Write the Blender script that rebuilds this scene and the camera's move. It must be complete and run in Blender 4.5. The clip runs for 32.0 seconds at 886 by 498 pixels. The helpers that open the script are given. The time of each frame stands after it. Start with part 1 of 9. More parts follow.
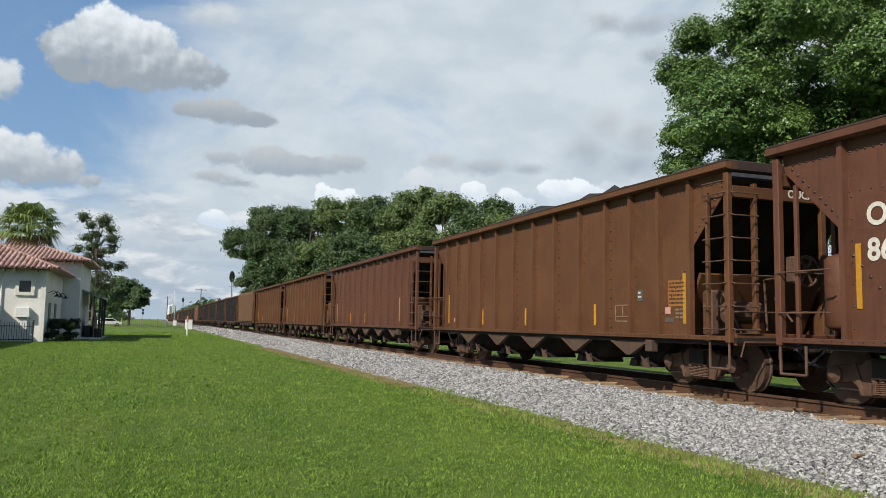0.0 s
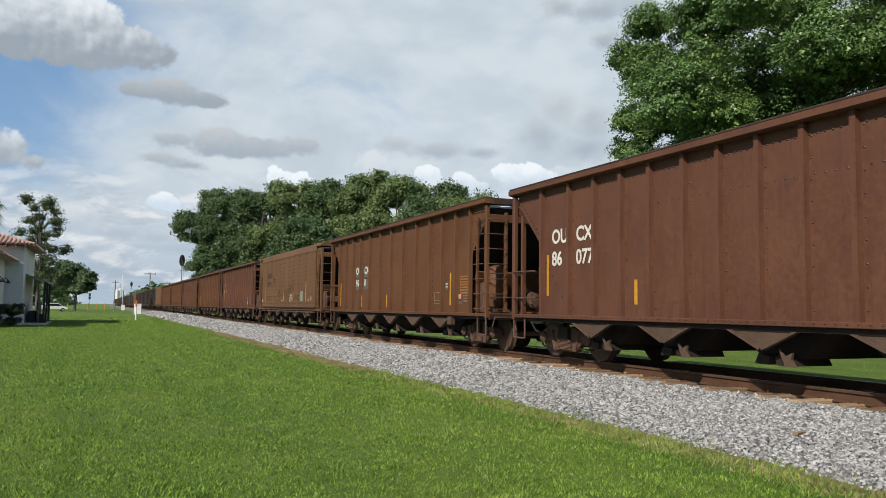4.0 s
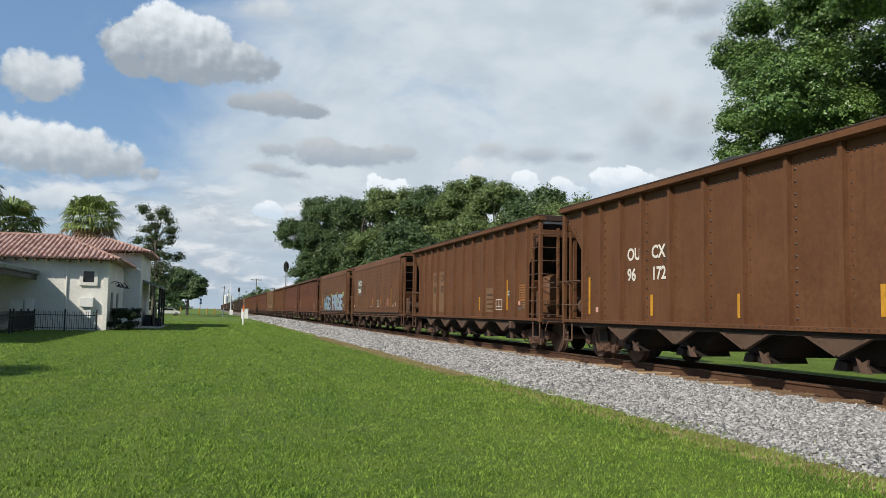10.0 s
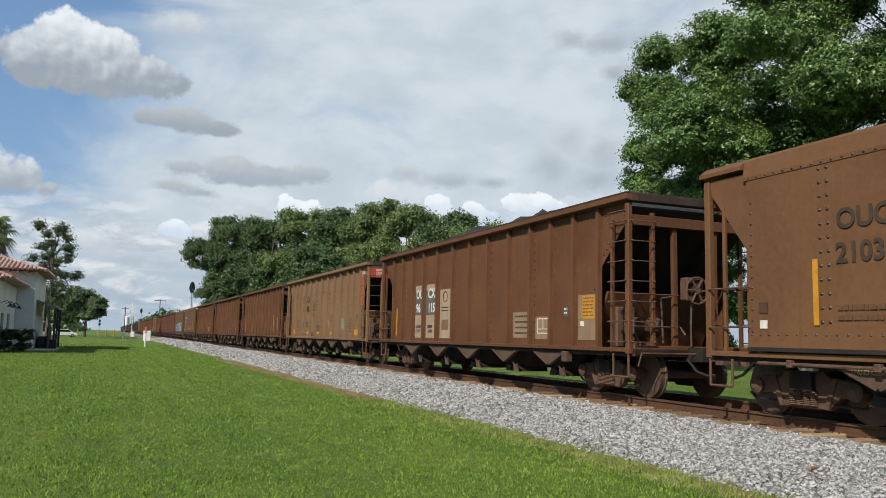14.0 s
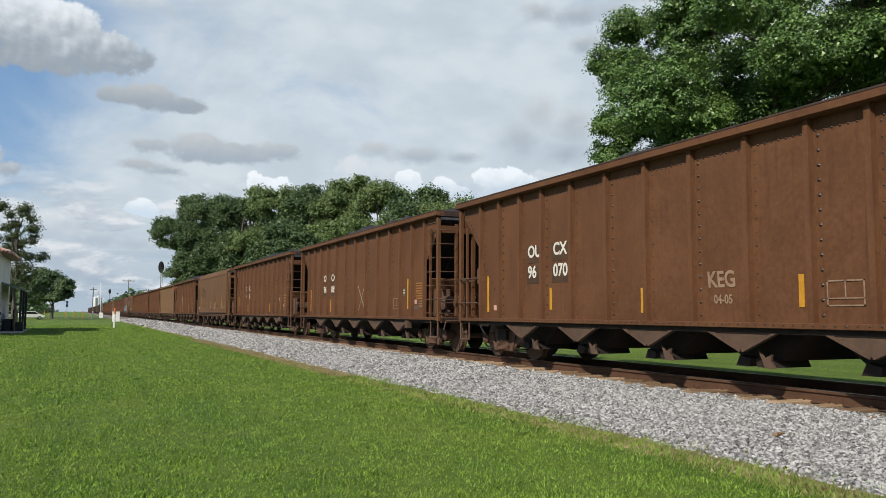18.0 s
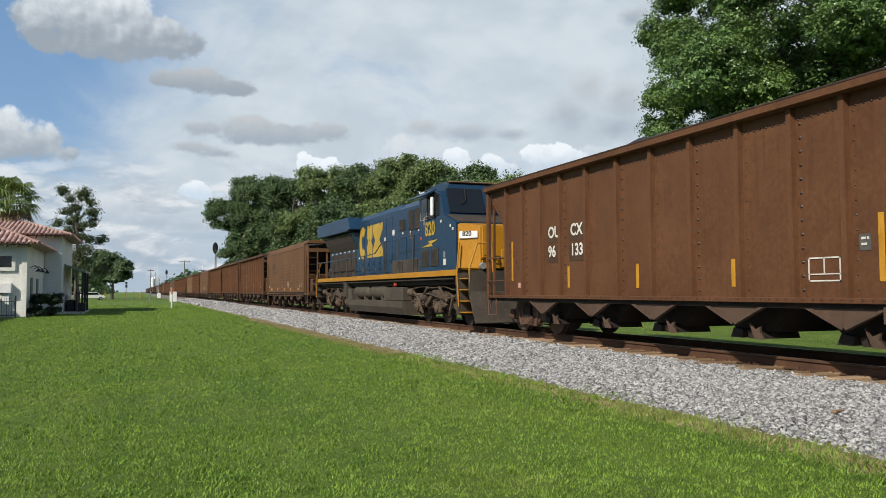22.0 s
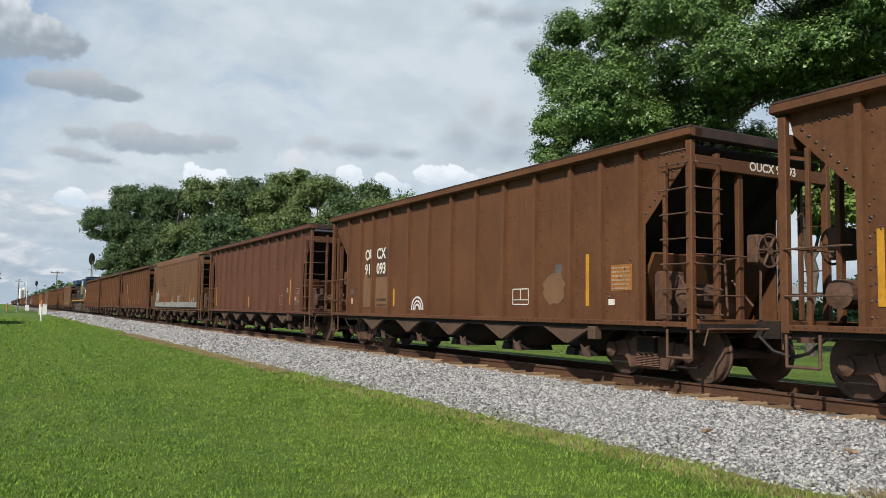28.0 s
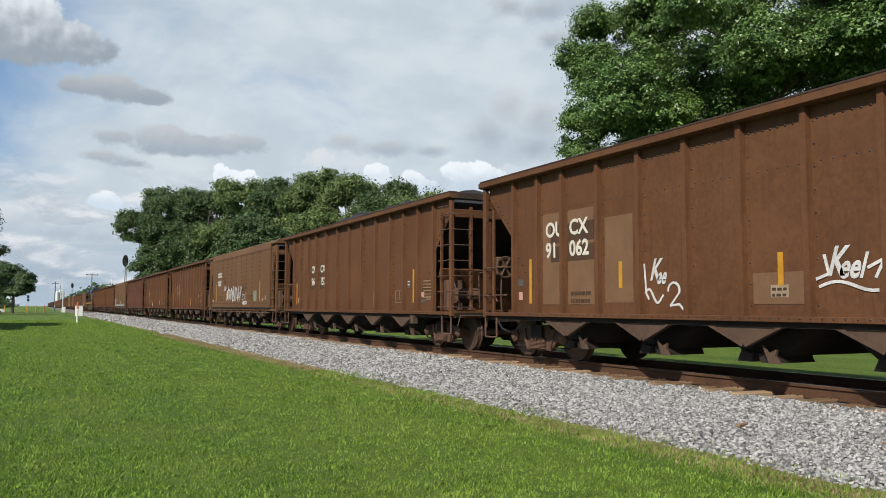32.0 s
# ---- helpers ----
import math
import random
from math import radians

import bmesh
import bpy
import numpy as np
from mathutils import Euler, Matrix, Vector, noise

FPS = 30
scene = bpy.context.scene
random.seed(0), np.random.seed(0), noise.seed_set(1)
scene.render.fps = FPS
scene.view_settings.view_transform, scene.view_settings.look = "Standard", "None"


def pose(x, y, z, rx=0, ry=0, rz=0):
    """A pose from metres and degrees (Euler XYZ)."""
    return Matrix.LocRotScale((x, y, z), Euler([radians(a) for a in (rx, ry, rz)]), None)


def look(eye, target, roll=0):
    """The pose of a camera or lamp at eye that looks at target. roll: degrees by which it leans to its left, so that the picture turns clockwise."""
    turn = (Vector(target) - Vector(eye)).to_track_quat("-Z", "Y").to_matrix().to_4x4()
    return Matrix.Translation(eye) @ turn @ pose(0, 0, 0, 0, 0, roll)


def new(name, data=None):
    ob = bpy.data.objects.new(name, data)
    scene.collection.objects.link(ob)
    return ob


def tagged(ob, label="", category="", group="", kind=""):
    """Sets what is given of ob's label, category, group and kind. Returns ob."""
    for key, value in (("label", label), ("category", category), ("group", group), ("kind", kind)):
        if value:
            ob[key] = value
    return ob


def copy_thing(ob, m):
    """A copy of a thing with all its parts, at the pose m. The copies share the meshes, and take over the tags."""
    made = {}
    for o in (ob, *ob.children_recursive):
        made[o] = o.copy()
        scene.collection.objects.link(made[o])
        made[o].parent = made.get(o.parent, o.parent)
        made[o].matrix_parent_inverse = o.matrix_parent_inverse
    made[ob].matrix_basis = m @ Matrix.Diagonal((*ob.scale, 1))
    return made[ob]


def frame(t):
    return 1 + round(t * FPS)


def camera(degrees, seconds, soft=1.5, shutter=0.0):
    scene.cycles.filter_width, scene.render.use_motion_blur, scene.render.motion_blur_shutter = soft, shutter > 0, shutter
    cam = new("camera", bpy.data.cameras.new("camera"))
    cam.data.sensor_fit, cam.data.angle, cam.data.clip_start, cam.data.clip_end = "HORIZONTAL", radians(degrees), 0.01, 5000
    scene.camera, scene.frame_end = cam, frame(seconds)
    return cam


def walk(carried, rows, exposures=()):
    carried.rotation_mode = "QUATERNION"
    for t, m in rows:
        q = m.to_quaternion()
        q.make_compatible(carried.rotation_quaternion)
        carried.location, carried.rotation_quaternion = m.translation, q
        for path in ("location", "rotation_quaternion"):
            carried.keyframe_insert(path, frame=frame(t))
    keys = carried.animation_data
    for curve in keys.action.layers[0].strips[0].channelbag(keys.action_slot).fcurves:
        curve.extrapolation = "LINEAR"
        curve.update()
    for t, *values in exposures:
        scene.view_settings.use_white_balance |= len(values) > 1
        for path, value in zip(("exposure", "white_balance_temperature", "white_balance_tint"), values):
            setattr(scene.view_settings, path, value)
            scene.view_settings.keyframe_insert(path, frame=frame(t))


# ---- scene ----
# camera: held by a standing person, turned only
cam = camera(58.05, 32.0, soft=0.5)
EYE = (0.0, 0.0, 1.5)
PATH = [
    (0.0, pose(*EYE, 95.36, -1.00, -19.93)),
    (0.5, pose(*EYE, 95.58, -0.96, -19.84)),
    (1.0, pose(*EYE, 95.39, -0.78, -20.15)),
    (1.5, pose(*EYE, 95.00, -0.70, -20.76)),
    (2.0, pose(*EYE, 94.50, -0.46, -21.20)),
    (2.5, pose(*EYE, 94.21, -0.52, -21.61)),
    (4.5, pose(*EYE, 94.22, -0.72, -23.85)),
    (5.0, pose(*EYE, 94.16, -0.57, -24.54)),
    (5.5, pose(*EYE, 94.19, -0.14, -25.24)),
    (6.0, pose(*EYE, 94.21, 0.25, -25.39)),
    (6.5, pose(*EYE, 94.24, 0.19, -21.86)),
    (7.0, pose(*EYE, 94.29, -0.56, -18.45)),
    (7.5, pose(*EYE, 94.38, -1.10, -16.08)),
    (8.0, pose(*EYE, 94.56, -1.00, -15.04)),
    (8.5, pose(*EYE, 94.55, -1.04, -14.52)),
    (9.0, pose(*EYE, 94.62, -1.08, -14.60)),
    (9.5, pose(*EYE, 94.59, -1.10, -15.14)),
    (10.0, pose(*EYE, 94.54, -1.01, -16.24)),
    (10.5, pose(*EYE, 94.78, -0.90, -17.03)),
    (11.0, pose(*EYE, 95.11, -1.01, -17.31)),
    (11.5, pose(*EYE, 95.34, -1.19, -17.24)),
    (12.0, pose(*EYE, 95.37, -1.34, -17.61)),
    (12.5, pose(*EYE, 95.38, -1.18, -18.73)),
    (13.0, pose(*EYE, 95.76, -1.02, -20.62)),
    (13.5, pose(*EYE, 96.10, -1.22, -21.55)),
    (14.0, pose(*EYE, 96.31, -1.27, -22.58)),
    (14.5, pose(*EYE, 96.26, -0.88, -23.95)),
    (16.5, pose(*EYE, 95.58, 0.26, -25.01)),
    (17.0, pose(*EYE, 95.25, -0.01, -23.92)),
    (17.5, pose(*EYE, 95.02, -0.21, -23.98)),
    (18.0, pose(*EYE, 94.58, -0.27, -24.54)),
    (18.5, pose(*EYE, 93.90, -0.17, -24.83)),
    (19.0, pose(*EYE, 93.38, 0.00, -25.41)),
    (19.5, pose(*EYE, 93.01, 0.11, -25.48)),
    (20.0, pose(*EYE, 92.92, -0.01, -25.20)),
    (20.5, pose(*EYE, 92.51, -0.05, -23.61)),
    (21.0, pose(*EYE, 92.54, -0.14, -22.16)),
    (21.5, pose(*EYE, 92.91, -0.06, -21.57)),
    (22.0, pose(*EYE, 92.99, 0.20, -20.99)),
    (22.5, pose(*EYE, 93.02, 0.36, -21.00)),
    (23.0, pose(*EYE, 93.13, 0.48, -21.83)),
    (23.5, pose(*EYE, 93.26, 0.75, -24.47)),
    (24.0, pose(*EYE, 93.29, 1.07, -27.80)),
    (24.5, pose(*EYE, 93.47, 1.08, -32.16)),
    (25.0, pose(*EYE, 93.80, 1.12, -35.40)),
    (25.5, pose(*EYE, 94.08, 1.00, -36.20)),
    (27.5, pose(*EYE, 94.29, -0.47, -34.71)),
    (28.0, pose(*EYE, 94.39, -0.89, -28.89)),
    (28.5, pose(*EYE, 94.71, -0.84, -27.06)),
    (29.0, pose(*EYE, 95.14, -0.87, -24.96)),
    (29.5, pose(*EYE, 95.25, -0.96, -23.56)),
    (30.0, pose(*EYE, 95.19, -0.99, -22.33)),
    (30.5, pose(*EYE, 94.85, -0.81, -21.52)),
    (31.0, pose(*EYE, 94.61, -0.64, -21.51)),
    (31.5, pose(*EYE, 94.24, -0.31, -22.88)),
    (32.0, pose(*EYE, 94.14, -0.15, -26.79)),
]
walk(cam, PATH)

# ---- light: afternoon sun from behind and to the left, broken cloud ----
SUN_TO = Vector((-1.0, -0.67, 0.97)).normalized()
sun = new("sun", bpy.data.lights.new("sun", "SUN"))
sun.data.energy, sun.data.angle, sun.data.color = 5.0, radians(0.6), (1.0, 0.93, 0.82)
sun.matrix_world = look((0, 0, 60), Vector((0, 0, 60)) - SUN_TO)


class Net:
    """Short-hand for shader nodes."""

    def __init__(self, tree):
        self.tree = tree

    def node(self, kind, **values):
        n = self.tree.nodes.new(kind)
        for key, value in values.items():
            if key.startswith("in_"):
                self.put(value, n.inputs[key[3:].replace("_", " ")])
            else:
                setattr(n, key, value)
        return n

    def put(self, value, socket):
        if isinstance(value, bpy.types.NodeSocket):
            self.tree.links.new(value, socket)
        else:
            socket.default_value = value

    def math(self, op, a, b=0.0, c=0.0, clamp=False):
        n = self.tree.nodes.new("ShaderNodeMath")
        n.operation, n.use_clamp = op, clamp
        for value, socket in zip((a, b, c), n.inputs):
            self.put(value, socket)
        return n.outputs[0]

    def ramp(self, fac, low, high, to_low=0.0, to_high=1.0, smooth=True):
        n = self.tree.nodes.new("ShaderNodeMapRange")
        n.interpolation_type = "SMOOTHSTEP" if smooth else "LINEAR"
        for value, socket in zip((fac, low, high, to_low, to_high), n.inputs):
            self.put(value, socket)
        return n.outputs[0]

    def mix(self, fac, a, b, mode="MIX"):
        n = self.tree.nodes.new("ShaderNodeMix")
        n.data_type, n.blend_type = "RGBA", mode
        self.put(fac, n.inputs[0])
        for value, socket in ((a, n.inputs[6]), (b, n.inputs[7])):
            self.put(value if isinstance(value, bpy.types.NodeSocket) else (*value, 1), socket)
        return n.outputs[2]

    def noise(self, vector, scale, detail=3.0, rough=0.55, distort=0.0):
        n = self.node("ShaderNodeTexNoise", in_Scale=scale, in_Detail=detail, in_Roughness=rough, in_Distortion=distort)
        if vector is not None:
            self.tree.links.new(vector, n.inputs["Vector"])
        return n.outputs["Fac"]


def make_sky():
    world = bpy.data.worlds.new("sky")
    scene.world = world
    world.use_nodes = True
    tree = world.node_tree
    tree.nodes.clear()
    n = Net(tree)
    sky = n.node("ShaderNodeTexSky", sky_type="NISHITA", sun_disc=False, sun_elevation=math.asin(SUN_TO.z),
                 sun_rotation=math.atan2(SUN_TO.x, SUN_TO.y), air_density=1.0, dust_density=1.2, ozone_density=1.4)
    ray = n.node("ShaderNodeTexCoord").outputs["Generated"]
    split = n.node("ShaderNodeSeparateXYZ")
    tree.links.new(ray, split.inputs[0])
    x, y, z = split.outputs
    az = n.math("MULTIPLY", n.math("ARCTAN2", x, y), 57.2958)
    el = n.math("MULTIPLY", n.math("ARCSINE", z), 57.2958)
    flat = n.node("ShaderNodeCombineXYZ")
    tree.links.new(az, flat.inputs[0])
    tree.links.new(el, flat.inputs[1])
    p = flat.outputs[0]
    wide = n.node("ShaderNodeMapping")
    wide.inputs["Scale"].default_value = (0.55, 1.0, 1.0)
    tree.links.new(p, wide.inputs[0])
    pw = wide.outputs[0]
    veil = n.noise(pw, 0.11, 6.0, 0.6, 0.6)
    soft = n.noise(pw, 0.32, 4.0, 0.5)
    blue = n.mix(0.5, n.node("ShaderNodeVectorMath", operation="SCALE").outputs[0], (0.16, 0.33, 0.60))
    scale = blue.node.inputs[6].links[0].from_node
    tree.links.new(sky.outputs[0], scale.inputs[0])
    scale.inputs["Scale"].default_value = 0.13
    # deeper towards the zenith
    dim = n.node("ShaderNodeVectorMath", operation="SCALE")
    tree.links.new(blue, dim.inputs[0])
    tree.links.new(n.ramp(el, 24.0, 62.0, 1.0, 0.5), dim.inputs["Scale"])
    blue = dim.outputs[0]
    # thin veil of high cloud, thickest to the right of the line
    thick = n.math("ADD", n.ramp(az, -9.0, 11.0, 0.02, 0.76), n.math("MULTIPLY", n.math("SUBTRACT", veil, 0.5), 1.5))
    thick = n.math("ADD", thick, n.ramp(el, 15.0, 3.0, 0.0, 0.45))
    # the veil covers one side of the sky only; overhead and behind it is clear
    thick = n.math("MULTIPLY", thick, n.math("MULTIPLY", n.ramp(el, 55.0, 30.0), n.ramp(n.math("ABSOLUTE", n.math("SUBTRACT", az, 25.0)), 110.0, 60.0)))
    veil_light = n.mix(n.ramp(soft, 0.32, 0.68), (0.555, 0.635, 0.70), (0.665, 0.735, 0.785))
    colour = n.mix(n.ramp(thick, 0.12, 0.75, 0.0, 0.96), blue, veil_light)
    # low bands of stratus near the horizon
    bands = n.node("ShaderNodeMapping")
    bands.inputs["Scale"].default_value = (0.16, 1.5, 1.0)
    tree.links.new(p, bands.inputs[0])
    band = n.math("MULTIPLY", n.ramp(n.noise(bands.outputs[0], 0.5, 4.0, 0.6), 0.44, 0.62), n.ramp(el, 7.0, 1.0))
    colour = n.mix(n.math("MULTIPLY", band, 0.75), colour, (0.36, 0.45, 0.55))
    colour = n.mix(n.ramp(el, 6.5, 0.5, 0.0, 0.72), colour, (0.37, 0.475, 0.59))
    # heaps of low cumulus behind one another, lit from the upper left
    heaps = n.node("ShaderNodeMapping")
    heaps.inputs["Scale"].default_value = (0.20, 0.52, 1.0)
    tree.links.new(p, heaps.inputs[0])
    above = n.node("ShaderNodeMapping")
    above.inputs["Scale"].default_value = (0.20, 0.52, 1.0)
    above.inputs["Location"].default_value = (-0.06, 0.36, 0.0)
    tree.links.new(p, above.inputs[0])
    here, there = n.noise(heaps.outputs[0], 0.9, 6.0, 0.58, 0.3), n.noise(above.outputs[0], 0.9, 6.0, 0.58, 0.3)
    low = n.math("MULTIPLY", n.ramp(here, 0.44, 0.56), n.math("MULTIPLY", n.ramp(el, 10.5, 6.0), n.ramp(az, 20.0, 6.0, 0.25, 1.0)))
    crest = n.ramp(n.math("SUBTRACT", here, there), -0.10, 0.16)
    colour = n.mix(n.math("MULTIPLY", low, 0.85), colour, n.mix(crest, (0.40, 0.47, 0.56), (0.80, 0.83, 0.86)))
    # rounded heads of three sizes, and the same field a little towards the sun, for their relief
    def heads(at, sizes, ruffle):
        total = None
        for size, weight in sizes:
            cell = n.node("ShaderNodeTexVoronoi", in_Scale=size, in_Randomness=1.0, feature="SMOOTH_F1", in_Smoothness=0.25)
            swirl = n.node("ShaderNodeTexNoise", in_Scale=size * 0.9, in_Detail=3.0)
            tree.links.new(at, swirl.inputs["Vector"])
            bent = n.node("ShaderNodeVectorMath", operation="MULTIPLY_ADD")
            tree.links.new(swirl.outputs["Color"], bent.inputs[0])
            bent.inputs[1].default_value = (0.9 / size,) * 3
            tree.links.new(at, bent.inputs[2])
            tree.links.new(bent.outputs[0], cell.inputs["Vector"])
            term = n.math("MULTIPLY", n.math("SUBTRACT", 0.42, cell.outputs["Distance"]), weight)
            total = term if total is None else n.math("ADD", total, term)
        return n.math("ADD", total, n.math("MULTIPLY", n.math("SUBTRACT", n.noise(at, 1.6, 6.0, 0.62), 0.5), ruffle))
    aside = n.node("ShaderNodeVectorMath", operation="ADD")
    tree.links.new(p, aside.inputs[0])
    aside.inputs[1].default_value = (-0.30, 0.34, 0.0)
    bumps = heads(p, ((0.62, 0.75), (1.5, 0.32), (3.6, 0.12)), 0.5)
    broad = ((0.5, 0.8), (1.2, 0.22))
    relief = n.math("MULTIPLY", n.math("SUBTRACT", heads(p, broad, 0.35), heads(aside.outputs[0], broad, 0.35)), 0.55)
    wisps = n.math("SUBTRACT", n.noise(pw, 0.9, 6.0, 0.62, 0.5), 0.5)
    # clouds: puffs (azimuth, elevation, half width, half height), top light, base light, softness of the edge, share of rounded heads
    clouds = (
        (((-3.8, 5.9, 1.7, 0.9), (-1.6, 5.7, 1.9, 0.9), (0.6, 4.7, 2.0, 0.6), (2.8, 4.5, 1.6, 0.45)), 0.78, 0.56, 0.5, 0.8),
        (((-8.8, 7.0, 3.4, 1.0), (-13.0, 6.6, 3.0, 0.9)), 0.80, 0.60, 0.5, 0.8),
        (((18.0, 9.7, 1.7, 1.5), (20.2, 9.3, 2.2, 1.0), (16.4, 9.0, 1.3, 0.9), (25.6, 8.8, 3.4, 0.9), (31.5, 9.2, 2.4, 1.0)), 0.76, 0.66, 0.35, 0.9),
        (((31.6, 14.2, 2.1, 1.8), (33.8, 13.2, 2.0, 2.0), (30.0, 12.3, 2.1, 1.8), (33.4, 11.3, 2.6, 1.5)), 0.62, 0.49, 1.5, 0.7),
        (((11.5, 8.7, 1.0, 0.95), (12.9, 8.5, 1.1, 0.8), (14.2, 8.1, 0.9, 0.6), (12.2, 7.6, 2.2, 0.7)), 0.95, 0.70, 0.16, 1.0),
        (((3.1, 7.0, 0.62, 0.42), (3.9, 7.15, 0.6, 0.45), (4.5, 6.85, 0.5, 0.3), (3.6, 6.75, 1.2, 0.25)), 0.92, 0.76, 0.22, 1.0),
        (((22.1, 9.3, 1.0, 0.85), (23.2, 8.6, 1.4, 0.5)), 0.93, 0.70, 0.18, 0.9),
        (((24.5, 9.0, 0.95, 0.75), (25.4, 8.5, 1.2, 0.5)), 0.93, 0.70, 0.18, 0.9),
        (((28.1, 9.5, 1.3, 0.95), (29.7, 9.2, 1.4, 1.05), (29.0, 8.6, 2.2, 0.6)), 0.95, 0.68, 0.18, 1.0),
        (((19.6, 11.7, 1.7, 0.62), (22.5, 11.2, 2.5, 0.72), (25.8, 11.1, 1.7, 0.45)), 0.62, 0.50, 0.7, 0.4),
        (((4.2, 11.15, 1.5, 0.55), (7.3, 11.3, 2.1, 0.9), (10.0, 11.1, 2.2, 0.72), (12.6, 11.3, 1.7, 0.62), (8.2, 10.7, 4.0, 0.5)), 0.60, 0.47, 0.35, 0.6),
        (((3.4, 9.85, 1.5, 0.36), (5.2, 9.5, 1.4, 0.34)), 0.55, 0.48, 0.45, 0.4),
        (((2.0, 14.25, 1.6, 0.62), (4.0, 14.35, 1.9, 0.9), (6.0, 14.0, 1.5, 0.58)), 0.55, 0.42, 0.35, 0.6),
        (((-13.5, 10.3, 2.6, 1.7), (-10.5, 10.3, 2.3, 1.7), (-8.0, 10.1, 2.1, 1.6), (-6.1, 9.6, 1.8, 1.2), (-4.7, 9.0, 1.2, 0.55), (-9.0, 9.1, 5.0, 0.95)), 0.86, 0.44, 0.4, 1.0),
        (((-11.5, 14.5, 2.3, 1.7), (-10.0, 14.9, 1.4, 1.3), (-12.8, 14.8, 1.1, 0.9)), 0.80, 0.46, 0.4, 1.0),
        (((-16.5, 15.3, 2.0, 1.6), (-18.5, 11.0, 3.0, 2.2)), 0.80, 0.46, 0.4, 1.0),
        (((3.2, 20.5, 2.5, 1.1), (5.2, 20.1, 1.5, 0.7)), 0.74, 0.58, 0.8, 0.7),
        (((-3.5, 18.5, 2.5, 2.0), (-5.9, 17.6, 1.9, 1.5), (-1.0, 18.0, 2.3, 1.8), (1.4, 17.2, 2.1, 1.4), (3.2, 16.7, 1.4, 0.8), (-2.4, 16.4, 4.0, 1.3), (-6.0, 16.1, 1.5, 1.0), (0.6, 16.3, 3.4, 1.0)), 0.90, 0.40, 0.3, 1.0),
        (((31.5, 21.0, 1.7, 0.9), (34.0, 20.6, 2.4, 0.8), (37.0, 20.8, 1.9, 0.65)), 0.56, 0.48, 0.8, 0.5),
        (((34.7, 18.7, 1.2, 0.7),), 0.56, 0.48, 0.7, 0.5),
        (((-30.0, 8.0, 6.0, 3.0), (-36.0, 9.0, 5.0, 2.4)), 0.80, 0.5, 0.5, 1.0),
        (((62.0, 14.0, 8.0, 3.4), (70.0, 12.0, 6.0, 3.0)), 0.75, 0.5, 0.6, 1.0),
    )
    for puffs, top, base, edge, round_share in clouds:
        field = None
        for a0, e0, wa, we in puffs:
            lens = n.node("ShaderNodeVectorMath", operation="MULTIPLY_ADD")
            tree.links.new(p, lens.inputs[0])
            lens.inputs[1].default_value = (1 / wa, 1 / we, 0)
            lens.inputs[2].default_value = (-a0 / wa, -e0 / we, 0)
            far_out = n.node("ShaderNodeVectorMath", operation="LENGTH")
            tree.links.new(lens.outputs[0], far_out.inputs[0])
            term = n.math("MULTIPLY_ADD", far_out.outputs["Value"], -we, we)
            field = term if field is None else n.math("SMOOTH_MAX", field, term, 0.25)
        low, high = min(q[1] - q[3] for q in puffs), max(q[1] + q[3] for q in puffs)
        size = min(1.0, 0.45 + 0.16 * (high - low))
        body = n.math("ADD", n.math("ADD", field, 0.16), n.math("MULTIPLY", n.math("ADD", n.math("MULTIPLY", bumps, round_share), n.math("MULTIPLY", wisps, 1.5 * (1.2 - round_share))), size))
        mask = n.ramp(body, 0.0, edge * size * 1.3)
        # crisp above, frayed below; bright heads, grey flat base
        lift = n.math("DIVIDE", n.math("SUBTRACT", el, low), high - low)
        shade = n.ramp(n.math("ADD", n.math("ADD", lift, n.math("MULTIPLY", relief, round_share)), n.math("MULTIPLY", bumps, 0.12)), 0.12, 1.0)
        lit = n.mix(shade, (base * 0.83, base * 0.97, base * 1.12), (top * 0.93, top * 0.99, top * 1.04))
        colour = n.mix(mask, colour, lit)
    back = n.node("ShaderNodeBackground", in_Strength=1.0)
    tree.links.new(colour, back.inputs["Color"])
    out = n.node("ShaderNodeOutputWorld")
    tree.links.new(back.outputs[0], out.inputs[0])


make_sky()

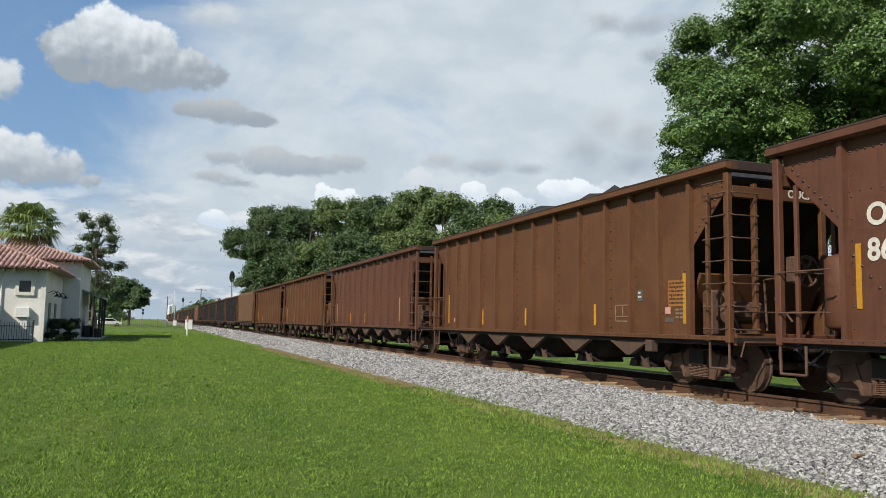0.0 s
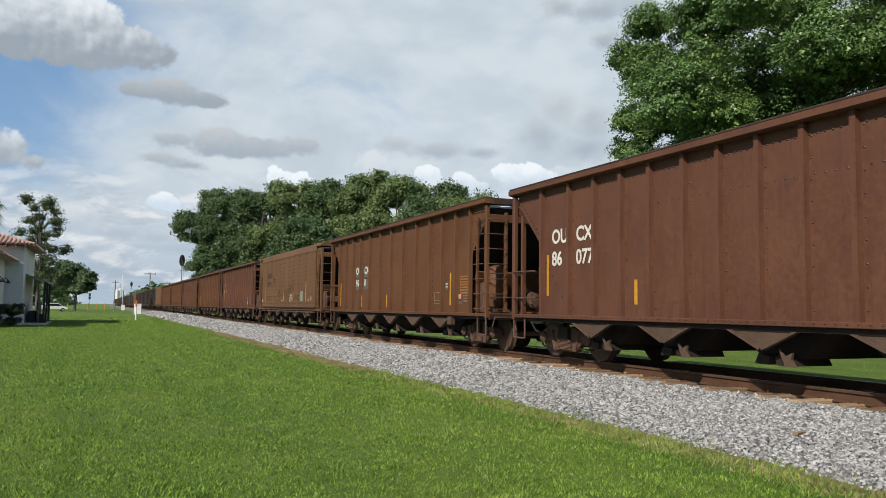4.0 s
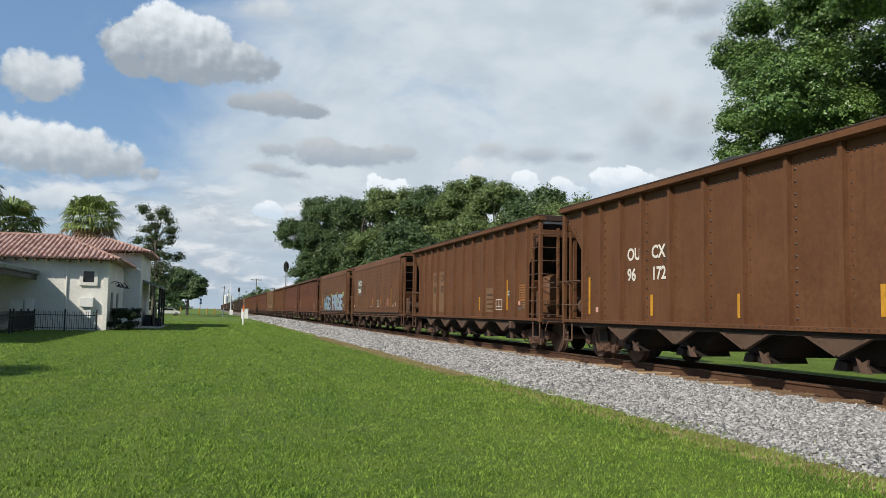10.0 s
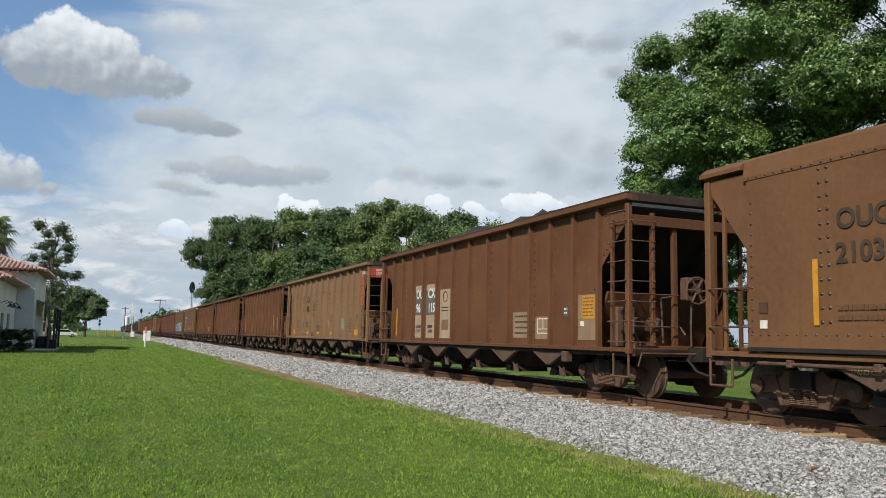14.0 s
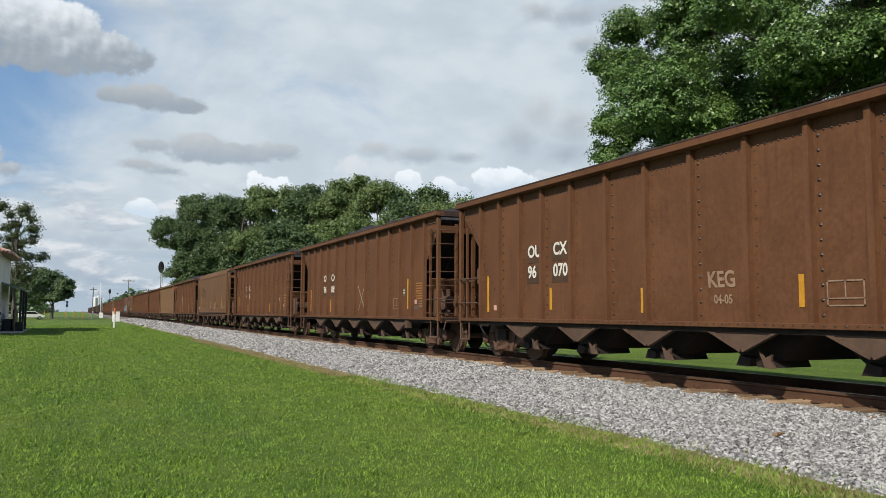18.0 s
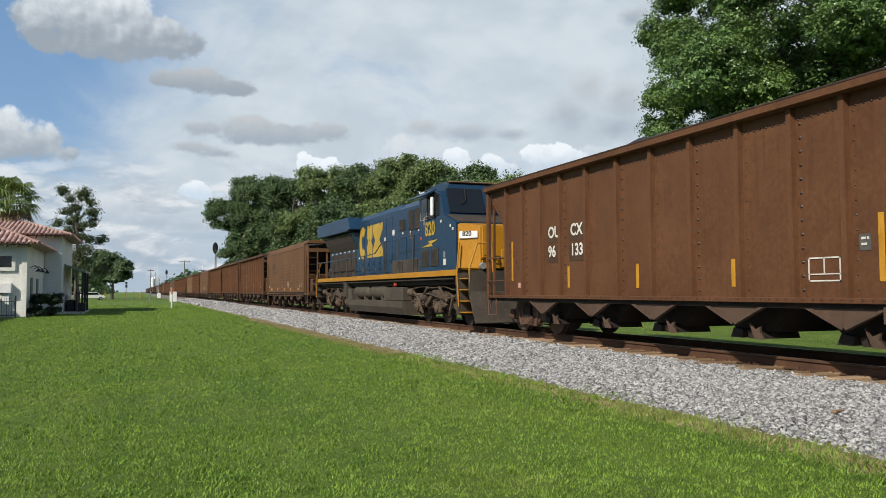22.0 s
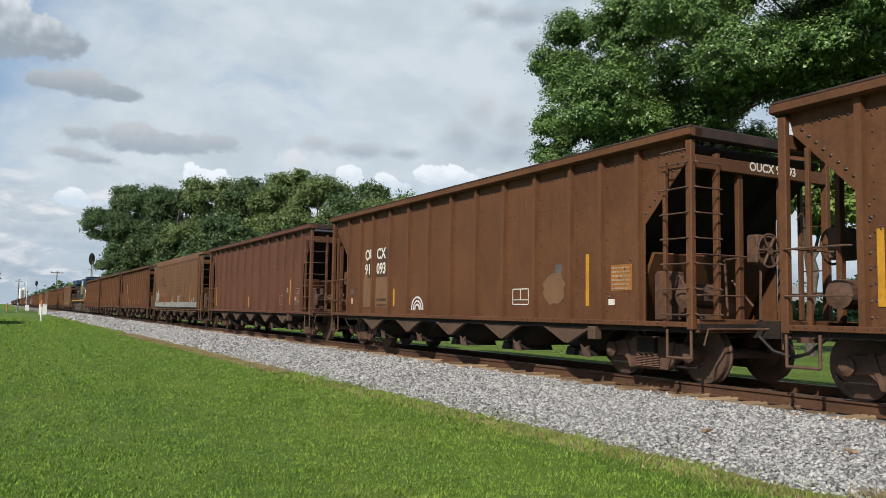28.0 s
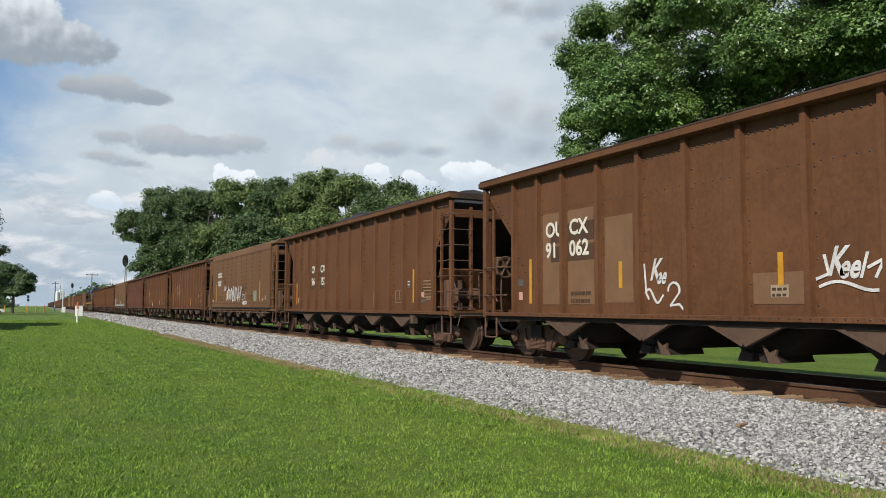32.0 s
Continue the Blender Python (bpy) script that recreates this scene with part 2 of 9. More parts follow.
# ---- materials ----
def surface(name, low, high, rough=0.7, metal=0.0, grain=9.0, stain=0.8, bump=0.15, bump_scale=40.0, streak=0.0, streak_colour=(0.05, 0.025, 0.015), vary=0.0, specular=0.4, relief=None, dust=0.0, dust_colour=(0.3, 0.25, 0.2), far=1.0):
    """Paint, rust, stone or wood: two scales of colour noise, optional vertical streaks and dust, and a fine bump."""
    m = bpy.data.materials.new(name)
    m.use_nodes = True
    tree = m.node_tree
    n = Net(tree)
    bsdf = tree.nodes["Principled BSDF"]
    at = n.node("ShaderNodeTexCoord").outputs["Object"]
    fine = n.noise(at, grain, 5.0, 0.6)
    broad = n.noise(at, stain, 3.0, 0.55, 0.4)
    fac = n.math("ADD", n.math("MULTIPLY", fine, 0.5), n.math("MULTIPLY", broad, 0.5))
    if vary:
        info = n.node("ShaderNodeObjectInfo").outputs["Random"]
        fac = n.math("ADD", fac, n.math("MULTIPLY", n.math("SUBTRACT", info, 0.5), vary))
    colour = n.mix(n.ramp(fac, 0.32, 0.68), low, high)
    if streak:
        squeeze = n.node("ShaderNodeMapping")
        squeeze.inputs["Scale"].default_value = (5.0, 5.0, 0.22)
        tree.links.new(at, squeeze.inputs[0])
        run = n.ramp(n.noise(squeeze.outputs[0], 2.2, 5.0, 0.6), 0.52, 0.72)
        colour = n.mix(n.math("MULTIPLY", run, streak), colour, streak_colour)
    if dust:
        patch = n.ramp(n.noise(at, 0.55, 5.0, 0.65, 0.8), 0.5, 0.75)
        colour = n.mix(n.math("MULTIPLY", patch, dust), colour, dust_colour)
    tree.links.new(colour, bsdf.inputs["Base Color"])
    tree.links.new(n.ramp(fine, 0.3, 0.7, rough - 0.1, min(1.0, rough + 0.1)), bsdf.inputs["Roughness"])
    bsdf.inputs["Metallic"].default_value = metal
    bsdf.inputs["Specular IOR Level"].default_value = specular
    if bump:
        b = n.node("ShaderNodeBump", in_Strength=bump, in_Distance=0.02)
        tree.links.new(n.noise(at, bump_scale, 4.0, 0.6), b.inputs["Height"])
        tree.links.new(b.outputs[0], bsdf.inputs["Normal"])
    return m


def leaf_material(name, low, high, warm=(0.10, 0.12, 0.02), rough=0.5, thin=0.24, scale=0.35, gloss=0.45):
    m = bpy.data.materials.new(name)
    m.use_nodes = True
    tree = m.node_tree
    n = Net(tree)
    bsdf = tree.nodes["Principled BSDF"]
    isle = n.node("ShaderNodeNewGeometry").outputs["Random Per Island"]
    at = n.node("ShaderNodeTexCoord").outputs["Object"]
    broad = n.noise(at, scale, 3.0)
    colour = n.mix(isle, low, high)
    colour = n.mix(n.ramp(broad, 0.5, 0.72, 0.0, 0.5), colour, warm)
    tree.links.new(colour, bsdf.inputs["Base Color"])
    bsdf.inputs["Roughness"].default_value = rough
    bsdf.inputs["Specular IOR Level"].default_value = gloss
    glow = n.node("ShaderNodeBsdfTranslucent")
    tree.links.new(colour, glow.inputs[0])
    both = n.node("ShaderNodeMixShader", in_Fac=thin)
    tree.links.new(bsdf.outputs[0], both.inputs[1])
    tree.links.new(glow.outputs[0], both.inputs[2])
    tree.links.new(both.outputs[0], tree.nodes["Material Output"].inputs[0])
    return m


def plain(name, colour, rough=0.5, metal=0.0, emit=0.0):
    m = bpy.data.materials.new(name)
    m.use_nodes = True
    b = m.node_tree.nodes["Principled BSDF"]
    b.inputs["Base Color"].default_value = (*colour, 1)
    b.inputs["Roughness"].default_value, b.inputs["Metallic"].default_value = rough, metal
    if emit:
        b.inputs["Emission Color"].default_value, b.inputs["Emission Strength"].default_value = (*colour, 1), emit
    return m


def ground_material():
    """Mown lawn: patches, dry tufts towards the ballast, fine blades as relief."""
    m = bpy.data.materials.new("lawn")
    m.use_nodes = True
    tree = m.node_tree
    n = Net(tree)
    bsdf = tree.nodes["Principled BSDF"]
    at = n.node("ShaderNodeTexCoord").outputs["Object"]
    patch = n.noise(at, 0.35, 5.0, 0.6, 0.6)
    tuft = n.noise(at, 5.0, 4.0, 0.65)
    blade = n.noise(at, 60.0, 3.0, 0.7)
    stripes = n.node("ShaderNodeMapping")
    stripes.inputs["Scale"].default_value = (1.2, 0.05, 1.0)
    tree.links.new(at, stripes.inputs[0])
    mow = n.noise(stripes.outputs[0], 1.0, 2.0)
    fac = n.math("ADD", n.math("MULTIPLY", patch, 0.45), n.math("MULTIPLY", tuft, 0.3))
    fac = n.math("ADD", fac, n.math("MULTIPLY", mow, 0.45))
    colour = n.mix(n.ramp(fac, 0.46, 0.72), (0.098, 0.172, 0.021), (0.190, 0.262, 0.038))
    colour = n.mix(n.ramp(blade, 0.35, 0.6, 0.0, 0.7), colour, (0.045, 0.092, 0.012))
    split = n.node("ShaderNodeSeparateXYZ")
    tree.links.new(at, split.inputs[0])
    edge = n.ramp(n.math("ADD", split.outputs[0], n.math("MULTIPLY", n.math("SUBTRACT", n.noise(at, 0.8, 4.0), 0.5), 1.6)), 5.55, 6.25)
    beyond = n.ramp(split.outputs[0], 14.0, 15.0, 1.0, 0.0)
    dry = n.math("MULTIPLY", n.math("MULTIPLY", edge, beyond), n.ramp(tuft, 0.3, 0.62, 0.35, 0.95))
    colour = n.mix(dry, colour, (0.27, 0.225, 0.095))
    tree.links.new(colour, bsdf.inputs["Base Color"])
    bsdf.inputs["Roughness"].default_value = 0.8
    bsdf.inputs["Specular IOR Level"].default_value = 0.25
    b = n.node("ShaderNodeBump", in_Strength=0.9, in_Distance=0.04)
    tree.links.new(n.math("ADD", blade, n.math("MULTIPLY", tuft, 0.8)), b.inputs["Height"])
    tree.links.new(b.outputs[0], bsdf.inputs["Normal"])
    return m


LAWN = ground_material()
BLADE = leaf_material("grass_blade", (0.050, 0.122, 0.015), (0.285, 0.415, 0.068), (0.28, 0.33, 0.075), 0.7, 0.15, 0.55, 0.15)
DRY_BLADE = leaf_material("dry_grass_blade", (0.24, 0.185, 0.085), (0.44, 0.35, 0.19), (0.26, 0.24, 0.10))
BROWN = surface("brown_car_paint", (0.082, 0.0350, 0.0155), (0.134, 0.0590, 0.0260), 0.66, grain=14, stain=0.7, bump=0.08, bump_scale=30, streak=0.34, streak_colour=(0.056, 0.024, 0.0120), dust=0.3, dust_colour=(0.150, 0.073, 0.037), specular=0.25)
RED_BROWN = surface("red_brown_car_paint", (0.080, 0.0305, 0.0155), (0.126, 0.0495, 0.0255), 0.66, grain=14, stain=0.7, bump=0.06, bump_scale=30, streak=0.42, streak_colour=(0.056, 0.022, 0.0135), dust=0.2, dust_colour=(0.13, 0.066, 0.038))
OLIVE_BROWN = surface("olive_brown_car_paint", (0.104, 0.050, 0.0215), (0.148, 0.073, 0.0320), 0.64, grain=12, stain=0.5, bump=0.06, bump_scale=30, streak=0.28, streak_colour=(0.090, 0.043, 0.021), dust=0.35, dust_colour=(0.19, 0.10, 0.052), specular=0.25)
TAN = surface("tan_car_paint", (0.150, 0.086, 0.040), (0.205, 0.120, 0.058), 0.65, grain=12, stain=0.6, bump=0.06, streak=0.5, streak_colour=(0.125, 0.068, 0.034), dust=0.4, dust_colour=(0.14, 0.078, 0.042))
# coal grime, taken down to near-black so the colour also carries underbody shade
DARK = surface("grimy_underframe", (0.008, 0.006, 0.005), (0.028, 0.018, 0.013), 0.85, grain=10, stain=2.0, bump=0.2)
GUSSET = surface("brown_grey_hopper_plate", (0.065, 0.039, 0.026), (0.105, 0.064, 0.042), 0.7, grain=10, stain=1.6, bump=0.1, streak=0.4, streak_colour=(0.05, 0.03, 0.02))
STEEL = surface("dusty_cast_steel", (0.058, 0.031, 0.020), (0.128, 0.070, 0.045), 0.75, grain=12, stain=2.5, bump=0.15)
RAIL_STEEL = surface("rusty_rail", (0.048, 0.023, 0.012), (0.098, 0.046, 0.023), 0.8, grain=18, stain=1.5, bump=0.1)
RAIL_TOP = surface("polished_rail_head", (0.2, 0.16, 0.13), (0.34, 0.29, 0.25), 0.35, 0.9, grain=25, stain=1.5, bump=0.02)
TIE_WOOD = surface("weathered_tie", (0.16, 0.10, 0.055), (0.36, 0.25, 0.15), 0.9, grain=25, stain=1.6, bump=0.4, bump_scale=30, vary=0.4)
STONE = surface("ballast_stone", (0.10, 0.098, 0.098), (0.33, 0.325, 0.325), 0.85, grain=6.0, stain=14.0, bump=0.2, bump_scale=90)
BALLAST_BED = surface("ballast_bed", (0.060, 0.055, 0.050), (0.27, 0.255, 0.24), 0.9, grain=30, stain=14, bump=1.0, bump_scale=22)
COAL = surface("coal", (0.008, 0.008, 0.009), (0.035, 0.033, 0.033), 0.7, grain=20, stain=4, bump=1.0, bump_scale=14)
YELLOW = surface("yellow_reflector_stripe", (0.38, 0.175, 0.012), (0.52, 0.26, 0.022), 0.5, grain=20, stain=3, bump=0.0)
WHITE = surface("white_stencil_paint", (0.50, 0.46, 0.40), (0.68, 0.65, 0.58), 0.7, grain=25, stain=3, bump=0.0)
FADED = surface("faded_stencil_paint", (0.19, 0.12, 0.08), (0.30, 0.2, 0.13), 0.7, grain=25, stain=5, bump=0.0)
BLACK_INK = surface("black_stencil_paint", (0.030, 0.020, 0.013), (0.060, 0.040, 0.025), 0.7, grain=25, stain=5, bump=0.0)
MURAL_BLACK = surface("black_spray", (0.012, 0.011, 0.011), (0.03, 0.028, 0.027), 0.6, grain=25, stain=5, bump=0.0)
SOOT = surface("sooty_top_steel", (0.018, 0.012, 0.010), (0.060, 0.034, 0.024), 0.8, grain=9, stain=1.8, bump=0.12)
ORANGE_TAG = surface("orange_data_panel", (0.22, 0.088, 0.02), (0.33, 0.135, 0.03), 0.6, grain=25, stain=4, bump=0.0)
RED_PAINT = surface("red_end_paint", (0.36, 0.04, 0.02), (0.52, 0.07, 0.035), 0.6, grain=15, stain=1.5, bump=0.03, streak=0.3)
GREEN_TAG = surface("green_data_panel", (0.10, 0.16, 0.12), (0.18, 0.25, 0.19), 0.6, grain=25, stain=4, bump=0.0)
GREY_SILL = surface("galvanised_side_sill", (0.22, 0.22, 0.21), (0.36, 0.36, 0.34), 0.5, 0.3, grain=12, stain=2, bump=0.05, streak=0.4)
LOCO_BLUE = surface("faded_blue_loco_paint", (0.0065, 0.027, 0.060), (0.012, 0.042, 0.086), 0.42, grain=12, stain=0.6, bump=0.03, streak=0.3, streak_colour=(0.022, 0.034, 0.045), dust=0.25, dust_colour=(0.022, 0.04, 0.062))
LOCO_YELLOW = surface("yellow_loco_paint", (0.34, 0.150, 0.007), (0.44, 0.205, 0.012), 0.45, grain=12, stain=0.8, bump=0.03, streak=0.15, streak_colour=(0.3, 0.14, 0.02))
LOGO_YELLOW = surface("lemon_yellow_mark_paint", (0.36, 0.225, 0.018), (0.48, 0.31, 0.035), 0.5, grain=12, stain=0.8, bump=0.03, streak=0.35, streak_colour=(0.2, 0.13, 0.03))
LOCO_GREY = surface("dusty_grey_loco_frame", (0.030, 0.025, 0.019), (0.066, 0.053, 0.040), 0.75, grain=10, stain=1.2, bump=0.1, streak=0.4, streak_colour=(0.10, 0.075, 0.05), dust=0.4, dust_colour=(0.10, 0.078, 0.055))
TANK_GREY = surface("olive_grey_fuel_tank", (0.044, 0.036, 0.024), (0.080, 0.066, 0.045), 0.7, grain=8, stain=1.0, bump=0.06, streak=0.5, streak_colour=(0.12, 0.10, 0.075))
LOCO_TRUCK = surface("grimy_loco_truck", (0.034, 0.024, 0.016), (0.115, 0.080, 0.053), 0.85, grain=7, stain=2.2, bump=0.3, dust=0.6, dust_colour=(0.16, 0.115, 0.078))
LOCO_WHEEL = surface("dark_loco_wheel", (0.014, 0.011, 0.009), (0.045, 0.033, 0.024), 0.7, 0.2, grain=12, stain=3, bump=0.1)
LOUVRE = surface("dusty_radiator_grille", (0.022, 0.018, 0.016), (0.06, 0.049, 0.038), 0.8, grain=18, stain=3, bump=0.1)
BARK = surface("oak_bark", (0.05, 0.042, 0.034), (0.14, 0.12, 0.10), 0.9, grain=6, stain=1.5, bump=0.6, bump_scale=9)
STUCCO = surface("white_stucco", (0.60, 0.59, 0.54), (0.74, 0.73, 0.68), 0.9, grain=8, stain=0.5, bump=0.3, bump_scale=50, streak=0.12, streak_colour=(0.4, 0.38, 0.34))
CLAY = surface("terracotta_tile", (0.30, 0.175, 0.14), (0.50, 0.34, 0.29), 0.8, grain=5, stain=1.5, bump=0.15, vary=0.5)
IRON = surface("black_iron", (0.012, 0.012, 0.013), (0.03, 0.03, 0.03), 0.5, grain=15, stain=3, bump=0.05)
GREEN_ROOF = surface("green_grey_metal_roof", (0.10, 0.13, 0.12), (0.2, 0.24, 0.22), 0.45, 0.3, grain=10, stain=1.5, bump=0.05)
GLASS_DARK = plain("dark_window_glass", (0.012, 0.014, 0.016), 0.08)
OAK_LEAF = leaf_material("oak_leaf", (0.034, 0.080, 0.024), (0.190, 0.310, 0.085), (0.15, 0.23, 0.05), 0.40)
FAR_LEAF = leaf_material("tree_line_leaf", (0.030, 0.060, 0.023), (0.120, 0.190, 0.066), (0.12, 0.16, 0.06))
WOOD_LEAF = leaf_material("pale_woodland_leaf", (0.070, 0.115, 0.036), (0.200, 0.270, 0.090), (0.18, 0.21, 0.08))
BARE_TWIG = surface("grey_bare_twig", (0.22, 0.205, 0.185), (0.36, 0.34, 0.31), 0.9, grain=8, stain=2)
PALM_LEAF = leaf_material("palm_leaf", (0.05, 0.10, 0.022), (0.26, 0.34, 0.09), (0.20, 0.20, 0.06))
PALM_DEAD = surface("dead_palm_skirt", (0.14, 0.09, 0.05), (0.28, 0.19, 0.10), 0.9, grain=8, stain=2)
HEDGE_LEAF = leaf_material("hedge_leaf", (0.012, 0.022, 0.01), (0.04, 0.06, 0.02), (0.03, 0.045, 0.015))
WHITE_PAINT = surface("white_paint", (0.66, 0.66, 0.64), (0.8, 0.8, 0.78), 0.5, grain=12, stain=2, bump=0.02)
ORANGE = surface("orange_marker", (0.62, 0.13, 0.03), (0.75, 0.2, 0.05), 0.5, grain=12, stain=2, bump=0.02)
CONCRETE = surface("concrete", (0.34, 0.33, 0.31), (0.48, 0.46, 0.43), 0.9, grain=10, stain=1.0, bump=0.2)
ASPHALT = surface("asphalt", (0.045, 0.045, 0.045), (0.075, 0.073, 0.07), 0.9, grain=20, stain=1.0, bump=0.3)


# ---- mesh tools ----
def part(name, bm, material, parent=None, label="", at=None, smooth=False):
    """Links a bmesh as one mesh object, under a thing where one is given."""
    me = bpy.data.meshes.new(name)
    bm.to_mesh(me)
    bm.free()
    return dress(name, me, material, parent, label, at, smooth)


def dress(name, me, material, parent=None, label="", at=None, smooth=False):
    for m in material if isinstance(material, (list, tuple)) else (material,):
        if m.name not in me.materials:
            me.materials.append(m)
    if smooth:
        me.polygons.foreach_set("use_smooth", [True] * len(me.polygons))
    ob = new(name, me)
    if parent is not None:
        ob.parent = parent
    if at is not None:
        ob.matrix_basis = at if isinstance(at, Matrix) else Matrix.Translation(at)
    if label:
        ob["label"] = label
    return ob


def thing(name, label, category, at=(0, 0, 0), group="", kind=""):
    ob = new(name)
    ob.empty_display_size = 0.2
    ob.matrix_basis = at if isinstance(at, Matrix) else Matrix.Translation(at)
    return tagged(ob, label, category, group, kind)


def box(bm, x0, x1, y0, y1, z0, z1):
    v = [bm.verts.new(p) for p in ((x0, y0, z0), (x1, y0, z0), (x1, y1, z0), (x0, y1, z0), (x0, y0, z1), (x1, y0, z1), (x1, y1, z1), (x0, y1, z1))]
    for f in ((3, 2, 1, 0), (4, 5, 6, 7), (0, 1, 5, 4), (1, 2, 6, 5), (2, 3, 7, 6), (3, 0, 4, 7)):
        bm.faces.new([v[i] for i in f])
    return v


def cube(x0, x1, y0, y1, z0, z1, bevel=0.0):
    bm = bmesh.new()
    box(bm, x0, x1, y0, y1, z0, z1)
    if bevel:
        bmesh.ops.bevel(bm, geom=bm.edges[:], offset=bevel, segments=1, affect="EDGES")
    return bm


def prism(bm, outline, axis, a, b):
    """An outline of two coordinates, drawn out along an axis from a to b."""
    def at(p, d):
        u, w = p
        return {"x": (d, u, w), "y": (u, d, w), "z": (u, w, d)}[axis]
    low = [bm.verts.new(at(p, a)) for p in outline]
    high = [bm.verts.new(at(p, b)) for p in outline]
    bm.faces.new(low)
    bm.faces.new(high[::-1])
    k = len(outline)
    for i in range(k):
        bm.faces.new((low[i], high[i], high[(i + 1) % k], low[(i + 1) % k]))
    return bm


def solid(outline, axis, a, b, bevel=0.0):
    bm = prism(bmesh.new(), outline, axis, a, b)
    bmesh.ops.recalc_face_normals(bm, faces=bm.faces[:])
    if bevel:
        bmesh.ops.bevel(bm, geom=bm.edges[:], offset=bevel, segments=1, affect="EDGES")
    return bm


def rod(bm, p, q, r, r2=None, sides=8):
    """A round bar from p to q."""
    p, q = Vector(p), Vector(q)
    d = q - p
    turn = d.to_track_quat("Z", "Y").to_matrix()
    r2 = r if r2 is None else r2
    rings = []
    for c, rad in ((p, r), (q, r2)):
        rings.append([bm.verts.new(c + turn @ Vector((rad * math.cos(a), rad * math.sin(a), 0))) for a in (2 * math.pi * i / sides for i in range(sides))])
    for i in range(sides):
        bm.faces.new((rings[0][i], rings[0][(i + 1) % sides], rings[1][(i + 1) % sides], rings[1][i]))
    bm.faces.new(rings[0][::-1])
    bm.faces.new(rings[1])
    return bm


def pipe(points, r, sides=6):
    bm = bmesh.new()
    for p, q in zip(points, points[1:]):
        rod(bm, p, q, r, sides=sides)
    return bm


def lathe(profile, axis="x", sides=24):
    """Turns (along, radius) pairs round an axis."""
    bm = bmesh.new()
    rings = []
    for d, r in profile:
        ring = []
        for i in range(sides):
            a = 2 * math.pi * i / sides
            c, s = r * math.cos(a), r * math.sin(a)
            ring.append(bm.verts.new({"x": (d, c, s), "y": (c, d, s), "z": (c, s, d)}[axis]))
        rings.append(ring)
    for r0, r1 in zip(rings, rings[1:]):
        for i in range(sides):
            bm.faces.new((r0[i], r0[(i + 1) % sides], r1[(i + 1) % sides], r1[i]))
    bm.faces.new(rings[0][::-1])
    bm.faces.new(rings[-1])
    bmesh.ops.recalc_face_normals(bm, faces=bm.faces[:])
    return bm


def from_arrays(name, verts, faces, loops=3):
    """A mesh from numpy arrays of equal faces."""
    me = bpy.data.meshes.new(name)
    me.vertices.add(len(verts))
    me.vertices.foreach_set("co", np.asarray(verts, np.float32).ravel())
    faces = np.asarray(faces, np.int32)
    me.loops.add(faces.size)
    me.loops.foreach_set("vertex_index", faces.ravel())
    me.polygons.add(len(faces))
    me.polygons.foreach_set("loop_start", np.arange(0, faces.size, faces.shape[1], dtype=np.int32))
    me.update(calc_edges=True)
    me.validate()
    return me


def words(text, size, name="lettering"):
    """Raised letters in the built-in font, lying in the plane that faces -x; returns a mesh."""
    curve = bpy.data.curves.new(name, "FONT")
    curve.body, curve.size, curve.resolution_u = text, size, 4
    curve.align_x, curve.align_y = "LEFT", "BOTTOM"
    curve.offset = 0.028 * size
    ob = bpy.data.objects.new(name, curve)
    me = bpy.data.meshes.new_from_object(ob)
    bpy.data.objects.remove(ob)
    # letters read towards -y when seen from -x
    me.transform(Matrix(((0, 0, -1, 0), (-1, 0, 0, 0), (0, 1, 0, 0), (0, 0, 0, 1))))
    return me


RNG = np.random.default_rng(7)


# ---- ground and track ----
TRACK_X, RAIL_Z, SIDE_X = 10.4, 0.43, 8.8


def make_ground():
    bm = bmesh.new()
    xs = [-900, -300, -120, -60, -40, -30] + [i for i in range(-24, 25)] + [30, 40, 60, 120, 300, 900]
    ys = [-800, -300, -120, -60, -40, -20] + [i * 2 for i in range(-5, 31)] + [70, 90, 120, 160, 240, 400, 800, 2500]
    grid = {}
    for i, x in enumerate(xs):
        for j, y in enumerate(ys):
            near = abs(x) < 25 and -10 <= y <= 60
            h = 0.006 * (noise.noise((x * 0.13, y * 0.13, 0)) if near else 0)
            if x > 4.5 and x < 18:
                h *= 0.2
            grid[i, j] = bm.verts.new((x, y, h))
    for i in range(len(xs) - 1):
        for j in range(len(ys) - 1):
            bm.faces.new((grid[i, j], grid[i + 1, j], grid[i + 1, j + 1], grid[i, j + 1]))
    tagged(part("ground", bm, LAWN, smooth=True), "mown green lawn with dry patches beside the line", "lawn", kind="structure")


BED = ((6.05, -0.03), (6.7, 0.03), (7.6, 0.10), (8.6, 0.20), (9.0, 0.235), (11.8, 0.235), (12.2, 0.20), (13.6, 0.02), (14.2, -0.04))


def bed_height(x):
    return float(np.interp(x, [p[0] for p in BED], [p[1] for p in BED]))


def make_bed():
    bm = bmesh.new()
    ys = [-560, -300] + [-60 + 4 * i for i in range(40)] + [100 + 40 * i for i in range(40)]
    rows = []
    for y in ys:
        wob = 0.28 * noise.noise((0.0, y * 0.21, 3.0)) + 0.12 * noise.noise((5.0, y * 0.9, 3.0))
        rows.append([bm.verts.new((x + (wob if k < 2 else 0), y, z)) for k, (x, z) in enumerate(BED)])
    for a, b in zip(rows, rows[1:]):
        for i in range(len(BED) - 1):
            bm.faces.new((a[i], a[i + 1], b[i + 1], b[i]))
    tagged(part("track_bed", bm, BALLAST_BED), "bed of grey crushed stone under the track", "ballast", kind="structure")


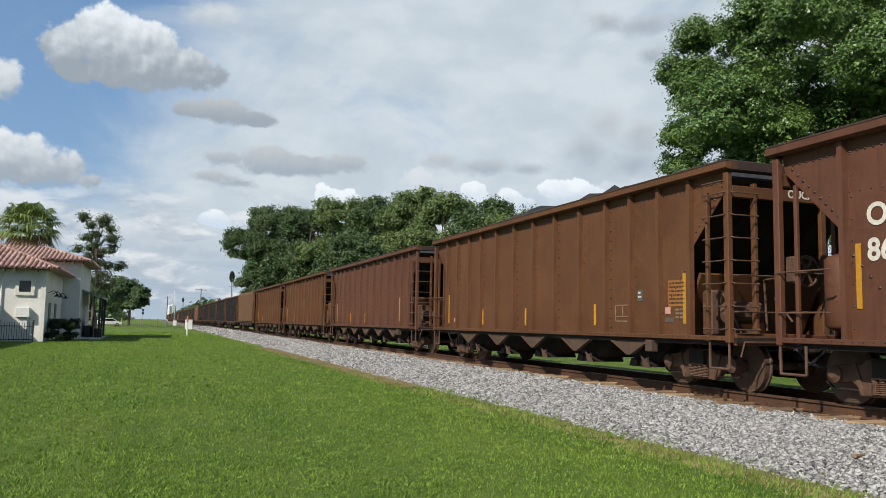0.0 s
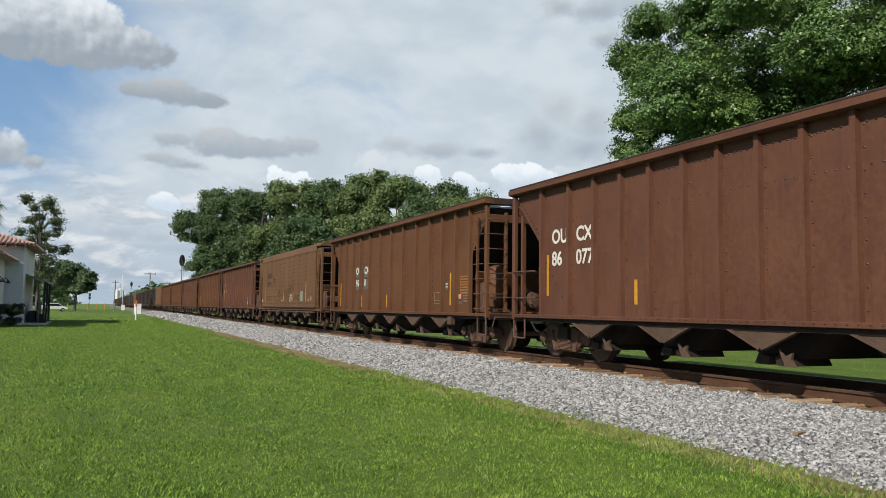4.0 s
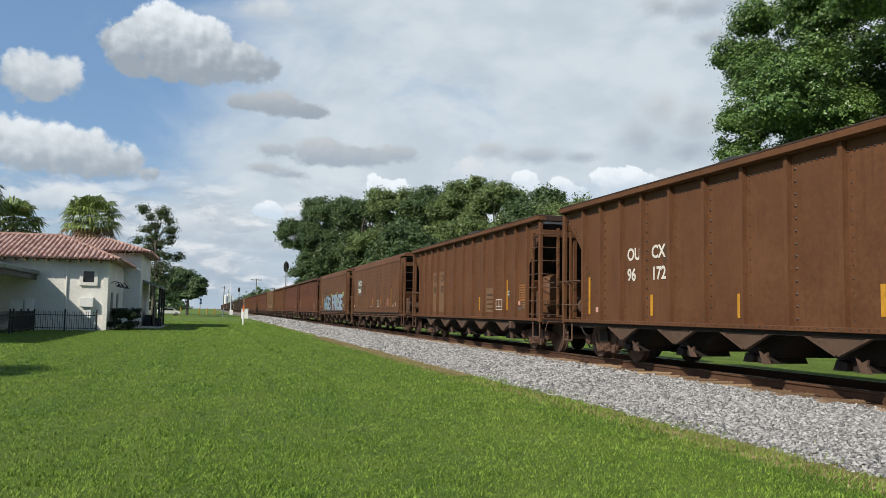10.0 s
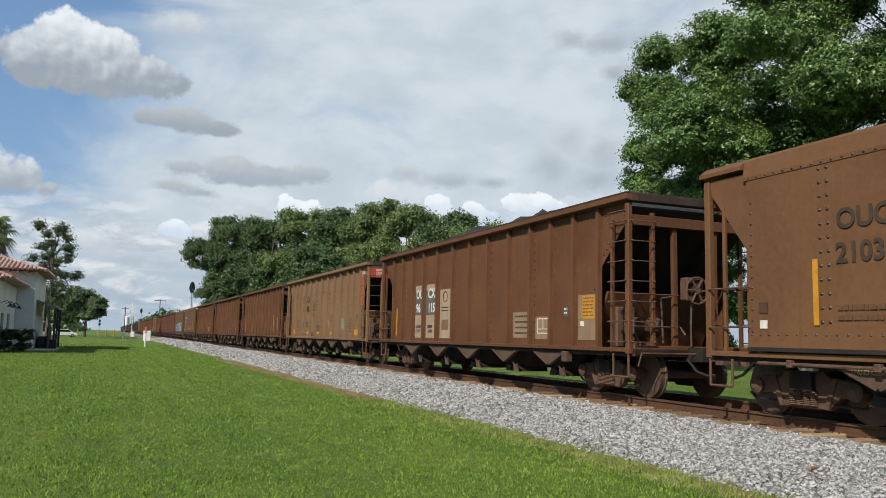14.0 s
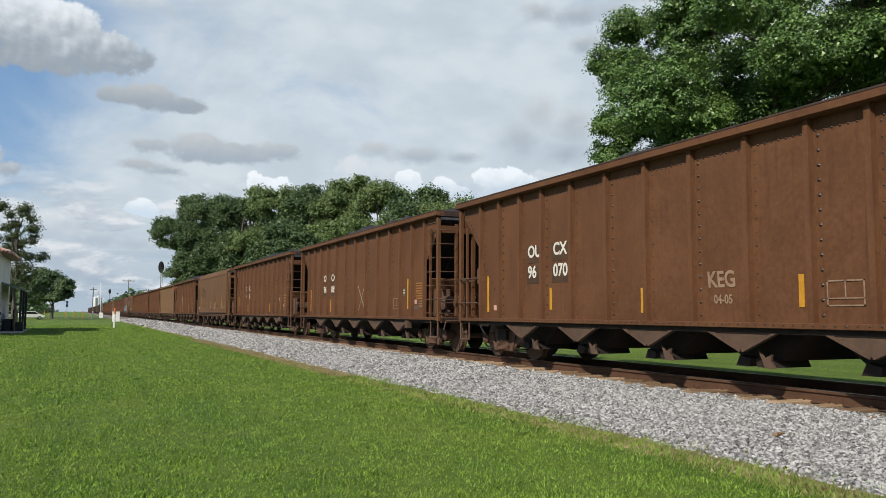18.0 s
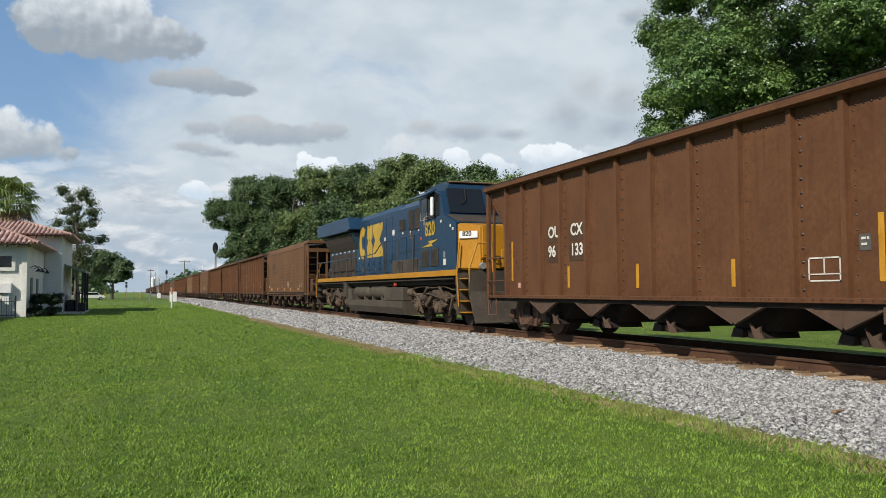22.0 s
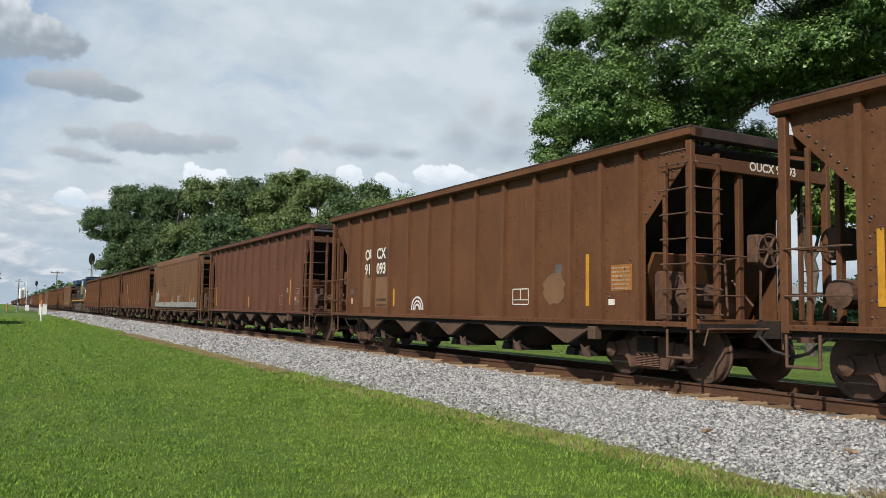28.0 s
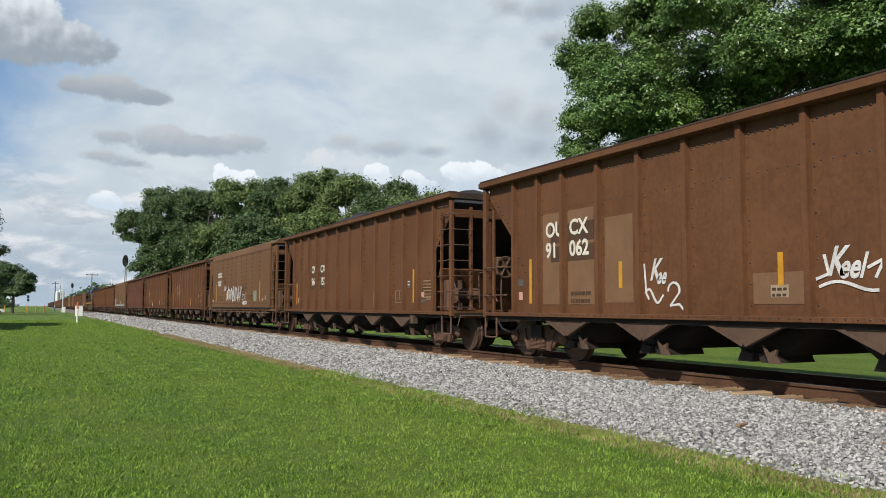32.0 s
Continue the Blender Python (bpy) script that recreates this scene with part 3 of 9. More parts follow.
def chips(count):
    """Small angular stones, eight faces each."""
    v = np.array([(1, 0, 0), (-1, 0, 0), (0, 1, 0), (0, -1, 0), (0, 0, 1), (0, 0, -1)], float)
    f = np.array([(0, 2, 4), (2, 1, 4), (1, 3, 4), (3, 0, 4), (2, 0, 5), (1, 2, 5), (3, 1, 5), (0, 3, 5)])
    return [v * RNG.uniform(0.6, 1.35, (6, 1)) + RNG.uniform(-0.3, 0.3, (6, 3)) for _ in range(count)], f


def make_stones():
    shapes, face = chips(24)
    spans = ((2.0, 9.0, 1500), (9.0, 15.0, 1100), (15.0, 26.0, 560), (26.0, 46.0, 210), (46.0, 80.0, 75), (80.0, 150.0, 20))
    verts, faces, base = [], [], 0
    for row, (y0, y1, dense) in enumerate(spans):
        count = int(dense * (y1 - y0) * 3.1)
        x = 6.0 + 3.1 * RNG.random(count) ** 0.85
        y = RNG.uniform(y0, y1, count)
        edge = 6.25 + 0.28 * np.array([noise.noise((0.0, b * 0.21, 3.0)) + 0.4 * noise.noise((5.0, b * 0.9, 3.0)) for b in y])
        keep = x > edge + RNG.exponential(0.10, count) - 0.12
        x, y = x[keep], y[keep]
        k = len(x)
        z = np.interp(x, [p[0] for p in BED], [p[1] for p in BED])
        size = RNG.uniform(0.013, 0.034, k) * (1.0, 1.1, 1.4, 1.9, 3.0, 5.0)[row]
        stretch = RNG.uniform(0.7, 1.35, (k, 1, 3)) * np.array([1.2, 1.0, 0.72])
        body = np.array(shapes)[RNG.integers(0, 24, k)] * stretch * size[:, None, None]
        a, b = RNG.uniform(0, 6.28, k), RNG.normal(0, 0.5, k)
        ca, sa, cb, sb = np.cos(a), np.sin(a), np.cos(b), np.sin(b)
        zero = np.zeros(k)
        turn = np.stack([np.stack([ca, -sa, zero], 1), np.stack([sa * cb, ca * cb, -sb], 1), np.stack([sa * sb, ca * sb, cb], 1)], 1)
        body = np.einsum("kij,kvj->kvi", turn, body) + np.stack([x, y, z + size * 0.35 + RNG.uniform(0, 0.012, k)], 1)[:, None]
        verts.append(body.reshape(-1, 3))
        faces.append((face[None] + (np.arange(k) * 6 + base)[:, None, None]).reshape(-1, 3))
        base += 6 * k
    me = from_arrays("ballast_stones", np.concatenate(verts), np.concatenate(faces))
    tagged(dress("ballast_stones", me, STONE_ISLE), "loose grey crushed stones on the track shoulder", "ballast", kind="stuff")


def isle_stone():
    m = STONE.copy()
    m.name = "loose_ballast_stone"
    tree = m.node_tree
    n = Net(tree)
    bsdf = tree.nodes["Principled BSDF"]
    old = bsdf.inputs["Base Color"].links[0].from_socket
    isle = n.node("ShaderNodeNewGeometry").outputs["Random Per Island"]
    tone = n.mix(n.ramp(isle, 0.0, 1.0, smooth=False), (0.050, 0.050, 0.050), (0.60, 0.595, 0.58))
    tree.links.new(n.mix(0.68, old, tone), bsdf.inputs["Base Color"])
    return m


STONE_ISLE = isle_stone()


def patchy(x, y, cell, seed):
    """Smooth random values between 0 and 1 over the ground."""
    table = np.random.default_rng(seed).random((64, 64))
    u, v = x / cell + 640.0, y / cell + 640.0
    i, j = np.floor(u).astype(int), np.floor(v).astype(int)
    a, b = u - i, v - j
    a, b = a * a * (3 - 2 * a), b * b * (3 - 2 * b)
    at = lambda p, q: table[p % 64, q % 64]
    return (at(i, j) * (1 - a) + at(i + 1, j) * a) * (1 - b) + (at(i, j + 1) * (1 - a) + at(i + 1, j + 1) * a) * b


def blades(name, x, y, tall, material, label, wide=0.004):
    """Single grass blades, each a leaning sliver in uneven tufts, a little coarser with distance."""
    count = len(x)
    far = np.hypot(x, y)
    tuft = 0.25 + 1.1 * patchy(x, y, 0.055, 1) + 0.35 * patchy(x, y, 0.6, 2)
    h = RNG.uniform(0.45, 1.0, count) * tall * tuft * (1 + far / 60)
    a = RNG.uniform(0, 2 * math.pi, count)
    lean = RNG.uniform(0.1, 1.1, count) * h
    la = RNG.uniform(0, 2 * math.pi, count) * 0.6 + 2 * math.pi * patchy(x, y, 0.2, 3)
    w = wide * (1 + far / 9.0)
    dx, dy = np.cos(a) * w, np.sin(a) * w
    z = np.where(x > 6.0, np.interp(x, [p[0] for p in BED], [p[1] for p in BED]), 0.0) - 0.01
    tx, ty = x + np.cos(la) * lean, y + np.sin(la) * lean
    v = np.stack([np.stack([x - dx, y - dy, z], 1), np.stack([x + dx, y + dy, z], 1), np.stack([tx, ty, z + h], 1)], 1).reshape(-1, 3)
    f = np.arange(count * 3).reshape(-1, 3)
    tagged(dress(name, from_arrays(name, v, f), material), label, "grass", kind="stuff")


def fan(count, near, far, left, right):
    """Places on the lawn, thinning out evenly with distance from the standing place."""
    r = near * (far / near) ** RNG.random(count)
    a = np.radians(RNG.uniform(left, right, count) + np.where(RNG.random(count) < 0.2, RNG.normal(0, 9, count), 0.0))
    r = r * np.where(RNG.random(count) < 0.12, RNG.uniform(0.4, 1.0, count), 1.0)
    return r * np.sin(a), r * np.cos(a)


def make_grass():
    x, y = fan(800000, 2.4, 95.0, -17, 66)
    edge = 6.0 + 0.35 * np.sin(y * 0.9) * np.sin(y * 0.31 + 1)
    keep = x < edge - RNG.exponential(0.15, len(x))
    blades("grass", x[keep], y[keep], 0.036, BLADE, "short mown green grass blades", 0.0046)
    y = 4.0 + 60 * RNG.random(50000) ** 1.5
    blades("grass", RNG.uniform(14.2, 34.0, 50000), y, 0.045, BLADE, "short green grass beyond the line", 0.01)
    y = 2.0 + 42 * RNG.random(50000) ** 1.2
    x = 5.9 + RNG.normal(0, 0.2, 50000)
    blades("dry_grass", x, y, 0.04, DRY_BLADE, "dry straw-coloured grass along the ballast edge")
    blades("grass_tuft", RNG.normal(6.45, 0.13, 1000), RNG.normal(3.9, 0.15, 1000), 0.13, DRY_BLADE, "dry weed tuft at the edge of the stones")
    blades("grass", RNG.normal(5.95, 0.25, 9000), RNG.uniform(2.0, 18.0, 9000), 0.07, BLADE, "green grass blades by the ballast edge")


RAIL_SECTION = ((-0.075, -0.175), (0.075, -0.175), (0.075, -0.163), (0.012, -0.145), (0.009, -0.05), (0.036, -0.036), (0.036, -0.006), (0.028, 0.0), (-0.028, 0.0), (-0.036, -0.006), (-0.036, -0.036), (-0.009, -0.05), (-0.012, -0.145), (-0.075, -0.163))


def make_track():
    track = thing("railway_track", "single line of rusty steel rails on wooden ties", "track", kind="structure")
    for side, gauge in (("near", -0.7535), ("far", 0.7535)):
        bm = bmesh.new()
        prism(bm, [(TRACK_X + gauge + u, RAIL_Z + w) for u, w in RAIL_SECTION], "y", -560, 2200)
        bmesh.ops.recalc_face_normals(bm, faces=bm.faces[:])
        rail = part("rail", bm, RAIL_STEEL, track, "rust-red steel rail")
        bm = cube(TRACK_X + gauge - 0.026, TRACK_X + gauge + 0.026, -560, 2200, RAIL_Z - 0.002, RAIL_Z + 0.003)
        part("running_surface", bm, RAIL_TOP, rail, "polished top of the rail")
    bm = cube(-1.3, 1.3, -0.115, 0.115, -0.17, 0.0, 0.015)
    for v in bm.verts:
        v.co += Vector((0.03 * noise.noise((v.co.y * 9, v.co.z * 7, 1)), 0.012 * noise.noise((v.co.x * 3, v.co.z * 5, 2)), 0.006 * noise.noise((v.co.x * 4, v.co.y * 5, 3))))
    me = bpy.data.meshes.new("tie")
    bm.to_mesh(me)
    bm.free()
    me.materials.append(TIE_WOOD)
    plate_bm = bmesh.new()
    box(plate_bm, -0.2, 0.2, -0.1, 0.1, 0.0, 0.02)
    for a, b in ((-0.12, -0.06), (0.12, 0.06), (-0.12, 0.06), (0.12, -0.06)):
        rod(plate_bm, (a, b, 0.015), (a, b, 0.055), 0.014, sides=6)
    plate = bpy.data.meshes.new("tie_plate")
    plate_bm.to_mesh(plate)
    plate_bm.free()
    plate.materials.append(RAIL_STEEL)
    for k in range(150):
        y = -6 + k * 0.535
        ob = new("tie", me)
        ob.parent = track
        ob.matrix_basis = pose(TRACK_X - 0.12 + RNG.uniform(-0.12, 0.08), y, RAIL_Z - 0.150 + RNG.uniform(-0.02, 0.012), 0, RNG.uniform(-0.6, 0.6), RNG.uniform(-1.2, 1.2))
        if k < 60:
            seat = new("tie_plate", plate)
            seat.parent = track
            seat.matrix_basis = pose(TRACK_X - 0.7535, y, RAIL_Z - 0.182)
    bm = bmesh.new()
    for k in range(420):
        y = -6 + 150 * 0.535 + k * 0.535
        box(bm, TRACK_X - 1.3, TRACK_X + 1.3, y - 0.115, y + 0.115, RAIL_Z - 0.3, RAIL_Z - 0.178)
    tagged(part("far_ties", bm, TIE_WOOD, track), kind="stuff")
    # loose scraps of timber in the stones
    for x, y, turn, long in ((7.43, 6.9, 25, 0.34), (7.62, 5.2, 60, 0.2)):
        bm = cube(-long / 2, long / 2, -0.03, 0.03, -0.012, 0.02, 0.006)
        tagged(part("timber_scrap", bm, TIE_WOOD, at=pose(x, y, bed_height(x) + 0.035, 0, 3, turn)), "short dark scrap of tie timber lying on the stones", "timber")


make_ground()
make_bed()
make_track()


# ---- the train ----
PITCH, LOCO_PITCH, POST = 16.3, 22.4, 7.6


def run(t):
    """How far the train has gone at t seconds."""
    u = (t - 16.0) / 16.0
    return 235.564 + 226.786 * u + 1.288 * u * u - 0.759 * u ** 3 - 0.283 * u ** 4


TRAVEL = [(float(t), run(t)) for t in range(0, 33, 2)]
TRAIN, SPINNING = [], []


def wheelset(parent, at, radius=0.45):
    prof = [(-0.86, 0.075), (-0.82, 0.08), (-0.80, radius * 0.42), (-0.79, radius - 0.075), (-0.785, radius - 0.06), (-0.785, radius), (-0.70, radius + 0.004), (-0.685, radius + 0.026), (-0.655, radius + 0.026),
            (-0.655, radius - 0.07), (-0.70, radius * 0.5), (-0.64, 0.10), (-0.6, 0.08)]
    bm = lathe(prof + [(-d, r) for d, r in prof[::-1]], "x", 28)
    return part("wheelset", bm, WHEEL, parent, "pair of steel wheels on an axle", at)


WHEEL = surface("brown_wheel_steel", (0.058, 0.034, 0.024), (0.115, 0.068, 0.047), 0.6, 0.1, grain=16, stain=3, bump=0.05)

FRAME_LINE = ((-0.98, 0.36), (-0.98, 0.56), (-0.80, 0.60), (-0.44, 0.62), (-0.36, 0.70), (0.36, 0.70), (0.44, 0.62), (0.80, 0.60), (0.98, 0.56), (0.98, 0.36), (0.80, 0.34), (0.62, 0.36), (0.40, 0.17), (-0.40, 0.17), (-0.62, 0.36), (-0.80, 0.34))


def truck(parent, y, key):
    """Three-piece freight truck: side frames, bolster, springs, two wheelsets."""
    bm = bmesh.new()
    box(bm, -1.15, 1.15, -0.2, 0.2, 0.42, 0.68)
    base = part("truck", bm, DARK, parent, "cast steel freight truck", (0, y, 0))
    for s in (-1, 1):
        bm = bmesh.new()
        prism(bm, FRAME_LINE, "x", s * 0.93, s * 1.07)
        bmesh.ops.recalc_face_normals(bm, faces=bm.faces[:])
        bmesh.ops.bevel(bm, geom=bm.edges[:], offset=0.018, segments=1, affect="EDGES")
        # raised ribs round the spring opening
        for e in (-1, 1):
            prism(bm, ((e * 0.44, 0.18), (e * 0.36, 0.18), (e * 0.52, 0.62), (e * 0.60, 0.62)), "x", s * 1.065, s * 1.10)
        part("side_frame", bm, STEEL, base, "dusty cast side frame")
        if s > 0:
            continue
        bm = bmesh.new()
        for k, dy in enumerate((-0.19, -0.06, 0.07, 0.2)):
            prof = []
            for i in range(9):
                prof += [(0.205 + i * 0.027, 0.045), (0.218 + i * 0.027, 0.062)]
            c = lathe(prof, "z", 8)
            c.transform(Matrix.Translation((s * 1.09, dy, 0)))
            me = bpy.data.meshes.new("coil")
            c.to_mesh(me)
            c.free()
            bm.from_mesh(me)
        tagged(part("spring_group", bm, STEEL, base, "row of coil springs"), kind="stuff")
    for dy in (-0.89, 0.89):
        ws = wheelset(base, (0, dy, 0.45))
        key.append(ws)
        for s in (-1, 1):
            if s < 0:
                b = lathe([(s * 0.90, 0.13), (s * 1.12, 0.13), (s * 1.14, 0.10), (s * 1.17, 0.055)], "x", 14)
                b.transform(Matrix.Translation((0, dy, 0.45)))
                part("journal_bearing", b, STEEL, base, "roller bearing cap")
    bm = pipe([(-1.02, -1.1, 0.33), (-1.02, -0.98, 0.24), (-1.02, 0.98, 0.24), (-1.02, 1.1, 0.33)], 0.02)
    rod(bm, (-0.95, -0.45, 0.32), (0.95, -0.45, 0.32), 0.04)
    rod(bm, (-0.95, 0.45, 0.32), (0.95, 0.45, 0.32), 0.04)
    part("brake_rigging", bm, DARK, base)
    return base


RIVET = surface("dark_rivet_heads", (0.014, 0.008, 0.006), (0.030, 0.015, 0.010), 0.55, grain=20, stain=3, bump=0.0)
RIBS = (-6.2, -5.28, -4.33, -3.4, -2.3, -1.13, 0.0, 1.13, 2.3, 3.4, 4.33, 5.28, 6.2)
# the two other builders' layouts, the closer one before its longer body is drawn out
RIBS_EVEN = (-6.1, -5.2, -4.36, -3.27, -2.18, -1.09, 0.0, 1.09, 2.18, 3.27, 4.36, 5.2, 6.1)
RIBS_CLOSE = (-6.1, -5.03, -4.14, -3.29, -2.47, -1.6, -0.8, 0.0, 0.8, 1.6, 2.47, 3.29, 4.14, 5.03, 6.1)
LONGER = 1.033
SHEET = ((-6.2, 0.95), (6.2, 0.95), (6.2, 2.48), (7.15, 3.42), (7.22, 3.72), (-7.22, 3.72), (-7.15, 3.42), (-6.2, 2.48))


def rivets(bm, x, spots, r=0.019):
    """Low six-sided heads on a side sheet."""
    for y, z in spots:
        ring = [bm.verts.new((x, y + r * math.cos(a), z + r * math.sin(a))) for a in (i * math.pi / 3 for i in range(6))]
        tip = bm.verts.new((x - r * 0.75, y, z))
        for i in range(6):
            bm.faces.new((ring[i], tip, ring[(i + 1) % 6]))


def heap(bm, high, seed):
    """The top of the load: a long uneven mound."""
    nx, ny = 10, 64
    g = {}
    for i in range(nx + 1):
        for j in range(ny + 1):
            x, y = -1.43 + 2.86 * i / nx, -7.1 + 14.2 * j / ny
            e = max(0.0, 1 - (abs(x) / 1.45) ** 2.2) * max(0.0, 1 - (abs(y) / 7.1) ** 5)
            z = 3.60 + high * e * (0.72 + 0.4 * noise.noise((y * 0.33, seed, 0.2)) + 0.22 * noise.noise((x * 2.1, y * 1.7, seed))) + 0.035 * noise.noise((x * 7, y * 7, seed))
            g[i, j] = bm.verts.new((x, y, z))
    for i in range(nx):
        for j in range(ny):
            bm.faces.new((g[i, j], g[i + 1, j], g[i + 1, j + 1], g[i, j + 1]))


RUNG = {}


def rung_mesh(kind, paint):
    """A bent grab rung with turned-in feet, 0.5 m wide."""
    key = kind + paint.name
    if key not in RUNG:
        w = 0.52
        pts = [(0, 0.0, 0), (-0.07, 0.02, -0.02), (-0.075, w - 0.02, -0.02), (0, w, 0)] if kind == "side" else [(0.0, 0, 0), (0.02, -0.07, -0.02), (w - 0.02, -0.075, -0.02), (w, 0, 0)]
        bm = pipe(pts, 0.012, 5)
        me = bpy.data.meshes.new("rung")
        bm.to_mesh(me)
        bm.free()
        me.materials.append(paint)
        RUNG[key] = me
    return RUNG[key]


def child(name, me, parent, at, label=""):
    ob = new(name, me)
    ob.parent = parent
    ob.matrix_basis = at if isinstance(at, Matrix) else Matrix.Translation(at)
    if label:
        ob["label"] = label
    return ob


NOTICE = surface("faded_yellow_lettering", (0.30, 0.22, 0.12), (0.42, 0.32, 0.18), 0.7, grain=25, stain=4, bump=0.0)


def hopper_frame(car, paint, wheels, gear=-1):
    """What all the coal hoppers share: sills, ends, ladders, brake gear, chutes, trucks, couplers."""
    for s in (-1, 1):
        part("side_sill", cube(s * 1.45, s * 1.60, -7.28, 7.28, 0.875, 0.955, 0.008), paint, car)
        # near-black strip, standing in for the shadow below the sill edge
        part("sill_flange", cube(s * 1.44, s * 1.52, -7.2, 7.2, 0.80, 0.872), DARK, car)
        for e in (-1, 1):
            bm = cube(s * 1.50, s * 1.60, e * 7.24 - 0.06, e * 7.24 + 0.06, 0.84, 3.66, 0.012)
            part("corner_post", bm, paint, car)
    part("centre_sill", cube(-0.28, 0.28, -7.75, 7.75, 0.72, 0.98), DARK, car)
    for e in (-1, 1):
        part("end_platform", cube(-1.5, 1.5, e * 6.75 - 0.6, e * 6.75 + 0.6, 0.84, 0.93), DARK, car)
        bm = cube(-1.5, 1.5, e * 7.25 - 0.045, e * 7.25 + 0.045, 3.24, 3.44, 0.01)
        part("end_beam", bm, paint, car)
        part("end_sill", cube(-1.5, 1.5, e * 7.28 - 0.05, e * 7.28 + 0.05, 0.80, 1.0, 0.01), paint, car)
        for x in (-0.48, 0.48):
            part("end_post", cube(x - 0.055, x + 0.055, e * 7.2 - 0.04, e * 7.2 + 0.04, 0.98, 3.3, 0.008), paint, car)
        # sheet and stiffeners near-black: soot plus the end opening's shade, painted in
        bm = bmesh.new()
        prism(bm, ((e * 7.18, 3.62), (e * 7.22, 3.58), (e * 4.55, 0.95), (e * 4.50, 1.0)), "x", -1.43, 1.43)
        bmesh.ops.recalc_face_normals(bm, faces=bm.faces[:])
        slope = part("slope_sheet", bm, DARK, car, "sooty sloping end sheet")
        for x in (-0.75, 0.75):
            bm = bmesh.new()
            prism(bm, ((e * 7.16, 3.5), (e * 7.24, 3.42), (e * 4.64, 0.9), (e * 4.55, 0.98)), "x", x - 0.03, x + 0.03)
            bmesh.ops.recalc_face_normals(bm, faces=bm.faces[:])
            part("stiffener", bm, DARK, slope)
        bm = bmesh.new()
        prism(bm, ((e * 5.7, 0.93), (e * 5.76, 0.93), (e * 6.3, 2.02), (e * 6.24, 2.05)), "x", -1.36, 1.36)
        bmesh.ops.recalc_face_normals(bm, faces=bm.faces[:])
        part("bolster_web", bm, paint, car, "rusty plate under the sloping end")
        # coupler and air hose
        bm = cube(-0.09, 0.09, e * 7.9 - 0.24, e * 7.9 + 0.2, 0.72, 0.93, 0.02)
        box(bm, -0.17, 0.2, e * 8.05 - 0.1, e * 8.05 + 0.1, 0.68, 0.97)
        part("coupler", bm, STEEL, car, "rusty cast knuckle coupler")
        part("air_hose", pipe([(-0.42, e * 7.5, 0.75), (-0.43, e * 7.75, 0.55), (-0.38, e * 8.0, 0.48), (-0.33, e * 8.12, 0.5)], 0.025), IRON, car)
        # cut lever
        part("cut_lever", pipe([(-1.45, e * 7.38, 0.62), (-1.4, e * 7.42, 0.86), (-0.3, e * 7.5, 0.86), (-0.2, e * 7.7, 0.9)], 0.015, 5), STEEL, car)
        # hand rail across the end
        for z in (1.35, 1.95):
            part("end_rail", pipe([(-1.5, e * 7.3, z), (-1.48, e * 7.36, z), (-0.52, e * 7.36, z), (-0.5, e * 7.28, z)], 0.014, 6), STEEL, car)
    # ladders on the near side, one at each end
    for e in (-1, 1):
        if e > 0:
            for z in (1.32, 1.92):
                part("grab_bar", pipe([(-1.57, 6.3, z), (-1.62, 6.34, z), (-1.62, 7.2, z), (-1.57, 7.24, z)], 0.014, 6), STEEL, car)
            part("brace_post", cube(-1.58, -1.52, 6.86, 6.92, 0.86, 3.2, 0.008), paint, car)
            part("stirrup_step", pipe([(-1.56, 6.76, 0.84), (-1.56, 6.76, 0.42), (-1.56, 7.24, 0.42), (-1.56, 7.24, 0.84)], 0.022, 6), STEEL, car, "bent bar step below the platform")
            continue
        stile = part("ladder", cube(-1.60, -1.53, e * 6.74 - 0.03, e * 6.74 + 0.03, 0.86, 3.38, 0.008), paint, car, "steel ladder of bent rungs")
        for k in range(7):
            child("rung", rung_mesh("side", STEEL), stile, (-1.6, (-7.24 if e < 0 else 6.72), 1.08 + 0.375 * k))
        stile = part("ladder", cube(-1.06, -0.99, e * 7.25 - 0.05, e * 7.25 + 0.05, 0.9, 3.5, 0.008), paint, car, "steel ladder of bent rungs")
        for k in range(7 if e < 0 else 0):
            child("rung", rung_mesh("end", STEEL), stile, pose(-1.55 if e < 0 else -1.03, e * 7.31, 1.08 + 0.375 * k, 0, 0, 0 if e < 0 else 180) if e < 0 else pose(-1.03, 7.31, 1.08 + 0.375 * k, 0, 0, 180))
        y0, y1 = (-7.24, -6.76) if e < 0 else (6.76, 7.24)
        part("stirrup_step", pipe([(-1.56, y0, 0.84), (-1.56, y0, 0.42), (-1.56, y1, 0.42), (-1.56, y1, 0.84)], 0.022, 6), STEEL, car, "bent bar step below the ladder")
        part("roof_grab", pipe([(-1.62, y0 + 0.02, 3.52), (-1.70, y0 + 0.03, 3.50), (-1.70, y1 - 0.02, 3.50), (-1.62, y1, 3.52)], 0.013, 5), STEEL, car)
    for e in (-1, 1):
        bm = bmesh.new()
        for k in range(7):
            rod(bm, (1.62, e * 7.24, 1.08 + 0.375 * k), (1.62, e * 6.74, 1.08 + 0.375 * k), 0.012, sides=4)
        box(bm, 1.53, 1.6, e * 6.74 - 0.03, e * 6.74 + 0.03, 0.86, 3.38)
        part("off_side_ladder", bm, paint, car)
    # brake gear on the near end platform
    bm = lathe([(-0.02, 0.25), (0.0, 0.29), (0.02, 0.29), (0.03, 0.25)], "y", 28)
    inner = lathe([(-0.03, 0.06), (0.03, 0.06)], "y", 10)
    me = bpy.data.meshes.new("hub")
    inner.to_mesh(me)
    inner.free()
    bm.free()
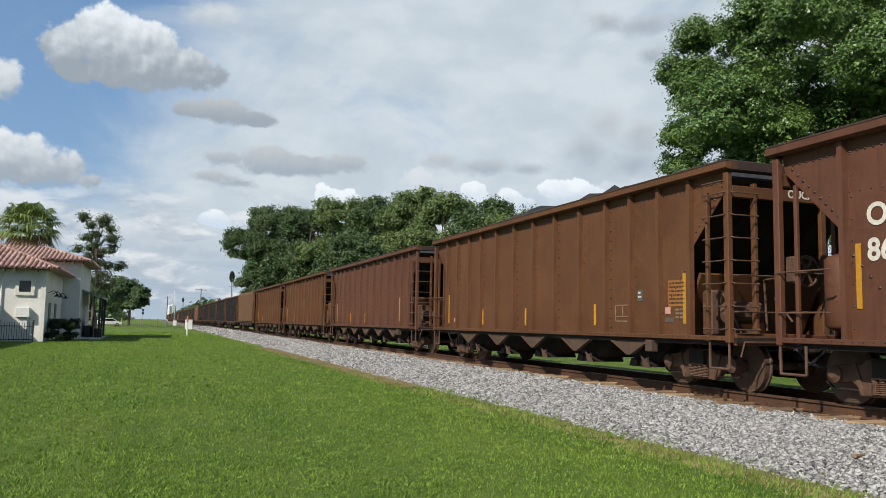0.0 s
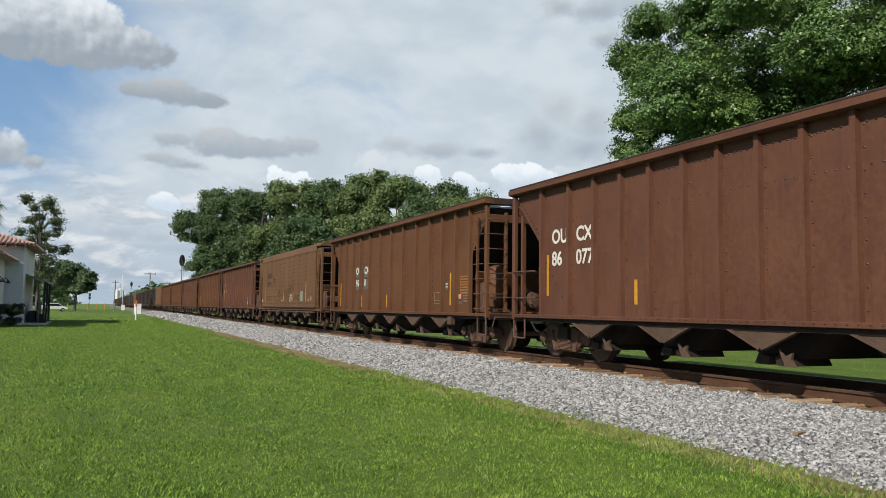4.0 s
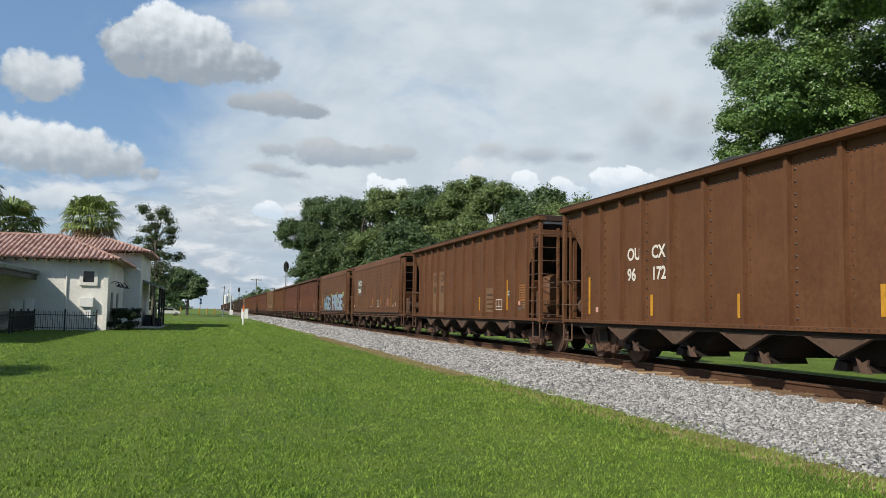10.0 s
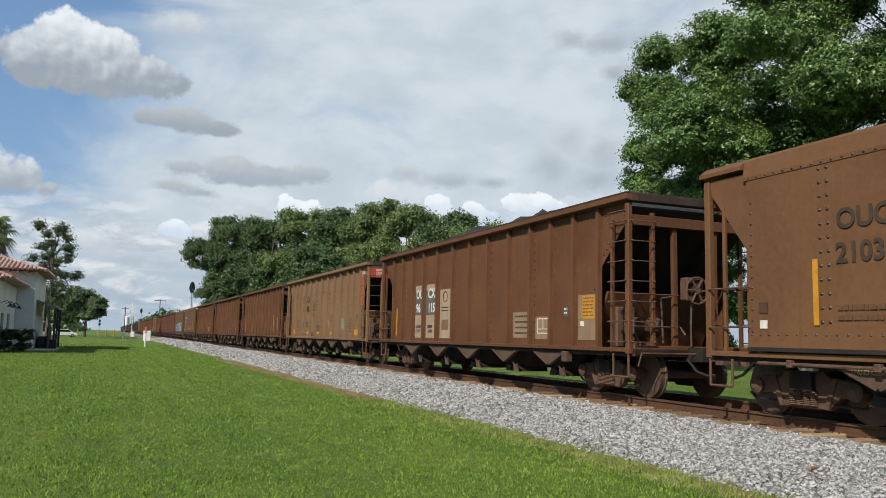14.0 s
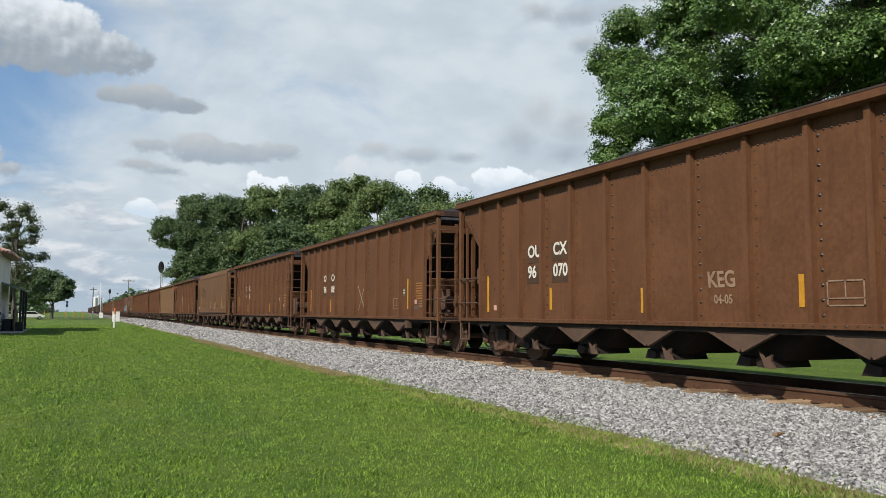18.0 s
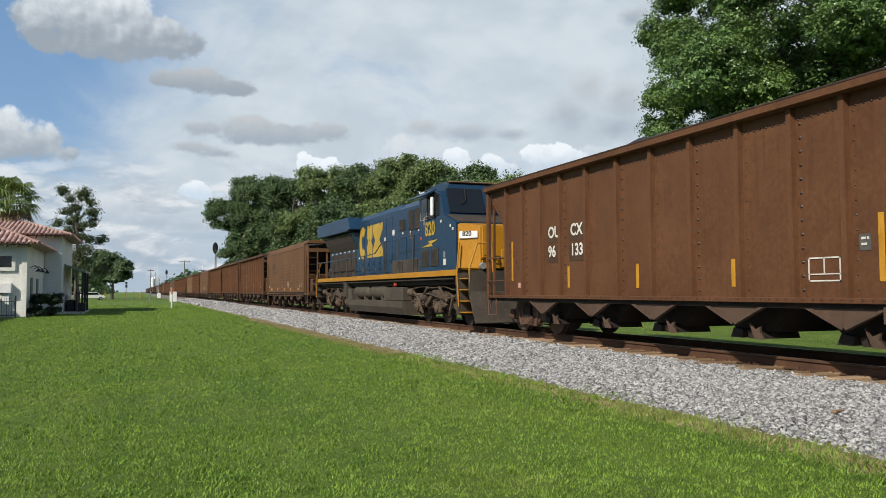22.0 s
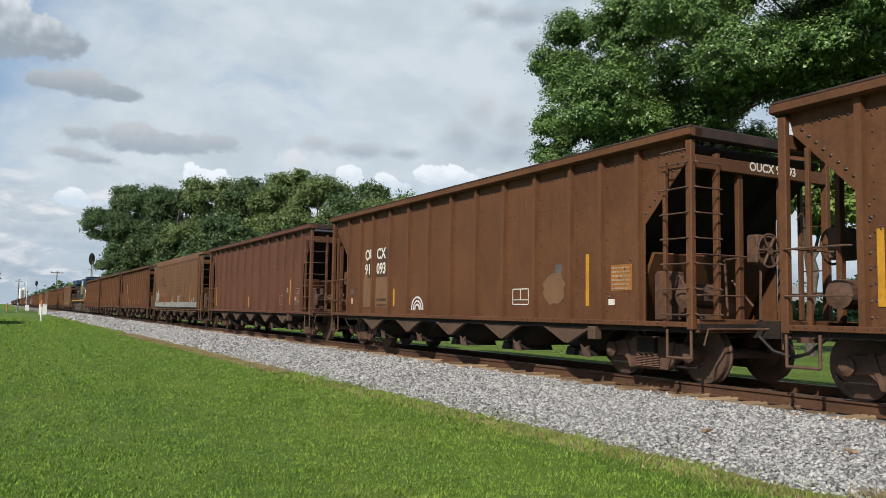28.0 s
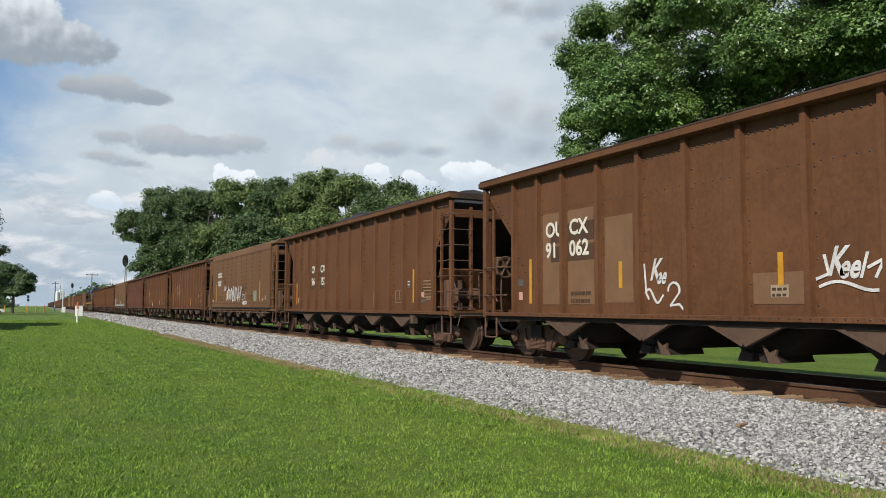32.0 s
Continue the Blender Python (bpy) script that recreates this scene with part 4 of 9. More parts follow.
    bm = bmesh.new()
    bm.from_mesh(me)
    for k in range(24):
        a, b = k * math.pi / 12, (k + 1) * math.pi / 12
        rod(bm, (0.25 * math.cos(a), 0, 0.25 * math.sin(a)), (0.25 * math.cos(b), 0, 0.25 * math.sin(b)), 0.02, sides=5)
    for k in range(6):
        a = k * math.pi / 3
        rod(bm, (0.05 * math.cos(a), 0, 0.05 * math.sin(a)), (0.26 * math.cos(a), 0, 0.26 * math.sin(a)), 0.022, sides=5)
    part("brake_wheel", bm, STEEL, car, "spoked hand brake wheel", (-0.2, gear * 7.52, 2.05))
    part("brake_gear_box", cube(-0.4, 0.0, gear * 7.36 - 0.11, gear * 7.36 + 0.11, 1.85, 2.3, 0.03), STEEL, car)
    part("brake_chain", pipe([(-0.24, gear * 7.4, 1.86), (-0.26, gear * 7.4, 1.4), (-0.22, gear * 7.36, 1.0)], 0.022, 5), STEEL, car)
    bm = lathe([(-0.38, 0.05), (-0.34, 0.19), (0.30, 0.19), (0.36, 0.05)], "x", 16)
    part("brake_cylinder", bm, STEEL, car, "rust-brown brake cylinder", (-0.85, gear * 6.75, 1.35))
    bm = lathe([(-0.58, 0.06), (-0.53, 0.22), (-0.48, 0.27), (0.48, 0.27), (0.53, 0.22), (0.58, 0.06)], "z", 20)
    part("air_reservoir", bm, paint, car, "upright rust-brown air tank", (-0.95, gear * -6.62, 1.62), smooth=True)
    bm = lathe([(-0.2, 0.05), (-0.17, 0.2), (0.14, 0.24), (0.2, 0.24), (0.23, 0.06)], "y", 18)
    part("valve_drum", bm, STEEL, car, "round brake valve body", (-0.2, gear * -7.05, 1.3))
    bm = cube(-1.2, -0.75, -6.35, -6.1, 0.95, 1.75, 0.03)
    box(bm, -1.1, -0.7, -6.9, -6.7, 0.95, 1.05)
    part("valve_bracket", bm, STEEL, car)
    bm = pipe([(-1.2, -7.1, 1.0), (-1.15, -6.6, 1.7), (-1.0, -6.3, 1.3), (-0.6, -6.2, 1.0)], 0.022, 6)
    for q in ([(-0.3, -7.3, 1.2), (-0.3, -6.9, 1.6), (0.2, -6.5, 1.5)], [(-0.75, -7.2, 1.05), (-0.75, -7.15, 1.9), (-0.4, -7.2, 1.95)]):
        for a, b in zip(q, q[1:]):
            rod(bm, a, b, 0.02, sides=6)
    tagged(part("brake_pipe", bm, STEEL, car), kind="stuff")
    # bottom chutes and doors, shade under the body included in their near-black colour
    for k in range(5):
        y = -4.26 + 2.13 * k
        bm = bmesh.new()
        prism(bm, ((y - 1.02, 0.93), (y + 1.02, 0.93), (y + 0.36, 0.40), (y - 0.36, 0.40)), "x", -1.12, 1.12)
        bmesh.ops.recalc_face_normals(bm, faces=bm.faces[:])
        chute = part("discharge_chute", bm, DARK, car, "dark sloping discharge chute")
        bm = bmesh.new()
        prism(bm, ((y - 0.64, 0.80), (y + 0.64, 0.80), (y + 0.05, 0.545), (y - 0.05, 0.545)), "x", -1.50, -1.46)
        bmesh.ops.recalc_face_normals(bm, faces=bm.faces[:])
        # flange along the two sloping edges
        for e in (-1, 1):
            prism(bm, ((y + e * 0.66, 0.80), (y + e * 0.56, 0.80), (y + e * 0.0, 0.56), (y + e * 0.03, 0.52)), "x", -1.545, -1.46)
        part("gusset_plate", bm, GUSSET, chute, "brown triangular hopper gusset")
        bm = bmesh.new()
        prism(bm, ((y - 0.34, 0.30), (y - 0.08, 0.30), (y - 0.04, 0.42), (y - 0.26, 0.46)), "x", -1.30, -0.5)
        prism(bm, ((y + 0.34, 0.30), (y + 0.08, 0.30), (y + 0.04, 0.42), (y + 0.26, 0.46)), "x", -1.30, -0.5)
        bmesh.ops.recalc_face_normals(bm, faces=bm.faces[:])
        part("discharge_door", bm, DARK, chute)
        bm = bmesh.new()
        prism(bm, ((y - 0.20, 0.55), (y - 0.31, 0.30), (y - 0.50, 0.30), (y - 0.42, 0.40), (y - 0.44, 0.50), (y - 0.30, 0.44)), "x", -1.40, -1.36)
        bmesh.ops.recalc_face_normals(bm, faces=bm.faces[:])
        bmesh.ops.triangulate(bm, faces=bm.faces[:])
        part("door_arm", bm, GUSSET, chute, "dusty brown door arm")
    part("jacking_pad", cube(-1.6, -1.45, -5.12, -4.92, 0.62, 0.84, 0.01), GUSSET, car)
    for y in (-5.85, 5.85):
        truck(car, y, wheels)


def draw_out(car):
    """Makes a car's body longer; trucks and the shared small pieces keep their size."""
    for o in car.children_recursive:
        if o.parent is not car and o.parent.name.startswith("truck"):
            continue
        x, y, z = o.matrix_basis.translation
        o.matrix_basis.translation = (x, y * LONGER, z)
        if o.data.users == 1 and not o.name.startswith(("truck", "brake_wheel")):
            o.data.transform(Matrix.Diagonal((1, LONGER, 1, 1)))


def ribbed_hopper(paint, label, load, seed, gear=-1, ribs=RIBS, columns=True):
    """Ribs over flat sheets; columns: a row of rivet heads beside each rib, else a riveted seam across the sheets."""
    car = thing("coal_hopper", label, "freight car", group="coal train")
    wheels = []
    bm = prism(bmesh.new(), SHEET, "x", -1.475, -1.455)
    bmesh.ops.recalc_face_normals(bm, faces=bm.faces[:])
    part("side_sheet", bm, paint, car)
    rib = bmesh.new()
    prism(rib, ((-1.475, -0.058), (-1.565, -0.045), (-1.565, 0.045), (-1.475, 0.058)), "z", 0.955, 3.71)
    bmesh.ops.recalc_face_normals(rib, faces=rib.faces[:])
    me = bpy.data.meshes.new("side_rib")
    rib.to_mesh(me)
    rib.free()
    me.materials.append(paint)
    for y in ribs:
        child("side_rib", me, car, (0, y, 0))
    bm = bmesh.new()
    if ribs is not RIBS:
        rivets(bm, -1.475, [(-6.9 + 0.17 * i, 2.97) for i in range(82)], 0.016)
        for y in ribs:
            rivets(bm, -1.475, [(y - 0.10, 1.1 + 0.3 * i) for i in range(9)], 0.018)
    for k, y in enumerate(ribs):
        if k > 1 and columns:
            rivets(bm, -1.475, [(y - 0.13, 1.06 + 0.2 * i) for i in range(13)], 0.030 if k % 2 else 0.017)
    rivets(bm, -1.602, [(-7.1 + 0.165 * i, 0.925) for i in range(87)], 0.016)
    rivets(bm, -1.475, [(-7.0 + 0.125 * i, 3.53) for i in range(113)], 0.024)
    for e in (-1, 1):
        rivets(bm, -1.475, [(e * (6.22 + 0.1 * i), 2.66 + 0.1 * i) for i in range(9)], 0.028)
        rivets(bm, -1.475, [(e * (6.12 - 0.13 * i), 2.24 - 0.15 * i) for i in range(7)], 0.028)
        rivets(bm, -1.475, [(e * 6.14, 1.06 + 0.19 * i) for i in range(8)], 0.026)
    tagged(part("rivets", bm, RIVET, car), kind="stuff")
    for s in (-1, 1):
        bm = bmesh.new()
        prism(bm, ((s * 1.42, 3.70), (s * 1.62, 3.70), (s * 1.67, 3.72), (s * 1.67, 3.82), (s * 1.44, 3.82)), "y", -7.36, 7.36)
        bmesh.ops.recalc_face_normals(bm, faces=bm.faces[:])
        chord = part("top_chord", bm, paint, car)
        bm = cube(s * 1.545 - 0.115, s * 1.545 + 0.115, -7.34, 7.34, 3.822, 3.862, 0.01)
        part("chord_cap", bm, SOOT, chord, "soot-blackened top of the side rail")
    for e in (-1, 1):
        part("end_chord", cube(-1.58, 1.58, e * 7.27 - 0.09, e * 7.27 + 0.09, 3.68, 3.85, 0.015), SOOT, car, "soot-blackened end rail")
    plan = [(1.485, -6.3)]
    for y in RIBS:
        plan += [(1.505, y - 0.06), (1.58, y - 0.045), (1.58, y + 0.045), (1.505, y + 0.06)]
    bm = solid(plan + [(1.485, 6.3)], "z", 0.95, 3.64)
    bmesh.ops.triangulate(bm, faces=bm.faces[:])
    part("off_side", bm, paint, car)
    hopper_frame(car, paint, wheels, gear)
    if load:
        bm = bmesh.new()
        heap(bm, load, seed)
        part("coal_load", bm, COAL, car, "heaped black coal", smooth=False)
    if ribs is RIBS_CLOSE:
        draw_out(car)
    return car


def smooth_hopper(paint, label, load, seed):
    """Flat riveted sides, with a plain band above a riveted joint."""
    car = thing("coal_hopper", label, "freight car", group="coal train")
    wheels = []
    outline = ((-6.35, 1.03), (6.35, 1.03), (6.35, 3.55), (-6.35, 3.55))
    bm = prism(bmesh.new(), outline, "x", -1.60, -1.575)
    bmesh.ops.recalc_face_normals(bm, faces=bm.faces[:])
    part("side_sheet", bm, paint, car)
    bm = bmesh.new()
    prism(bm, ((-1.57, 3.53), (-1.612, 3.53), (-1.612, 3.59), (-1.56, 3.84), (-1.5, 3.89), (-1.46, 3.87)), "y", -6.42, 6.42)
    bmesh.ops.recalc_face_normals(bm, faces=bm.faces[:])
    part("top_band", bm, paint, car)
    for e in (-1, 1):
        bm = bmesh.new()
        prism(bm, ((e * 6.30, 0.95), (e * 6.42, 0.95), (e * 6.42, 2.5), (e * 7.15, 3.42), (e * 7.2, 3.66), (e * 6.3, 3.66)), "x", -1.56, -1.53)
        bmesh.ops.recalc_face_normals(bm, faces=bm.faces[:])
        part("end_gore", bm, paint, car)
    for e in (-1, 1):
        bm = bmesh.new()
        prism(bm, ((-1.64, 3.72), (-1.64, 3.78), (-1.5, 3.89), (1.5, 3.89), (1.64, 3.78), (1.64, 3.72)), "y", e * 6.42, e * 7.36)
        bmesh.ops.recalc_face_normals(bm, faces=bm.faces[:])
        part("end_hood", bm, paint, car, "raised rim at the end of the body")
    bm = bmesh.new()
    for y in (4.95, 3.5, 2.42, 1.33, 0.24, -0.86, -1.93, -3.08, -4.48):
        for d in (-0.065, 0.065):
            rivets(bm, -1.60, [(y + d, 1.38 + 0.19 * i) for i in range(12)], 0.031)
    rivets(bm, -1.612, [(-6.3 + 0.168 * i, 3.56) for i in range(76)], 0.024)
    rivets(bm, -1.60, [(-6.3 + 0.168 * i, 1.21) for i in range(76)], 0.020)
    rivets(bm, -1.60, [(-6.28, 1.1 + 0.16 * i) for i in range(14)], 0.024)
    rivets(bm, -1.60, [(6.28, 1.1 + 0.16 * i) for i in range(14)], 0.024)
    tagged(part("rivets", bm, RIVET, car), kind="stuff")
    part("sill_ledge", cube(-1.65, -1.56, -6.35, 6.35, 0.965, 1.03, 0.008), DARK, car)
    part("lower_strake", cube(-1.612, -1.60, -6.35, 6.35, 1.03, 1.17), paint, car)
    rail = part("door_rod", pipe([(-1.585, -6.2, 0.80), (-1.585, 6.2, 0.80)], 0.026, 8), STEEL, car, "long round rod under the sill")
    clamp = bpy.data.meshes.new("rod_clamp")
    bm = cube(-0.045, 0.045, -0.05, 0.05, -0.05, 0.06, 0.012)
    bm.to_mesh(clamp)
    bm.free()
    clamp.materials.append(STEEL)
    for k in range(9):
        child("rod_clamp", clamp, rail, (-1.585, -5.6 + 1.4 * k, 0.80))
    bm = bmesh.new()
    prism(bm, ((-6.35, 0.95), (6.35, 0.95), (6.42, 2.5), (7.15, 3.42), (7.2, 3.84), (-7.2, 3.84), (-7.15, 3.42), (-6.42, 2.5)), "x", 1.575, 1.60)
    bmesh.ops.recalc_face_normals(bm, faces=bm.faces[:])
    part("off_side", bm, paint, car)
    hopper_frame(car, paint, wheels)
    notice = words("STAND CLEAR OF DOORS", 0.085)
    notice.materials.append(NOTICE)
    for o in car.children:
        if o.name.startswith("discharge_chute"):
            mid = sum(v.co.y for v in o.data.vertices) / len(o.data.vertices)
            child("warning_lettering", notice, o, pose(-1.506, mid + 0.42, 0.70), "faded yellow warning lettering")
    if load:
        bm = bmesh.new()
        heap(bm, load, seed)
        part("coal_load", bm, COAL, car, "heaped black coal")
    return car


def index_of(k):
    """Where car k's near end post stands behind the first one's."""
    return PITCH * k if k < 18 else PITCH * (k - 1) + LOCO_PITCH


def near_span(first):
    """Seconds during which a thing that stands at first + run(t) is close by."""
    def when(y):
        lo, hi = -40.0, 80.0
        for _ in range(40):
            mid = (lo + hi) / 2
            lo, hi = (mid, hi) if run(mid) + first < y else (lo, mid)
        return lo
    return max(0.0, round(when(-8.0) * FPS) / FPS), min(32.0, round(when(34.0) * FPS) / FPS)


def put_in_train(car, first, spin=True, radius=0.45):
    car.matrix_basis = pose(TRACK_X, first + run(0), RAIL_Z)
    TRAIN.append((car, first))
    near = near_span(first)
    if spin and near[1] - near[0] > 0.2:
        for o in car.children_recursive:
            if o.name.startswith("wheelset"):
                SPINNING.append((o, radius, o.matrix_basis.copy(), near))


KINDS = {
    "b": ribbed_hopper(BROWN, "brown ribbed steel coal hopper, weathered and loaded", 0.74, 1.0, 1),
    "B": ribbed_hopper(BROWN, "brown ribbed steel coal hopper heaped with coal", 1.0, 4.0),
    "r": ribbed_hopper(RED_BROWN, "rust-red ribbed steel coal hopper, loaded", 0.6, 7.0),
    "s": smooth_hopper(OLIVE_BROWN, "olive-brown coal hopper with flat riveted sides", 0.5, 9.0),
    "d": smooth_hopper(BROWN, "dark brown coal hopper with flat riveted sides", 0.18, 12.0),
    "t": ribbed_hopper(TAN, "faded tan ribbed coal hopper with red-painted end", 0.40, 15.0, -1, RIBS_EVEN),
    "h": ribbed_hopper(BROWN, "brown ribbed coal hopper with a riveted seam along its sides", 0.72, 18.0, -1, RIBS_EVEN, False),
    "g": ribbed_hopper(RED_BROWN, "dark brown coal hopper with many close ribs", 0.62, 21.0, -1, RIBS_CLOSE, False),
}
ORDER = "BgsbggddbbbtBsBBbsLbbhsrhbsBhb"
CARS = {}
# how far the couplers of single cars are drawn out or pushed in
SLACK = {0: -0.2, 1: 0.25, 2: -0.12, 4: 0.1, 5: -0.07, 6: -0.35, 9: 0.22, 10: 0.13, 11: 0.35, 12: 0.36, 14: -0.1, 15: -0.1, 16: 0.3, 17: -0.12, 19: -0.18, 20: -0.19, 21: 0.21, 22: -0.3, 23: -0.3, 24: -0.52, 25: -0.32, 26: -0.1, 27: 0.32, 28: 0.48}


def make_train():
    used = set()
    for k, kind in enumerate(ORDER):
        if kind == "L":
            continue
        first = -index_of(k) + POST + SLACK.get(k, 0.0)
        if kind in used:
            car = copy_thing(KINDS[kind], pose(TRACK_X, first, RAIL_Z))
        else:
            car = KINDS[kind]
            used.add(kind)
        CARS[k] = car
        put_in_train(car, first)
    # those already past, seen only far off
    far = "rbbsrbbbrsbbtbbrbsbbrbbbsbrb"
    for i, kind in enumerate(far):
        k = -1 - i
        if i < 3:
            car = copy_thing(KINDS[kind], pose(TRACK_X, 0, RAIL_Z))
        else:
            car = copy_thing(far_kinds(kind), pose(TRACK_X, 0, RAIL_Z))
        CARS[k] = car
        put_in_train(car, -index_of(k) + POST, spin=i < 2)


FAR = {}


def far_kinds(kind):
    """A hopper that is only ever seen far down the line: the same forms in fewer parts."""
    if kind not in FAR:
        src = KINDS[kind]
        car = thing("coal_hopper", src["label"], "freight car", group="coal train")
        drop = ("rung", "rivets", "cap_bolt", "brake", "air_", "cut_", "end_rail", "roof_grab", "stirrup", "valve", "coil", "spring", "journal", "off_side_ladder", "discharge_door", "door_arm", "door_rod", "rod_clamp", "chord_cap", "warning", "jacking", "end_platform", "ladder", "coupler", "end_post", "centre_sill", "end_beam", "roof", "stiffener", "side_rib", "gusset", "slope", "end_sill")
        made = {src: car}
        for o in src.children_recursive:
            if o.name.startswith(drop):
                continue
            c = o.copy()
            scene.collection.objects.link(c)
            c.parent = made.get(o.parent, car)
            made[o] = c
        if kind not in "sd":
            bm = bmesh.new()
            for y in RIBS:
                box(bm, -1.585, -1.475, y - 0.055, y + 0.055, 0.955, 3.66)
            tagged(part("side_ribs", bm, src.children[0].data.materials[0], car), kind="stuff")
        bm = bmesh.new()
        for k in range(5):
            y = -4.26 + 2.13 * k
            prism(bm, ((y - 0.66, 0.80), (y + 0.66, 0.80), (y + 0.05, 0.53), (y - 0.05, 0.53)), "x", -1.53, -1.46)
        tagged(part("gusset_plates", bm, GUSSET, car), kind="stuff")
        FAR[kind] = (car, [0])
    car, count = FAR[kind]
    if count[0] == 0:
        count[0] = 1
        FIRST_FAR.append(car)
    return car


FIRST_FAR = []
make_train()
# the patterns that were copied take the places at the far head of the train
for i, car in enumerate(FIRST_FAR):
    put_in_train(car, -index_of(-29 - i) + POST, spin=False)


# ---- the helper locomotive in the middle of the train ----
def loco_truck(parent, y, wheels):
    line = ((-2.75, 0.66), (-2.75, 0.88), (-2.35, 1.0), (-1.75, 0.98), (-1.35, 0.88), (-0.8, 1.08), (0.8, 1.08), (1.35, 0.88), (1.75, 0.98), (2.35, 1.0), (2.75, 0.88), (2.75, 0.66), (2.3, 0.62), (1.9, 0.74), (1.45, 0.68), (1.2, 0.5), (0.75, 0.46), (0.42, 0.76), (-0.42, 0.76), (-0.75, 0.46), (-1.2, 0.5), (-1.45, 0.68), (-1.9, 0.74), (-2.3, 0.62))
    # oversized near-black block, added to close the gaps with painted darkness
    base = part("truck", cube(-0.9, 0.9, -2.7, 2.7, 0.30, 1.24), DARK, parent, "six-wheel locomotive truck", (0, y, 0))
    for s in (-1, 1):
        bm = prism(bmesh.new(), line, "x", s * 0.98, s * 1.12)
        bmesh.ops.recalc_face_normals(bm, faces=bm.faces[:])
        bmesh.ops.bevel(bm, geom=bm.edges[:], offset=0.025, segments=1, affect="EDGES")
        part("side_frame", bm, LOCO_TRUCK, base, "dusty cast side frame")
    bm = prism(bmesh.new(), ((-1.05, 0.62), (-0.2, 1.10), (0.2, 1.10), (1.05, 0.62), (0.85, 0.52), (0.15, 0.92), (-0.15, 0.92), (-0.85, 0.52)), "x", -1.24, -1.13)
    bmesh.ops.recalc_face_normals(bm, faces=bm.faces[:])
    bmesh.ops.bevel(bm, geom=bm.edges[:], offset=0.02, segments=1, affect="EDGES")
    part("frame_brace", bm, LOCO_TRUCK, base)
    for dy in (-1.9, 0, 1.9):
        ws = part("wheelset", lathe([(-0.82, 0.1), (-0.80, 0.3), (-0.785, 0.46), (-0.785, 0.533), (-0.70, 0.536), (-0.68, 0.56), (-0.655, 0.56), (-0.655, 0.46), (-0.62, 0.12), (0.62, 0.12), (0.655, 0.46), (0.655, 0.56), (0.68, 0.56), (0.70, 0.536), (0.785, 0.533), (0.785, 0.46), (0.82, 0.1)], "x", 30), LOCO_WHEEL, base, "pair of locomotive wheels on an axle", (0, dy, 0.533))
        wheels.append(ws)
        part("axle_box", cube(-1.16, -0.96, dy - 0.24, dy + 0.24, 0.34, 0.74, 0.03), LOCO_TRUCK, base, "cast axle box")
        b = lathe([(-1.14, 0.17), (-1.2, 0.17), (-1.22, 0.12), (-1.26, 0.05)], "x", 16)
        b.transform(Matrix.Translation((0, dy, 0.533)))
        part("bearing_cap", b, LOCO_TRUCK, base, "round axle bearing cover")
        for e in (-1, 1):
            prof = []
            for i in range(7):
                prof += [(0.50 + i * 0.055, 0.06), (0.527 + i * 0.055, 0.088)]
            c = lathe(prof, "z", 10)
            c.transform(Matrix.Translation((-1.1, dy + e * 0.36, 0)))
            part("coil_spring", c, LOCO_TRUCK, base)
            part("brake_shoe", cube(-0.82, -0.66, dy + e * 0.62 - 0.05, dy + e * 0.62 + 0.05, 0.36, 0.74, 0.02), DARK, base)
        part("lifting_lug", cube(-1.2, -1.1, dy - 0.08, dy + 0.08, 0.74, 0.9, 0.02), LOCO_TRUCK, base)
    for e in (-1, 1):
        for u in (2.4, 1.0):
            b = lathe([(-0.2, 0.06), (-0.16, 0.13), (0.14, 0.13), (0.2, 0.09), (0.3, 0.04)], "y", 14)
            b.transform(Matrix.Translation((-1.22, e * u, 1.02 if u > 2 else 0.86)))
            part("brake_cylinder", b, LOCO_TRUCK, base)
        part("brake_lever", pipe([(-1.22, e * 2.1, 1.0), (-1.24, e * 1.6, 0.82), (-1.22, e * 1.35, 0.45), (-1.2, e * 1.25, 0.3)], 0.045, 6), LOCO_TRUCK, base)
        part("sand_pipe", pipe([(-1.0, e * 2.6, 1.2), (-1.05, e * 2.75, 0.7), (-0.8, e * 2.55, 0.12)], 0.025, 6), LOCO_TRUCK, base)
        part("shock_absorber", pipe([(-1.28, e * 0.55, 1.18), (-1.28, e * 1.25, 0.72)], 0.05, 8), LOCO_TRUCK, base)
    for k, pts in enumerate(([(-1.24, -2.5, 1.14), (-1.24, -1.6, 1.10), (-1.24, -0.9, 1.2), (-1.24, 0.2, 1.16), (-1.24, 1.2, 1.22), (-1.24, 2.5, 1.12)], [(-1.26, -2.2, 0.92), (-1.27, -1.0, 0.8), (-1.27, 0.6, 0.98), (-1.26, 2.0, 0.9)], [(-1.1, -1.6, 1.3), (-1.1, 0.4, 1.26), (-1.1, 2.2, 1.3)])):
        part("air_pipe", pipe(pts, 0.022 + 0.004 * k, 6), LOCO_TRUCK, base)
    # slack safety chain
    bm = bmesh.new()
    for k in range(15):
        a, b = k / 15, (k + 1) / 15
        f = lambda u: (-1.3, -1.2 + 2.4 * u, 1.42 - 0.55 * (0.25 - (u % 0.5 - 0.25) ** 2 * 4) * 0.5)
        rod(bm, f(a), f(b), 0.022, sides=5)
    part("chain", bm, DARK, base)
    return base


